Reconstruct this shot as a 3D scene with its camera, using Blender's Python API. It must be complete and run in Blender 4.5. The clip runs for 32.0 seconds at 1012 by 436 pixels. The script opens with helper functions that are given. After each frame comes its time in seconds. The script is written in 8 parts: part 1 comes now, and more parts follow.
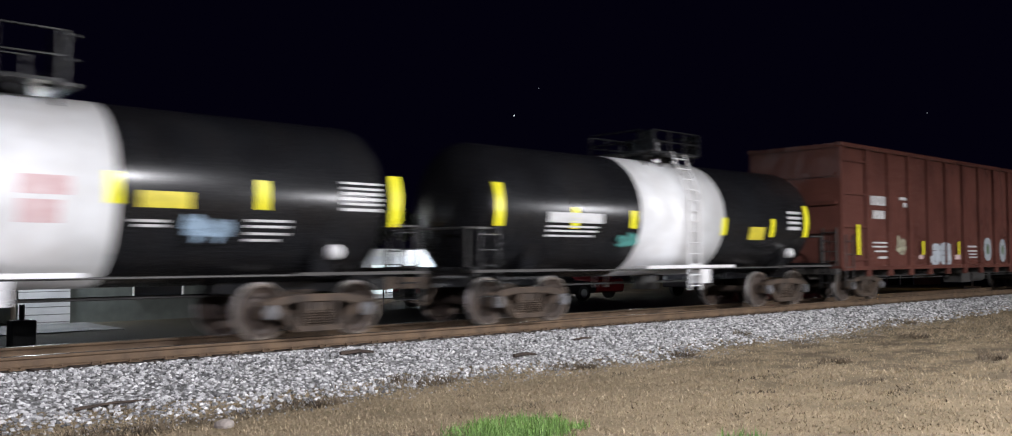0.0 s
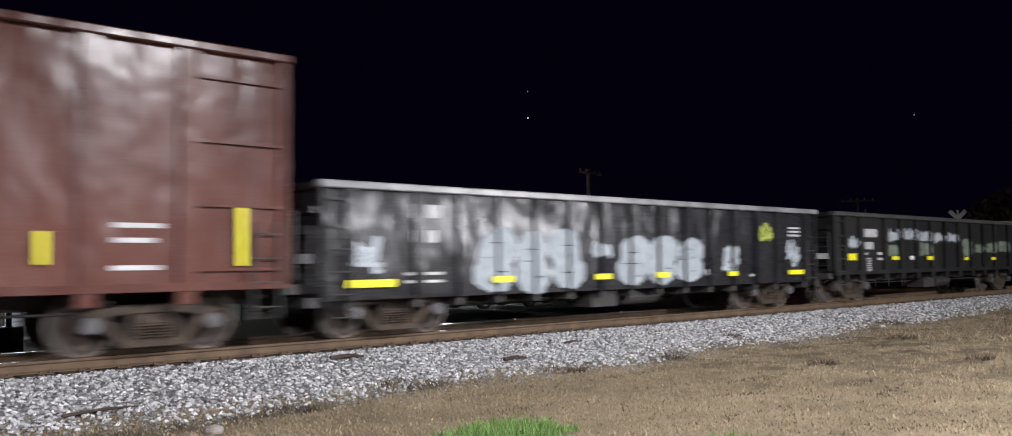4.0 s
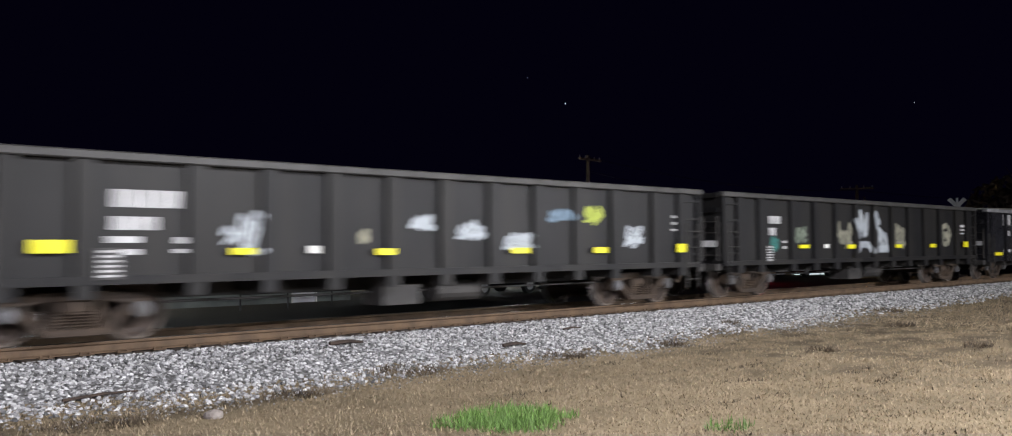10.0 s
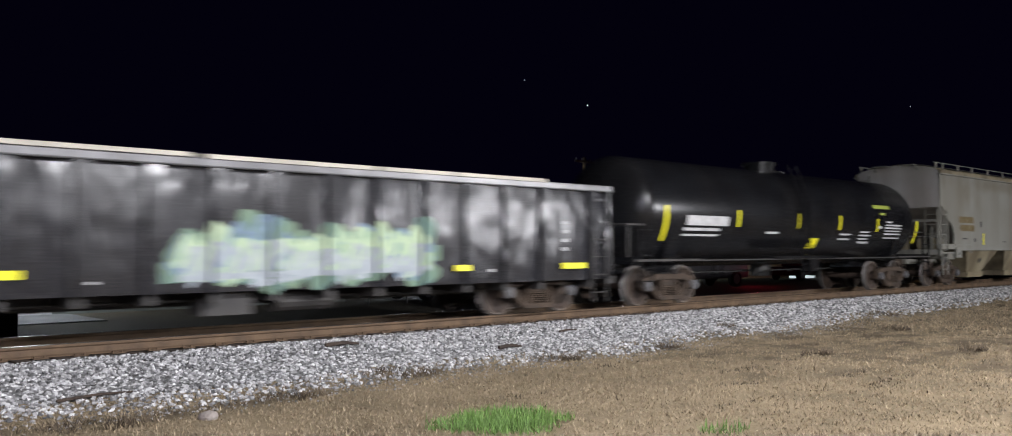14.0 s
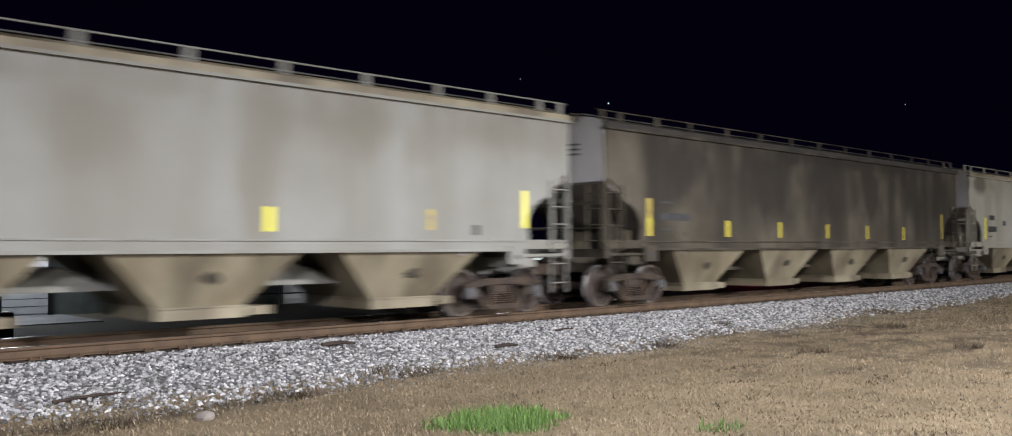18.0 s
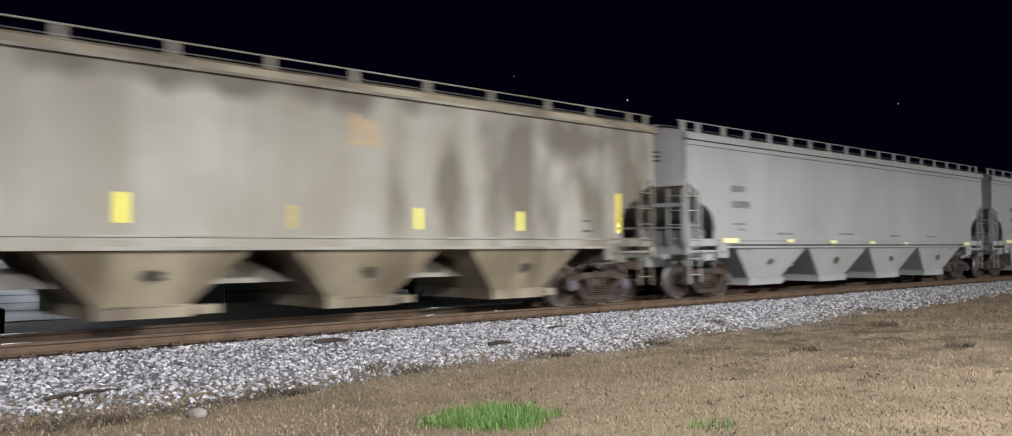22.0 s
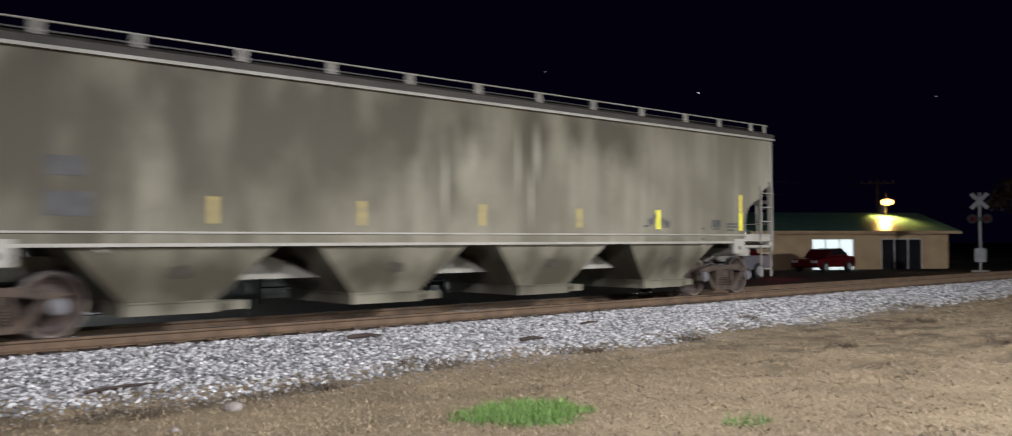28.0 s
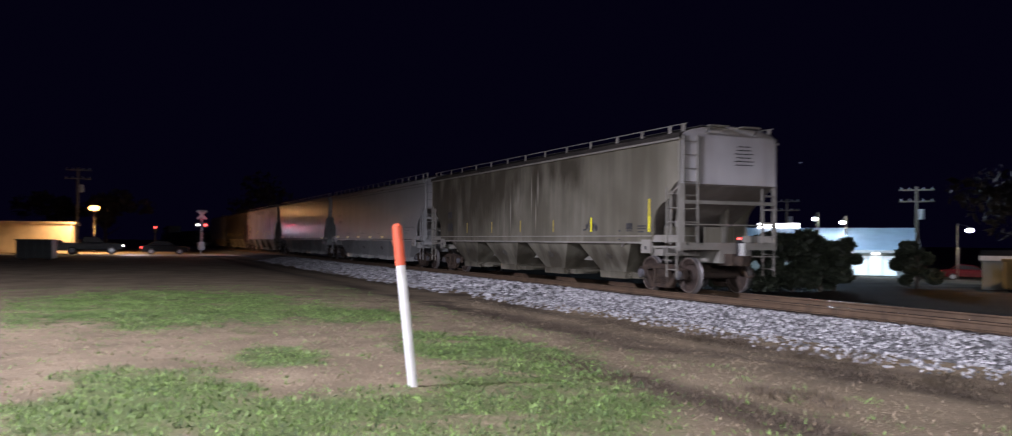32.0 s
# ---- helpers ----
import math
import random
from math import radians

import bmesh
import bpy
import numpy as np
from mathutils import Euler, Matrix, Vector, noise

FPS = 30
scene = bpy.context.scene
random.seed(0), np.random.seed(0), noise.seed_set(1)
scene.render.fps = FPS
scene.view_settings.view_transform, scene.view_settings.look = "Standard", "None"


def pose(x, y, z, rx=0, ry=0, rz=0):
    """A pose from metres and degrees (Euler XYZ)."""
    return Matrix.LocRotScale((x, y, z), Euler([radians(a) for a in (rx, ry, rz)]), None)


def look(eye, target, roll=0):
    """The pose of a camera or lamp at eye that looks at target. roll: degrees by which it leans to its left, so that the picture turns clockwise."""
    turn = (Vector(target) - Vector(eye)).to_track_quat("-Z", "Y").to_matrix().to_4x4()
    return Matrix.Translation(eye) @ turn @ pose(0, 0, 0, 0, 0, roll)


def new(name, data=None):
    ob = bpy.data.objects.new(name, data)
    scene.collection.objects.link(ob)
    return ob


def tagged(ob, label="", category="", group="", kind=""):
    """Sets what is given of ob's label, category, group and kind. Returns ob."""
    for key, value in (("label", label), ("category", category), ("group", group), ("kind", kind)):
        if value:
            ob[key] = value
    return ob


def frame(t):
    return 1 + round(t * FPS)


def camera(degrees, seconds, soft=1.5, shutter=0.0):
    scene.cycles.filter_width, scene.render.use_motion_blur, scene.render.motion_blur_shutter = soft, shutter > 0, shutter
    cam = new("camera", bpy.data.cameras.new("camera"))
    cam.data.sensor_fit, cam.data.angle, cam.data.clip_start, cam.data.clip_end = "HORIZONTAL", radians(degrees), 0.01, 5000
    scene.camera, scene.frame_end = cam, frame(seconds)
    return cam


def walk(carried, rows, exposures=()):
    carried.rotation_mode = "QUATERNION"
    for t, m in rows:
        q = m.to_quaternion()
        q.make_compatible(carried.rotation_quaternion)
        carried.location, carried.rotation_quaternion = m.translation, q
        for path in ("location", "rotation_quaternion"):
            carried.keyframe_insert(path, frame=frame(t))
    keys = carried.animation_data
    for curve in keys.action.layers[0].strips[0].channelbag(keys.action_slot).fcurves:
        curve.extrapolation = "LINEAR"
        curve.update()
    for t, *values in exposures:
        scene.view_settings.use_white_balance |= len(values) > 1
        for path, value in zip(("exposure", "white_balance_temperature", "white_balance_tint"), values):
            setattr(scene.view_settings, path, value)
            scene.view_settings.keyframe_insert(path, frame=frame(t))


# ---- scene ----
import itertools

# x runs along the track, y away from the camera, z up from the top of the rails
cam = camera(58.67, 32.0, soft=1.0, shutter=0.85)
EYE = Vector((0.0, 0.0, 1.305))
# seconds, heading (counter-clockwise from +x), pitch, roll
ROWS = [
    (0, 48.41, 2.56, -0.21),
    (0.5, 48.52, 2.61, -0.04),
    (1, 48.45, 2.65, -0.11),
    (1.5, 48.45, 2.71, -0.10),
    (2, 48.41, 2.76, -0.19),
    (2.5, 48.27, 2.79, -0.34),
    (4.5, 47.64, 2.77, -0.46),
    (5, 47.58, 2.77, -0.35),
    (5.5, 47.50, 2.71, -0.33),
    (6, 47.44, 2.64, -0.34),
    (6.5, 47.45, 2.54, -0.25),
    (7, 47.44, 2.42, -0.25),
    (7.5, 47.44, 2.29, -0.22),
    (8, 47.55, 2.18, -0.14),
    (8.5, 47.52, 2.10, -0.21),
    (9, 47.53, 2.03, -0.22),
    (9.5, 47.67, 1.96, -0.16),
    (10, 47.73, 1.91, -0.34),
    (10.5, 47.76, 1.99, -0.41),
    (11, 47.74, 1.98, -0.47),
    (11.5, 47.70, 1.98, -0.42),
    (12, 47.70, 2.01, -0.47),
    (12.5, 47.71, 2.04, -0.39),
    (13, 47.62, 2.05, -0.34),
    (13.5, 47.51, 2.06, -0.30),
    (14, 47.49, 2.04, -0.10),
    (14.5, 47.37, 2.00, -0.13),
    (16.5, 47.26, 1.89, -0.03),
    (17, 47.26, 1.88, -0.15),
    (17.5, 47.30, 1.97, -0.19),
    (18, 47.25, 1.98, -0.29),
    (18.5, 47.21, 2.01, -0.37),
    (19, 47.23, 2.05, -0.31),
    (19.5, 47.16, 2.04, -0.29),
    (20, 47.13, 2.00, -0.19),
    (20.5, 47.12, 2.02, -0.23),
    (21, 47.00, 1.99, -0.24),
    (21.5, 46.86, 1.92, -0.28),
    (22, 46.84, 1.82, -0.12),
    (22.5, 46.80, 1.70, -0.04),
    (23, 46.69, 1.60, -0.23),
    (23.5, 46.60, 1.55, -0.17),
    (24, 46.51, 1.49, -0.19),
    (24.5, 46.45, 1.48, -0.22),
    (25, 46.38, 1.46, -0.16),
    (25.5, 46.27, 1.45, -0.27),
    (26, 46.17, 1.44, -0.26),
    (26.5, 46.00, 1.46, -0.35),
    (28.5, 52.75, 1.66, -0.02),
    (29, 68.62, 1.43, 1.09),
    (29.5, 85.53, 1.14, 1.23),
    (30, 103.80, 1.05, 1.40),
    (30.5, 121.91, 1.41, -0.28),
    (31, 139.17, 1.66, 1.14),
    (31.5, 150.89, 1.56, 0.69),
    (31.7, 153.75, 1.54, 0.60),
    (31.9, 155.93, 1.48, 0.52),
    (32, 156.63, 1.45, 0.48),
]


def aim(heading, pitch, roll):
    h, p = radians(heading), radians(pitch)
    return look(EYE, EYE + 10 * Vector((math.cos(p) * math.cos(h), math.cos(p) * math.sin(h), math.sin(p))), roll)


walk(cam, [(t, aim(h, p, r)) for t, h, p, r in ROWS], exposures=((0.0, 0.0, 6500, 10), (28.5, 0.0, 6500, 10), (29.5, 0.12, 6500, 11), (30.5, 0.16, 6400, 14), (32.0, 0.38, 6150, 19)))

# ---------------------------------------------------------------- light
world = bpy.data.worlds.new("night_sky")
scene.world = world
world.use_nodes = True
world.node_tree.nodes["Background"].inputs[0].default_value = (0.0009, 0.0006, 0.0036, 1)
world.node_tree.nodes["Background"].inputs[1].default_value = 1.0


def lamp(name, place, watts, colour, radius=0.2, cone=0):
    """A bare lamp, or one under a hood that throws its light down in a cone of so many degrees."""
    data = bpy.data.lights.new(name, "SPOT" if cone else "POINT")
    if cone:
        data.spot_size, data.spot_blend = radians(cone), 0.35
    data.energy, data.color, data.shadow_soft_size = watts, colour, radius
    ob = new(name, data)
    ob.location = place
    return ob


WHITE, COOL, SODIUM = (0.95, 0.95, 1.0), (0.82, 0.9, 1.0), (1.0, 0.55, 0.16)
shaded = lamp("lot_light_main", (11.5, -4.0, 9.5), 15200, WHITE, 0.3, 168)
shaded.data.spot_blend = 0.36
for name, place, watts, blend in (("lot_light_mid", (14.6, -18.0, 6.6), 4800, 0.21), ("lot_light_far", (38.0, -18.0, 6.6), 22000, 0.09)):
    shaded = lamp(name, place, watts, WHITE, 0.35, 178)
    shaded.data.spot_blend = blend
side = bpy.data.lights.new("lot_light_side", "SPOT")
side.energy, side.color, side.shadow_soft_size, side.spot_size, side.spot_blend = 21000, (0.93, 0.92, 1.06), 0.3, radians(168), 0.23
new("lot_light_side", side).location = (-12.0, -12.0, 10.0)


# ---------------------------------------------------------------- materials
def nodes_of(name):
    m = bpy.data.materials.new(name)
    m.use_nodes = True
    nt = m.node_tree
    return m, nt, nt.nodes["Principled BSDF"]


def surface(name, base, dark, rough=0.6, metal=0.0, scale=2.0, grain=40.0, bump=0.1, streak=None, streak_amount=0.5,
            coords="Object", low=0.35, high=0.65, island=0.0, spec=0.5, wave=0.0, stains=(), soot=(0.035, 0.03, 0.024), soot_amount=0.8, bow=0.0, middle=1.35, washed=(), pale=(0.3, 0.29, 0.24)):
    """A two-scale surface: large blotches of base and dark, fine grain in bump and roughness, and run-down streaks if asked for."""
    m, nt, bsdf = nodes_of(name)
    add = nt.nodes.new
    tc = add("ShaderNodeTexCoord")
    info = add("ShaderNodeObjectInfo")
    off = add("ShaderNodeVectorMath")
    off.operation = "MULTIPLY_ADD"
    nt.links.new(info.outputs["Random"], off.inputs[0])
    off.inputs[1].default_value = (37.0, 11.0, 5.0)
    nt.links.new(tc.outputs[coords], off.inputs[2])
    big = add("ShaderNodeTexNoise")
    big.inputs["Scale"].default_value, big.inputs["Detail"].default_value = scale, 6
    nt.links.new(off.outputs[0], big.inputs["Vector"])
    ramp = add("ShaderNodeMapRange")
    ramp.inputs["From Min"].default_value, ramp.inputs["From Max"].default_value = low, high
    nt.links.new(big.outputs["Fac"], ramp.inputs["Value"])
    mix = add("ShaderNodeMix")
    mix.data_type = "RGBA"
    mix.inputs["A"].default_value, mix.inputs["B"].default_value = (*dark, 1), (*base, 1)
    nt.links.new(ramp.outputs[0], mix.inputs["Factor"])
    colour = mix.outputs["Result"]
    fine = add("ShaderNodeTexNoise")
    fine.inputs["Scale"].default_value, fine.inputs["Detail"].default_value = grain, 4
    nt.links.new(off.outputs[0], fine.inputs["Vector"])
    if streak:
        stretch = add("ShaderNodeMapping")
        stretch.inputs["Scale"].default_value = (1.15, 1.15, 0.11)
        nt.links.new(off.outputs[0], stretch.inputs["Vector"])
        runs = add("ShaderNodeTexNoise")
        runs.inputs["Scale"].default_value, runs.inputs["Detail"].default_value = 1.0, 7
        nt.links.new(stretch.outputs[0], runs.inputs["Vector"])
        r2 = add("ShaderNodeMapRange")
        r2.inputs["From Min"].default_value, r2.inputs["From Max"].default_value = 0.42, 0.64
        r2.inputs["To Max"].default_value = streak_amount
        nt.links.new(runs.outputs["Fac"], r2.inputs["Value"])
        m2 = add("ShaderNodeMix")
        m2.data_type = "RGBA"
        m2.inputs["B"].default_value = (*streak, 1)
        nt.links.new(r2.outputs[0], m2.inputs["Factor"])
        nt.links.new(colour, m2.inputs["A"])
        colour = m2.outputs["Result"]
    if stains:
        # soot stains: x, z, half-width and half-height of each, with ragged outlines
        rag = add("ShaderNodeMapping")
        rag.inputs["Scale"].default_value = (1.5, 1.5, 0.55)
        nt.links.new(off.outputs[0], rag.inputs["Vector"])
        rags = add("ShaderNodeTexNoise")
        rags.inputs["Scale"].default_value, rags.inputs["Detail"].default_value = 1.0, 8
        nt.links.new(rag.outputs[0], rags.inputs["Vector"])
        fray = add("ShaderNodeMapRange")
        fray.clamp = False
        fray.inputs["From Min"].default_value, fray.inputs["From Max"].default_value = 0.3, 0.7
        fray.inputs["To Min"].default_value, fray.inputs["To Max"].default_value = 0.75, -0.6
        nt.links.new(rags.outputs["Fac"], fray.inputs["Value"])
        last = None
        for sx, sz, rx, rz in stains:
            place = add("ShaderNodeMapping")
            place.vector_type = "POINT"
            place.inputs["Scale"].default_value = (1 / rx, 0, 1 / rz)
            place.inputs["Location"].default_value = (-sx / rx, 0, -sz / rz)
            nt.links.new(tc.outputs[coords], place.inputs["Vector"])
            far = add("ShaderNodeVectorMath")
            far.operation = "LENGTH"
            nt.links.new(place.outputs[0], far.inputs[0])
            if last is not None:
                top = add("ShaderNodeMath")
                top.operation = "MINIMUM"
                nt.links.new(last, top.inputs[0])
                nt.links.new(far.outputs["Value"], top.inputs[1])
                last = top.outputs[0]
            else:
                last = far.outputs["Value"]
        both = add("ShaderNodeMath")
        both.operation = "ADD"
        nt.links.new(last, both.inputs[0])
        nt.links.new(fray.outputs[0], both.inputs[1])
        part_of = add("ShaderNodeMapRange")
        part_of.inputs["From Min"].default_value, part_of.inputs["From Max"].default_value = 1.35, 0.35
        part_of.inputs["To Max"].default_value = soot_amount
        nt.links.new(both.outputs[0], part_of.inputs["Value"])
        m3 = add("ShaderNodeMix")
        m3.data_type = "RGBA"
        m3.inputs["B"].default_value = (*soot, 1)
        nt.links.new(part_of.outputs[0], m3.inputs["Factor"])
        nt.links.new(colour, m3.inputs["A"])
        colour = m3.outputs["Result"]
    for sx, sz, rx, rz in washed:
        # pale runs where rain has washed the grime away
        place = add("ShaderNodeMapping")
        place.inputs["Scale"].default_value = (1 / rx, 0, 1 / rz)
        place.inputs["Location"].default_value = (-sx / rx, 0, -sz / rz)
        nt.links.new(tc.outputs[coords], place.inputs["Vector"])
        far = add("ShaderNodeVectorMath")
        far.operation = "LENGTH"
        nt.links.new(place.outputs[0], far.inputs[0])
        near = add("ShaderNodeMapRange")
        near.inputs["From Min"].default_value, near.inputs["From Max"].default_value = 1.0, 0.2
        nt.links.new(far.outputs["Value"], near.inputs["Value"])
        torn = add("ShaderNodeMath")
        torn.operation = "MULTIPLY"
        nt.links.new(near.outputs[0], torn.inputs[0])
        nt.links.new(fine.outputs["Fac"], torn.inputs[1])
        m4 = add("ShaderNodeMix")
        m4.data_type = "RGBA"
        m4.inputs["B"].default_value = (*pale, 1)
        nt.links.new(torn.outputs[0], m4.inputs["Factor"])
        nt.links.new(colour, m4.inputs["A"])
        colour = m4.outputs["Result"]
    if island:
        geo = add("ShaderNodeNewGeometry")
        hsv = add("ShaderNodeHueSaturation")
        r3 = add("ShaderNodeMapRange")
        r3.inputs["To Min"].default_value, r3.inputs["To Max"].default_value = 1 - island, 1 + island
        nt.links.new(geo.outputs["Random Per Island"], r3.inputs["Value"])
        nt.links.new(r3.outputs[0], hsv.inputs["Value"])
        nt.links.new(colour, hsv.inputs["Color"])
        colour = hsv.outputs["Color"]
    nt.links.new(colour, bsdf.inputs["Base Color"])
    r4 = add("ShaderNodeMapRange")
    r4.inputs["To Min"].default_value, r4.inputs["To Max"].default_value = max(0.03, rough - 0.15), min(1, rough + 0.15)
    nt.links.new(fine.outputs["Fac"], r4.inputs["Value"])
    nt.links.new(r4.outputs[0], bsdf.inputs["Roughness"])
    bsdf.inputs["Metallic"].default_value = metal
    bsdf.inputs["Specular IOR Level"].default_value = spec
    if wave:
        squash = add("ShaderNodeMapping")
        squash.inputs["Scale"].default_value = (1.0, 1.0, 0.55)
        nt.links.new(off.outputs[0], squash.inputs["Vector"])
        dents = add("ShaderNodeTexNoise")
        dents.inputs["Scale"].default_value, dents.inputs["Detail"].default_value = 1.8, 2
        nt.links.new(squash.outputs[0], dents.inputs["Vector"])
        b = add("ShaderNodeBump")
        b.inputs["Strength"].default_value, b.inputs["Distance"].default_value = 1.0, wave
        height = dents.outputs["Fac"]
        if bow:
            # sheets bulged outwards between their upper and lower edges
            parts = add("ShaderNodeSeparateXYZ")
            nt.links.new(tc.outputs[coords], parts.inputs[0])
            level = add("ShaderNodeMath")
            level.operation, level.inputs[1].default_value = "SUBTRACT", middle
            nt.links.new(parts.outputs["Z"], level.inputs[0])
            square = add("ShaderNodeMath")
            square.operation = "MULTIPLY"
            nt.links.new(level.outputs[0], square.inputs[0])
            nt.links.new(level.outputs[0], square.inputs[1])
            bulge = add("ShaderNodeMath")
            bulge.operation, bulge.inputs[1].default_value = "MULTIPLY_ADD", -bow / wave
            nt.links.new(square.outputs[0], bulge.inputs[0])
            nt.links.new(height, bulge.inputs[2])
            height = bulge.outputs[0]
        nt.links.new(height, b.inputs["Height"])
        nt.links.new(b.outputs[0], bsdf.inputs["Normal"])
    elif bump:
        b = add("ShaderNodeBump")
        b.inputs["Strength"].default_value, b.inputs["Distance"].default_value = bump, 0.02
        nt.links.new(fine.outputs["Fac"], b.inputs["Height"])
        nt.links.new(b.outputs[0], bsdf.inputs["Normal"])
    return m


def glow(name, colour, strength):
    m, nt, bsdf = nodes_of(name)
    bsdf.inputs["Base Color"].default_value = (*colour, 1)
    bsdf.inputs["Emission Color"].default_value = (*colour, 1)
    bsdf.inputs["Emission Strength"].default_value = strength
    return m


TANK_BLACK = surface("tank_black_paint", (0.011, 0.0115, 0.013), (0.007, 0.007, 0.008), 0.25, scale=1.2, bump=0.02, streak=(0.018, 0.0165, 0.016), streak_amount=0.35, spec=0.30)
TANK_WHITE = surface("tank_white_paint", (0.78, 0.79, 0.8), (0.62, 0.62, 0.62), 0.4, scale=1.5, bump=0.02, streak=(0.45, 0.4, 0.36), streak_amount=0.3)
GON_BLACK = surface("gondola_black_paint", (0.0128, 0.0125, 0.0136), (0.0075, 0.0075, 0.0084), 0.47, scale=0.9, bump=0.08, streak=(0.027, 0.025, 0.022), streak_amount=0.55, spec=0.3)
GON_GLOSS = surface("gondola_glossy_black", (0.021, 0.021, 0.025), (0.011, 0.011, 0.0135), 0.27, scale=0.9, wave=0.075, bow=0.04, streak=(0.033, 0.031, 0.030), streak_amount=0.4, spec=0.4)
GON_DARK = surface("gondola_dark_steel", (0.05, 0.046, 0.042), (0.025, 0.023, 0.022), 0.6, scale=1.6, bump=0.1)
GON_CHORD = surface("gondola_worn_chord", (0.062, 0.060, 0.058), (0.03, 0.029, 0.027), 0.5, scale=2.5, bump=0.1)
CHORD_BRIGHT = surface("bright_worn_chord", (0.30, 0.30, 0.31), (0.16, 0.16, 0.165), 0.32, scale=2.0, bump=0.05)
GREASE = surface("dark_grease", (0.075, 0.066, 0.05), (0.045, 0.04, 0.03), 0.5, scale=8, bump=0.05)
RED_PAINT = surface("oxide_red_paint", (0.120, 0.048, 0.0375), (0.085, 0.0335, 0.0265), 0.25, scale=0.8, wave=0.045, streak=(0.14, 0.054, 0.041), streak_amount=0.45, spec=0.30)
HOP_TAN = surface("hopper_tan_paint", (0.284, 0.284, 0.256), (0.238, 0.232, 0.202), 0.5, scale=0.5, bump=0.03, streak=(0.185, 0.172, 0.138), streak_amount=0.5, stains=((2.4, 3.4, 0.9, 0.6), (9.6, 3.1, 0.7, 0.7), (12.3, 2.6, 0.3, 1.2), (13.5, 3.4, 2.0, 0.5), (17.3, 3.5, 1.5, 0.5), (6.0, 3.7, 5.0, 0.25)), soot=(0.165, 0.145, 0.105), soot_amount=0.55, spec=0.22)
HOP_GREY = surface("hopper_dirty_grey", (0.122, 0.107, 0.080), (0.070, 0.060, 0.044), 0.55, scale=0.7, bump=0.04, streak=(0.034, 0.029, 0.022), streak_amount=0.8, low=0.40, high=0.62,
                   stains=((2.6, 3.3, 1.6, 1.0), (6.4, 3.2, 1.5, 1.2), (9.2, 3.2, 1.5, 1.1), (12.6, 3.0, 1.7, 1.3), (15.8, 2.8, 1.3, 1.5), (18.0, 3.0, 1.2, 1.5), (10.5, 3.8, 9.5, 0.35)), soot_amount=0.9, spec=0.12)
HOP_CREAM = surface("hopper_cream_paint", (0.368, 0.354, 0.300), (0.27, 0.254, 0.203), 0.5, scale=0.5, bump=0.03, streak=(0.20, 0.182, 0.132), streak_amount=0.55, stains=((9.0, 3.85, 4.2, 0.26), (13.3, 2.4, 0.3, 1.0), (15.1, 2.8, 0.8, 2.3), (18.3, 2.5, 1.4, 2.7), (16.8, 3.6, 2.6, 0.5), (0.9, 3.7, 1.2, 0.3), (12.0, 2.3, 0.22, 0.9)), soot=(0.104, 0.090, 0.065), soot_amount=0.88, spec=0.22)
HOP_WHITE = surface("hopper_white_grey", (0.37, 0.375, 0.355), (0.32, 0.325, 0.305), 0.24, scale=0.4, wave=0.006, streak=(0.292, 0.292, 0.275), streak_amount=0.35, spec=0.04)
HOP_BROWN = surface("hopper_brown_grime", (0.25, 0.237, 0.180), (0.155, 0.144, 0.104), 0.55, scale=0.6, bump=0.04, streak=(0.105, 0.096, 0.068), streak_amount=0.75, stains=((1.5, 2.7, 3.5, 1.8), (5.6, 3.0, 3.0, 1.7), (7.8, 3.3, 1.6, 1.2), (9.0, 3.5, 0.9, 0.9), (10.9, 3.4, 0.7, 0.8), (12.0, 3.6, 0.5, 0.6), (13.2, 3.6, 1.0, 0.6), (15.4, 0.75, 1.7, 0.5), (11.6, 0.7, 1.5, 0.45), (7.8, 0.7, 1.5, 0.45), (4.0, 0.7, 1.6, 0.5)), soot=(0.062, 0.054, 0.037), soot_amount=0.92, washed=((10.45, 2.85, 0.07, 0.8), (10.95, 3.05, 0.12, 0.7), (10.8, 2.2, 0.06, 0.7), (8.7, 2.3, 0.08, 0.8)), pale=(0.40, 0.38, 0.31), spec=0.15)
# pale end paint, made lighter still in place of missing lamp light
HOP_END_LIT = surface("hopper_end_grey_lit", (0.62, 0.61, 0.60), (0.50, 0.485, 0.47), 0.5, scale=0.7, bump=0.03, streak=(0.30, 0.27, 0.24), streak_amount=0.5)
HOP_SLOPE = surface("hopper_slope_grime", (0.36, 0.33, 0.295), (0.22, 0.195, 0.165), 0.6, scale=1.0, bump=0.05, streak=(0.14, 0.12, 0.1), streak_amount=0.5)
HOP_TRIM = surface("hopper_pale_trim", (0.30, 0.287, 0.245), (0.22, 0.208, 0.172), 0.5, scale=1.5, bump=0.04)
HOP_ROOF = surface("hopper_sooty_roof", (0.040, 0.034, 0.026), (0.02, 0.017, 0.014), 0.7, scale=1.2, bump=0.08)
HOP_BAY = surface("hopper_rusty_bay", (0.325, 0.285, 0.192), (0.21, 0.175, 0.108), 0.6, scale=0.9, bump=0.05, streak=(0.085, 0.064, 0.040), streak_amount=0.75)
TRUCK_IRON = surface("truck_rusty_iron", (0.070, 0.046, 0.029), (0.026, 0.017, 0.011), 0.75, scale=4, bump=0.2)
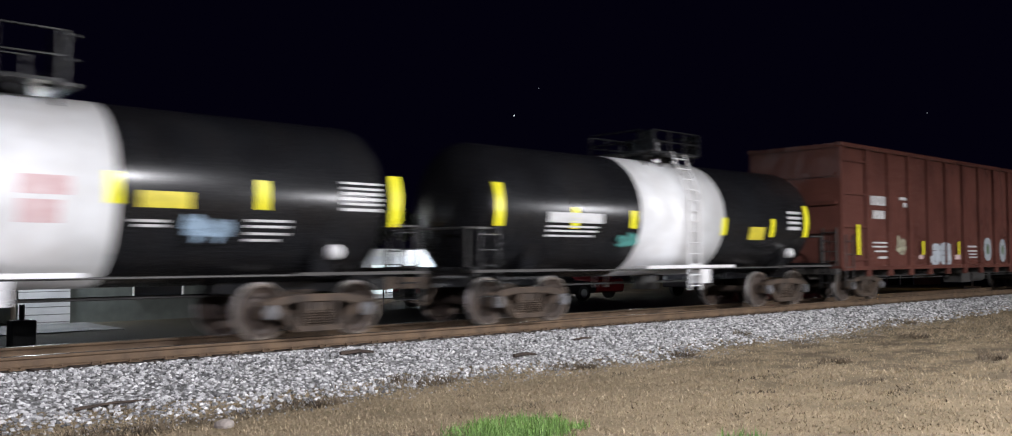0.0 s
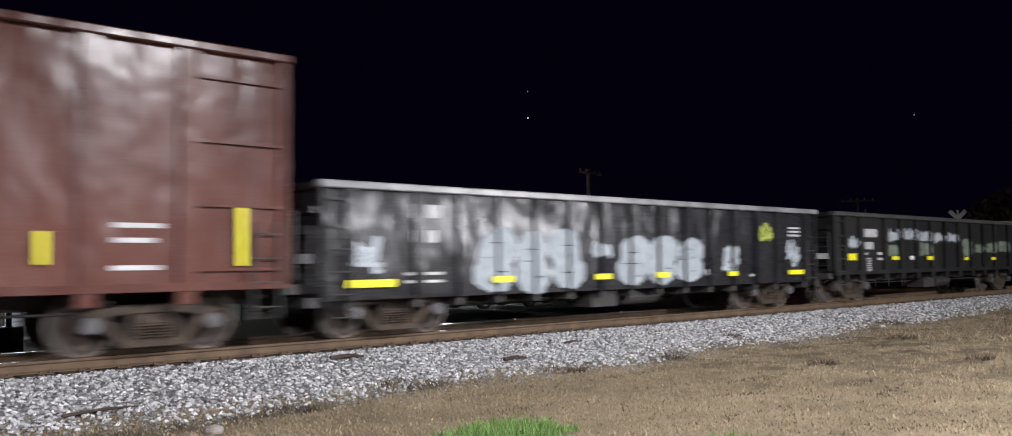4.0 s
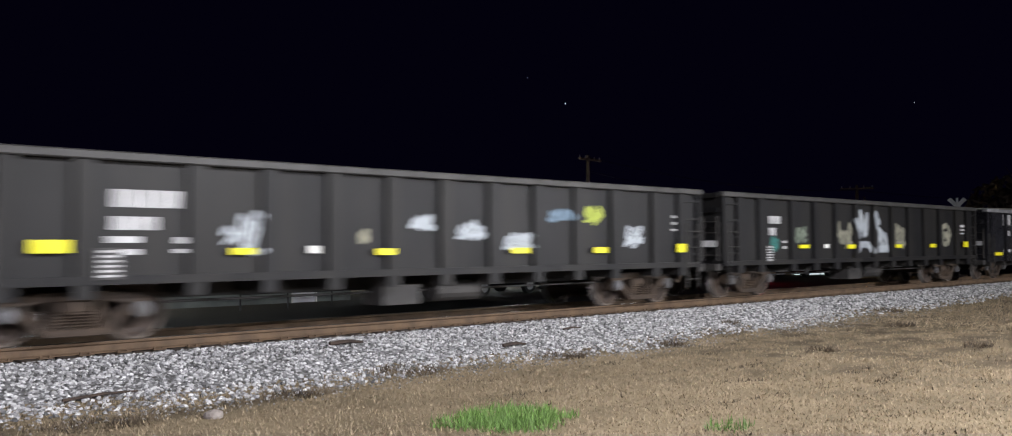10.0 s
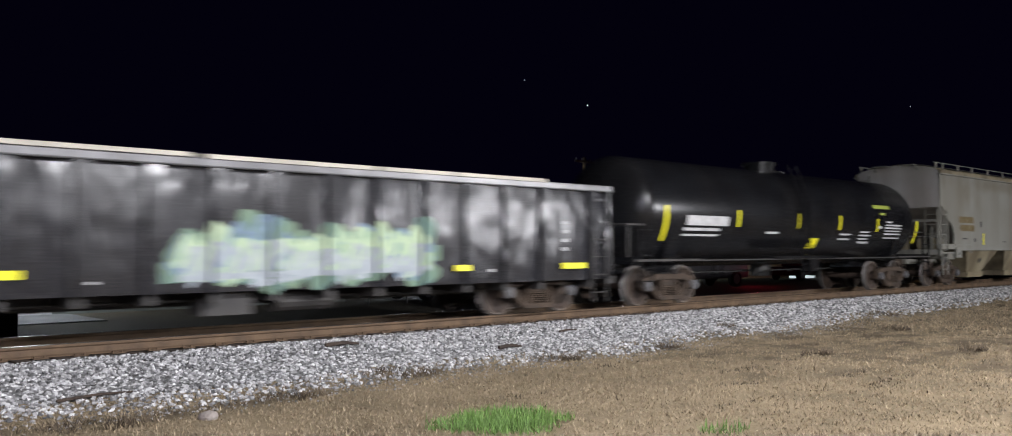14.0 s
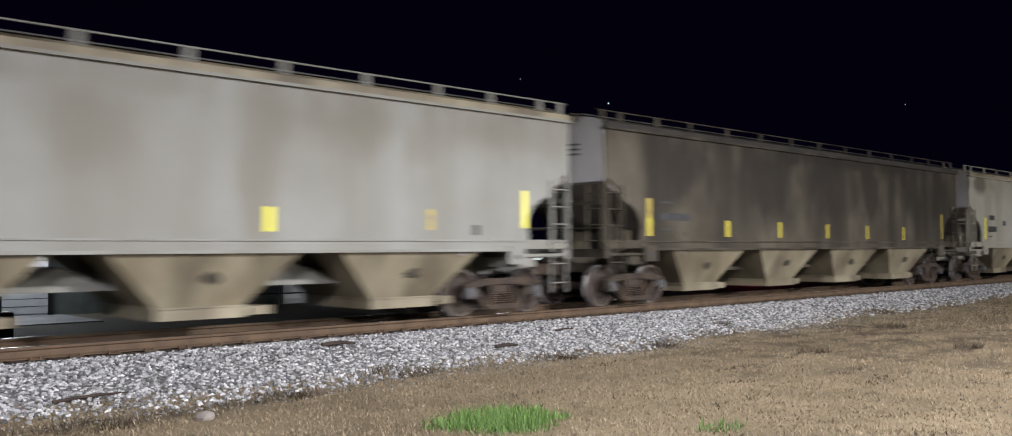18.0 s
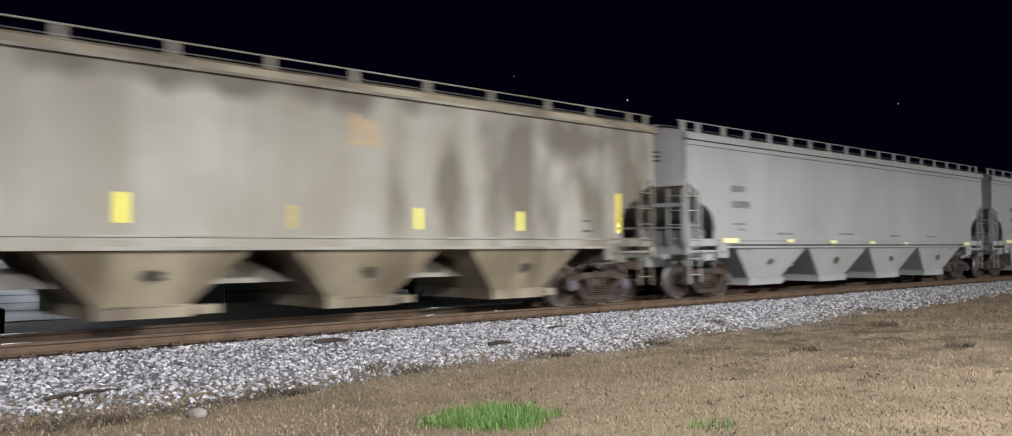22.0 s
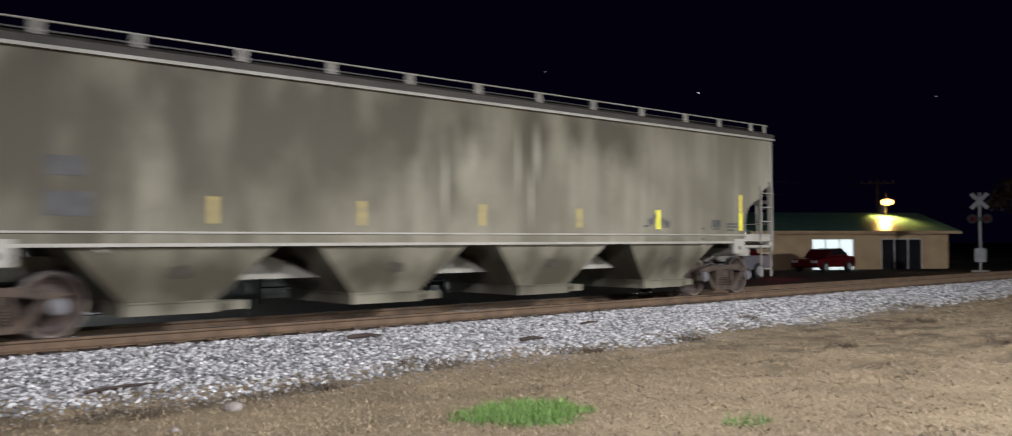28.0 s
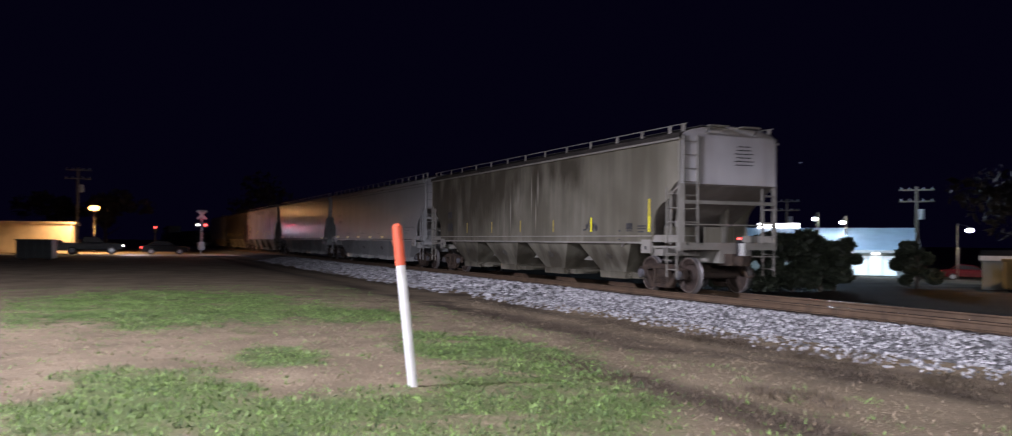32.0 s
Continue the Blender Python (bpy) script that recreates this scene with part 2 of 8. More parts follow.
WHEEL_IRON = surface("wheel_rust", (0.056, 0.037, 0.026), (0.028, 0.018, 0.013), 0.7, scale=5, bump=0.15)
STEEL = surface("bright_rail_steel", (0.6, 0.58, 0.56), (0.42, 0.4, 0.38), 0.22, metal=1.0, scale=3, bump=0.02)
RAIL_RUST = surface("rail_rust", (0.128, 0.081, 0.044), (0.077, 0.048, 0.027), 0.8, scale=3, bump=0.2)
TIE_WOOD = surface("tie_wood", (0.062, 0.041, 0.028), (0.028, 0.02, 0.015), 0.85, scale=3, grain=25, bump=0.4)
REFLECT = surface("yellow_reflective_tape", (0.95, 0.90, 0.03), (0.90, 0.82, 0.02), 0.35, scale=3, bump=0.0)
REFLECT_OLD = surface("worn_reflective_tape", (0.54, 0.41, 0.05), (0.34, 0.26, 0.07), 0.5, scale=9, bump=0.0)
# worn tape, its colour darkened further for weak retroreflection
REFLECT_DIM = surface("dim_reflective_tape", (0.42, 0.33, 0.07), (0.28, 0.22, 0.08), 0.55, scale=9, bump=0.0)
REFLECT_DULL = surface("dull_reflective_tape", (0.72, 0.62, 0.05), (0.56, 0.45, 0.05), 0.45, scale=7, bump=0.0)
REFLECT_P = surface("faded_pale_tape", (0.94, 0.90, 0.50), (0.88, 0.82, 0.38), 0.4, scale=4, bump=0.0)
REFLECT_W = surface("white_reflective_tape", (0.95, 0.95, 0.9), (0.9, 0.9, 0.85), 0.35, scale=3, bump=0.0)
LETTER_W = surface("white_lettering", (0.62, 0.62, 0.62), (0.42, 0.42, 0.42), 0.6, scale=6, bump=0.0)
LETTER_F = surface("faint_grey_lettering", (0.12, 0.12, 0.12), (0.20, 0.20, 0.195), 0.6, scale=6, bump=0.0)
STENCIL_F = surface("faint_reddish_stencil", (0.27, 0.225, 0.215), (0.32, 0.29, 0.275), 0.6, scale=6, bump=0.0)
LETTER_D = surface("dark_lettering", (0.025, 0.025, 0.027), (0.05, 0.05, 0.05), 0.6, scale=6, bump=0.0)
AMBER = surface("amber_lettering", (0.66, 0.56, 0.04), (0.5, 0.42, 0.03), 0.5, scale=6, bump=0.0)
SPRAY_W = surface("spray_white", (0.46, 0.50, 0.53), (0.30, 0.33, 0.36), 0.6, scale=2.5, bump=0.0)
SPRAY_G = surface("spray_pale_green", (0.46, 0.56, 0.36), (0.30, 0.42, 0.28), 0.6, scale=5, bump=0.0)
SPRAY_B = surface("spray_blue_grey", (0.20, 0.29, 0.38), (0.10, 0.15, 0.2), 0.6, scale=5, bump=0.0)
SPRAY_T = surface("spray_teal", (0.03, 0.20, 0.17), (0.02, 0.11, 0.10), 0.6, scale=5, bump=0.0)
SPRAY_L = surface("spray_lime", (0.45, 0.52, 0.08), (0.3, 0.36, 0.05), 0.6, scale=5, bump=0.0)
SPRAY_Y = surface("spray_cream", (0.42, 0.40, 0.28), (0.2, 0.2, 0.14), 0.6, scale=5, bump=0.0)
SPRAY_K = surface("spray_black", (0.03, 0.03, 0.035), (0.05, 0.05, 0.05), 0.6, scale=5, bump=0.0)
STONE = surface("ballast_stone", (0.44, 0.435, 0.43), (0.26, 0.257, 0.25), 0.85, scale=9, grain=120, bump=0.3, island=0.75)
BED = surface("ballast_bed", (0.23, 0.228, 0.225), (0.07, 0.066, 0.062), 0.9, scale=16, grain=60, bump=1.0, low=0.4, high=0.6)
DRY = surface("dry_grass_blades", (0.332, 0.260, 0.166), (0.248, 0.191, 0.119), 0.8, scale=0.6, bump=0.0, island=0.42)
GREEN = surface("green_grass_blades", (0.195, 0.30, 0.075), (0.12, 0.20, 0.045), 0.7, scale=0.8, bump=0.0, island=0.6)
STRAW = surface("bleached_straw", (0.41, 0.335, 0.212), (0.34, 0.272, 0.168), 0.8, scale=0.9, bump=0.0, island=0.3)
GREEN_DARK = surface("dark_green_blades", (0.07, 0.115, 0.03), (0.04, 0.07, 0.02), 0.75, scale=0.8, bump=0.0, island=0.4)
GREEN_PATCH = surface("lush_green_blades", (0.17, 0.29, 0.065), (0.11, 0.20, 0.045), 0.7, scale=0.8, bump=0.0, island=0.4)
DARK_CLUMP = surface("dead_weed", (0.125, 0.094, 0.058), (0.07, 0.052, 0.034), 0.9, scale=4, bump=0.0, island=0.3)
GRAVEL = surface("fine_gravel", (0.30, 0.285, 0.265), (0.15, 0.14, 0.125), 0.9, scale=9, grain=120, bump=0.2, island=0.6)
DARK_BED = surface("oily_ballast", (0.045, 0.038, 0.031), (0.02, 0.017, 0.014), 0.7, scale=14, grain=50, bump=0.8)
GREY_METAL = surface("grey_galvanised", (0.42, 0.43, 0.43), (0.33, 0.34, 0.34), 0.5, scale=2, bump=0.04)
BEARING = surface("bearing_cap", (0.14, 0.14, 0.15), (0.09, 0.085, 0.08), 0.5, scale=6, bump=0.05)
BLACK_RUBBER = surface("black_rubber", (0.02, 0.02, 0.02), (0.012, 0.012, 0.012), 0.6, scale=5, bump=0.05)


# ---------------------------------------------------------------- mesh helpers
def part(name, bm, material, parent=None, label=""):
    me = bpy.data.meshes.new(name)
    bm.normal_update()
    bm.to_mesh(me)
    bm.free()
    me.materials.append(material)
    ob = new(name, me)
    ob.parent = parent
    return tagged(ob, label)


def shared(name, me, parent=None, m=None):
    ob = new(name, me)
    ob.parent = parent
    if m is not None:
        ob.matrix_basis = m
    return ob


def thing(name, label, category, m=None, group="", kind=""):
    ob = new(name)
    ob.empty_display_size = 0.3
    if m is not None:
        ob.matrix_basis = m
    return tagged(ob, label, category, group, kind)


def box(bm, x0, x1, y0, y1, z0, z1):
    v = [bm.verts.new((x, y, z)) for x in (x0, x1) for y in (y0, y1) for z in (z0, z1)]
    for f in ((0, 1, 3, 2), (4, 6, 7, 5), (0, 4, 5, 1), (2, 3, 7, 6), (0, 2, 6, 4), (1, 5, 7, 3)):
        bm.faces.new([v[i] for i in f])
    return v


def slab(bm, pts, y0, y1):
    """A prism of the outline pts in x and z between y0 and y1."""
    a = [bm.verts.new((x, y0, z)) for x, z in pts]
    b = [bm.verts.new((x, y1, z)) for x, z in pts]
    n = len(pts)
    bm.faces.new(a)
    bm.faces.new(b[::-1])
    for i in range(n):
        j = (i + 1) % n
        bm.faces.new((a[i], b[i], b[j], a[j]))
    bmesh.ops.recalc_face_normals(bm, faces=bm.faces)


def slab_x(bm, pts, x0, x1):
    """A prism of the outline pts in y and z between x0 and x1."""
    a = [bm.verts.new((x0, y, z)) for y, z in pts]
    b = [bm.verts.new((x1, y, z)) for y, z in pts]
    n = len(pts)
    bm.faces.new(a)
    bm.faces.new(b[::-1])
    for i in range(n):
        j = (i + 1) % n
        bm.faces.new((a[i], b[i], b[j], a[j]))
    bmesh.ops.recalc_face_normals(bm, faces=bm.faces)


def tube(bm, p, q, r, seg=8, r2=None):
    p, q = Vector(p), Vector(q)
    d = q - p
    m = Matrix.Translation((p + q) / 2) @ d.to_track_quat("Z", "Y").to_matrix().to_4x4()
    bmesh.ops.create_cone(bm, cap_ends=True, segments=seg, radius1=r, radius2=r if r2 is None else r2, depth=d.length, matrix=m)


def frustum(bm, lo, hi, z0, z1):
    """lo and hi: x0, x1, y0, y1 at z0 and z1."""
    a = [bm.verts.new((x, y, z0)) for x, y in ((lo[0], lo[2]), (lo[1], lo[2]), (lo[1], lo[3]), (lo[0], lo[3]))]
    b = [bm.verts.new((x, y, z1)) for x, y in ((hi[0], hi[2]), (hi[1], hi[2]), (hi[1], hi[3]), (hi[0], hi[3]))]
    bm.faces.new(a[::-1])
    bm.faces.new(b)
    for i in range(4):
        j = (i + 1) % 4
        bm.faces.new((a[i], a[j], b[j], b[i]))


def lathe_y(bm, profile, seg=28):
    """Turns (radius, y) pairs round the y axis."""
    rings = []
    for r, y in profile:
        rings.append([bm.verts.new((r * math.cos(2 * math.pi * k / seg), y, r * math.sin(2 * math.pi * k / seg))) for k in range(seg)])
    for a, b in zip(rings, rings[1:]):
        for k in range(seg):
            j = (k + 1) % seg
            bm.faces.new((a[k], a[j], b[j], b[k]))
    bm.faces.new(rings[0])
    bm.faces.new(rings[-1][::-1])


def finish(bm, width=0.012):
    bmesh.ops.bevel(bm, geom=bm.edges[:], offset=width, segments=1, affect="EDGES")


def mesh_of(bm, name, material):
    me = bpy.data.meshes.new(name)
    bm.normal_update()
    bm.to_mesh(me)
    bm.free()
    me.materials.append(material)
    return me


# ---------------------------------------------------------------- the train's motion
TRACK_Y = 14.35
WHEEL_R = 0.457


# small departures of the train from an even pace: seconds, metres
PACE = [(0, -0.6), (1, -0.25), (1.3, -0.05), (1.6, 0.1), (2, 0.25), (2.5, 0.2), (5, 0.1), (6, -0.02), (7, 0), (8, -0.12), (9, 0.02), (9.5, 0.2), (10, 0.36), (10.5, 0.0), (11, -0.15), (12, -0.1), (13, 0.2), (14, 0.03),
        (16.5, -0.15), (17, 0), (18, 0.18), (19, 0.06), (23, 0.02), (25, -0.15), (26, 0.08), (28.5, -0.15), (29, 0), (29.5, 0), (30, -0.25), (30.5, -0.03), (31, 0.15), (31.5, 0.2), (32, 0.03)]
PACE_T, PACE_D = [p[0] for p in PACE], [p[1] for p in PACE]


def run(t):
    """How far the train has gone by t seconds."""
    return 9.0655 * t + 0.01133 * t * t + float(np.interp(t, PACE_T, PACE_D))


MOVERS, ROLLERS = [], []


# ---------------------------------------------------------------- bogies, shared by all wagons
def make_bogie_meshes():
    out = {}
    bm = bmesh.new()
    box(bm, -0.2, 0.2, -1.05, 1.05, 0.42, 0.62)
    box(bm, -0.28, 0.28, -0.32, 0.32, 0.6, 0.78)
    for s in (-1, 1):
        box(bm, s * 0.42 - 0.05, s * 0.42 + 0.05, -0.85, 0.85, 0.34, 0.46)
    out["bolster"] = mesh_of(bm, "bolster", TRUCK_IRON)
    bm = bmesh.new()
    top = [(-1.06, 0.47), (-1.08, 0.6), (-0.8, 0.68), (-0.45, 0.73), (0.45, 0.73), (0.8, 0.68), (1.08, 0.6), (1.06, 0.47), (0.74, 0.5), (0.62, 0.56), (0.4, 0.6), (-0.4, 0.6), (-0.62, 0.56), (-0.74, 0.5)]
    slab(bm, top, -0.07, 0.07)
    slab(bm, [(-0.42, 0.11), (0.42, 0.11), (0.46, 0.2), (0.36, 0.215), (-0.36, 0.215), (-0.46, 0.2)], -0.09, 0.09)
    for s in (-1, 1):
        slab(bm, [(s * 0.46, 0.13), (s * 0.8, 0.52), (s * 0.7, 0.585), (s * 0.36, 0.2)], -0.075, 0.075)
        slab(bm, [(s * 0.27, 0.2), (s * 0.36, 0.2), (s * 0.34, 0.62), (s * 0.25, 0.62)], -0.08, 0.08)
        slab(bm, [(s * 1.06, 0.36), (s * 1.08, 0.62), (s * 0.98, 0.62), (s * 0.99, 0.36)], -0.07, 0.07)
        slab(bm, [(s * 0.74, 0.36), (s * 0.72, 0.56), (s * 0.8, 0.6), (s * 0.81, 0.36)], -0.07, 0.07)
    finish(bm, 0.012)
    out["side_frame"] = mesh_of(bm, "side_frame", TRUCK_IRON)
    bm = bmesh.new()
    rings = []
    for j in range(13):
        r, z = (0.06, 0.04)[j % 2], 0.21 + 0.25 * j / 12
        rings.append([bm.verts.new((r * math.cos(k * math.pi / 5), r * math.sin(k * math.pi / 5), z)) for k in range(10)])
    for a, b in zip(rings, rings[1:]):
        for k in range(10):
            bm.faces.new((a[k], a[(k + 1) % 10], b[(k + 1) % 10], b[k]))
    out["spring"] = mesh_of(bm, "spring", TRUCK_IRON)
    bm = bmesh.new()
    tube(bm, (0, -0.115, 0), (0, 0.09, 0), 0.115, 16)
    tube(bm, (0, -0.145, 0), (0, -0.115, 0), 0.07, 12)
    for k in range(3):
        a = k * 2.0944
        tube(bm, (0.075 * math.cos(a), -0.135, 0.075 * math.sin(a)), (0.075 * math.cos(a), -0.11, 0.075 * math.sin(a)), 0.018, 6)
    out["bearing"] = mesh_of(bm, "bearing", BEARING)
    bm = bmesh.new()
    for s in (-1, 1):
        lathe_y(bm, [(0.09, s * 0.86), (0.14, s * 0.86), (0.15, s * 0.8), (0.30, s * 0.765), (0.365, s * 0.79), (0.395, s * 0.825), (0.425, s * 0.827), (0.452, s * 0.825),
                     (WHEEL_R, s * 0.81), (WHEEL_R, s * 0.74), (0.482, s * 0.722), (0.482, s * 0.7), (0.46, s * 0.693), (0.385, s * 0.693), (0.36, s * 0.72), (0.14, s * 0.70), (0.09, s * 0.68)], 32)
    tube(bm, (0, -0.95, 0), (0, 0.95, 0), 0.085, 12)
    bmesh.ops.recalc_face_normals(bm, faces=bm.faces)
    me = mesh_of(bm, "wheelset", WHEEL_IRON)
    me.materials.append(TREAD)
    me.materials.append(RIM)
    for p in me.polygons:
        c = p.center
        r = math.hypot(c.x, c.z)
        if r > 0.3 and all(math.hypot(me.vertices[i].co.x, me.vertices[i].co.z) > 0.449 for i in p.vertices):
            p.material_index = 1
        elif r > 0.3 and all(math.hypot(me.vertices[i].co.x, me.vertices[i].co.z) > 0.42 for i in p.vertices):
            p.material_index = 2
    out["wheelset"] = me
    return out


TREAD = surface("wheel_tread", (0.36, 0.34, 0.32), (0.24, 0.22, 0.21), 0.55, metal=0.7, scale=5, bump=0.05)
RIM = surface("wheel_rim", (0.19, 0.155, 0.125), (0.10, 0.08, 0.062), 0.5, scale=6, bump=0.05)
BOGIE = make_bogie_meshes()


def bogie(car, x):
    b = shared("truck", BOGIE["bolster"], car, pose(x, 0, 0))
    for s in (-1, 1):
        shared("side_frame", BOGIE["side_frame"], b, pose(0, s * 1.02, 0))
        for k in range(4):
            shared("spring", BOGIE["spring"], b, pose(-0.195 + 0.13 * k, s * 1.02, 0))
        for d in (-0.889, 0.889):
            shared("bearing", BOGIE["bearing"], b, pose(d, s * 1.05, WHEEL_R, 0, 0, 0 if s < 0 else 180))
    for d in (-0.889, 0.889):
        w = shared("wheelset", BOGIE["wheelset"], b, pose(d, 0, WHEEL_R))
        ROLLERS.append((w, d))


def coupler_mesh():
    bm = bmesh.new()
    box(bm, -0.34, 0.25, -0.16, 0.16, 0.72, 1.02)
    slab(bm, [(-0.34, 0.76), (-0.62, 0.72), (-0.66, 0.98), (-0.34, 0.96)], -0.17, 0.12)
    box(bm, -0.72, -0.6, -0.04, 0.16, 0.74, 0.98)
    tube(bm, (-0.1, -0.3, 0.72), (-0.34, -0.34, 0.42), 0.03, 6)
    tube(bm, (-0.34, -0.34, 0.42), (-0.6, -0.3, 0.5), 0.03, 6)
    return mesh_of(bm, "coupler", TRUCK_IRON)


COUPLER = coupler_mesh()


def running_gear(car, length, front, rear=None):
    bogie(car, front)
    bogie(car, length - (rear or front))
    shared("coupler", COUPLER, car)
    shared("coupler", COUPLER, car, pose(length, 0, 0, 0, 0, 180))


def new_car(name, label, x0, group):
    car = thing(name, label, "railway wagon", pose(x0, TRACK_Y, 0), group)
    MOVERS.append((car, x0))
    return car


# ---------------------------------------------------------------- marks on wagons
def bars(car, name, items, y, material, label=""):
    """Thin plates (x, z, width, height) on the side at y; tall ones are cut into blocks the width of a character."""
    for x, z, w, h in items:
        bm = bmesh.new()
        step = h * 0.78 if h > 0.12 and w > 0.3 and material is not PINK else w
        for k in range(max(1, round(w / step))):
            a = x + k * w / max(1, round(w / step))
            b = a + w / max(1, round(w / step)) * (1 if step == w else 0.86)
            box(bm, a, b, y - 0.004, y + 0.002, z, z + h)
        part(name, bm, material, car, label)


PINK = surface("faded_red_lettering", (0.55, 0.36, 0.36), (0.64, 0.5, 0.5), 0.6, scale=6, bump=0.0)


TAPE_LABELS = {"yellow_reflective_tape": "yellow retroreflective strip", "worn_reflective_tape": "worn amber reflective strip", "dim_reflective_tape": "dim worn yellow reflective strip",
               "dull_reflective_tape": "dull yellow reflective strip", "faded_pale_tape": "faded pale yellow reflective strip", "white_reflective_tape": "white retroreflective strip"}


def tapes(car, items, y, material=None):
    """Reflective strips, each a piece of its own."""
    for x, z, w, h in items:
        bm = bmesh.new()
        box(bm, x, x + w, y - 0.006, y + 0.002, z, z + h)
        part("reflector", bm, material or REFLECT, car, TAPE_LABELS[(material or REFLECT).name])


def scrawl(x, z, w, h, g, slant=0.25):
    """A quick hand-written tag: one long line of loops and zigzags inside a box, as x, z, x, z."""
    n = max(3, int(1.9 * w / h) + 2)
    pts = []
    for k in range(n):
        u = x + w * (k + 0.5) / n
        top, low = z + h * g.uniform(0.62, 1.0), z + h * g.uniform(0.0, 0.34)
        q = w / n * 0.55
        pts += [(u - q + slant * q, low + 0.2 * h), (u - 0.3 * q + slant * q, top), (u + 0.5 * q + slant * q, top - 0.25 * h * g.random()), (u + q * g.uniform(-0.8, 0.2), low), (u + q, low + h * g.uniform(0.0, 0.35))]
    out = [(*a, *b) for a, b in zip(pts, pts[1:])]
    if g.random() < 0.7:
        out.append((x - 0.1 * w, z + h * g.uniform(0.1, 0.3), x + 1.1 * w, z + h * g.uniform(0.2, 0.5)))
    return out


def fat_letters(x, z, w, h, g):
    """Round lobes of fat overlapping shapes (x, z, half-width, half-height), and the thin lines that part and cross them."""
    n = max(1, round(w / h * 1.15))
    lobes, cuts = [], []
    for k in range(n):
        a, q = x + w * (k + 0.5) / n, w / n
        lean = g.uniform(-0.1, 0.1) * q
        lobes += [(a + lean, z + h * g.uniform(0.66, 0.72), q * g.uniform(0.44, 0.56), h * g.uniform(0.27, 0.33)), (a - lean, z + h * g.uniform(0.27, 0.33), q * g.uniform(0.46, 0.6), h * g.uniform(0.27, 0.32)),
                  (a + g.uniform(-0.2, 0.2) * q, z + h * 0.5, q * 0.42, h * 0.42)]
        m = z + h * g.uniform(0.42, 0.56)
        cuts += [(a - q * g.uniform(0.3, 0.5), m, a + q * g.uniform(0.0, 0.2), m + g.uniform(-0.04, 0.05) * h), (a - 0.2 * q, m + 0.22 * h, a + 0.12 * q, m + 0.2 * h), (a - 0.1 * q, m - 0.24 * h, a + 0.25 * q, m - 0.22 * h)]
        if k:
            u = x + q * k
            cuts.append((u + g.uniform(-0.1, 0.1) * q, z + h * g.uniform(0.3, 0.5), u + g.uniform(-0.15, 0.15) * q, z + h))
    return lobes, cuts


def lobed(lobes, px, pz):
    best = np.full(px.shape, -9.0)
    for cx, cz, rx, rz in lobes:
        best = np.maximum(best, (1 - np.sqrt(((px - cx) / rx) ** 2 + ((pz - cz) / rz) ** 2)) * min(rx, rz))
    return best


def reach(lines, px, pz):
    """Distance from each place to the nearest of the lines."""
    q = np.array(lines)
    d = q[:, 2:] - q[:, :2]
    best = np.full(px.shape, 9.0)
    for (ax, az_, _, _), (dx, dz) in zip(q, d):
        u = np.clip(((px - ax) * dx + (pz - az_) * dz) / (dx * dx + dz * dz + 1e-9), 0, 1)
        best = np.minimum(best, np.hypot(px - ax - u * dx, pz - az_ - u * dz))
    return best


def film_of(bm, field, x0, x1, z0, z1, y, cell):
    """Fills the places where field(x, z) is above nought with thin paint at y, with smooth outlines."""
    nx, nz = max(1, math.ceil((x1 - x0) / cell)), max(1, math.ceil((z1 - z0) / cell))
    gx, gz = np.linspace(x0, x1, nx + 1), np.linspace(z0, z1, nz + 1)
    px, pz = np.meshgrid(gx, gz, indexing="ij")
    val = field(px, pz)
    for i in range(nx):
        for k in range(nz):
            corner = ((i, k), (i + 1, k), (i + 1, k + 1), (i, k + 1))
            vals = [val[c] for c in corner]
            if max(vals) <= 0:
                continue
            pts = []
            for j in range(4):
                a, b, va, vb = corner[j], corner[(j + 1) % 4], vals[j], vals[(j + 1) % 4]
                if va > 0:
                    pts.append((gx[a[0]], gz[a[1]]))
                if (va > 0) != (vb > 0):
                    u = va / (va - vb)
                    pts.append((gx[a[0]] + u * (gx[b[0]] - gx[a[0]]), gz[a[1]] + u * (gz[b[1]] - gz[a[1]])))
            if len(pts) > 2:
                bm.faces.new([bm.verts.new((p, y, q)) for p, q in pts])


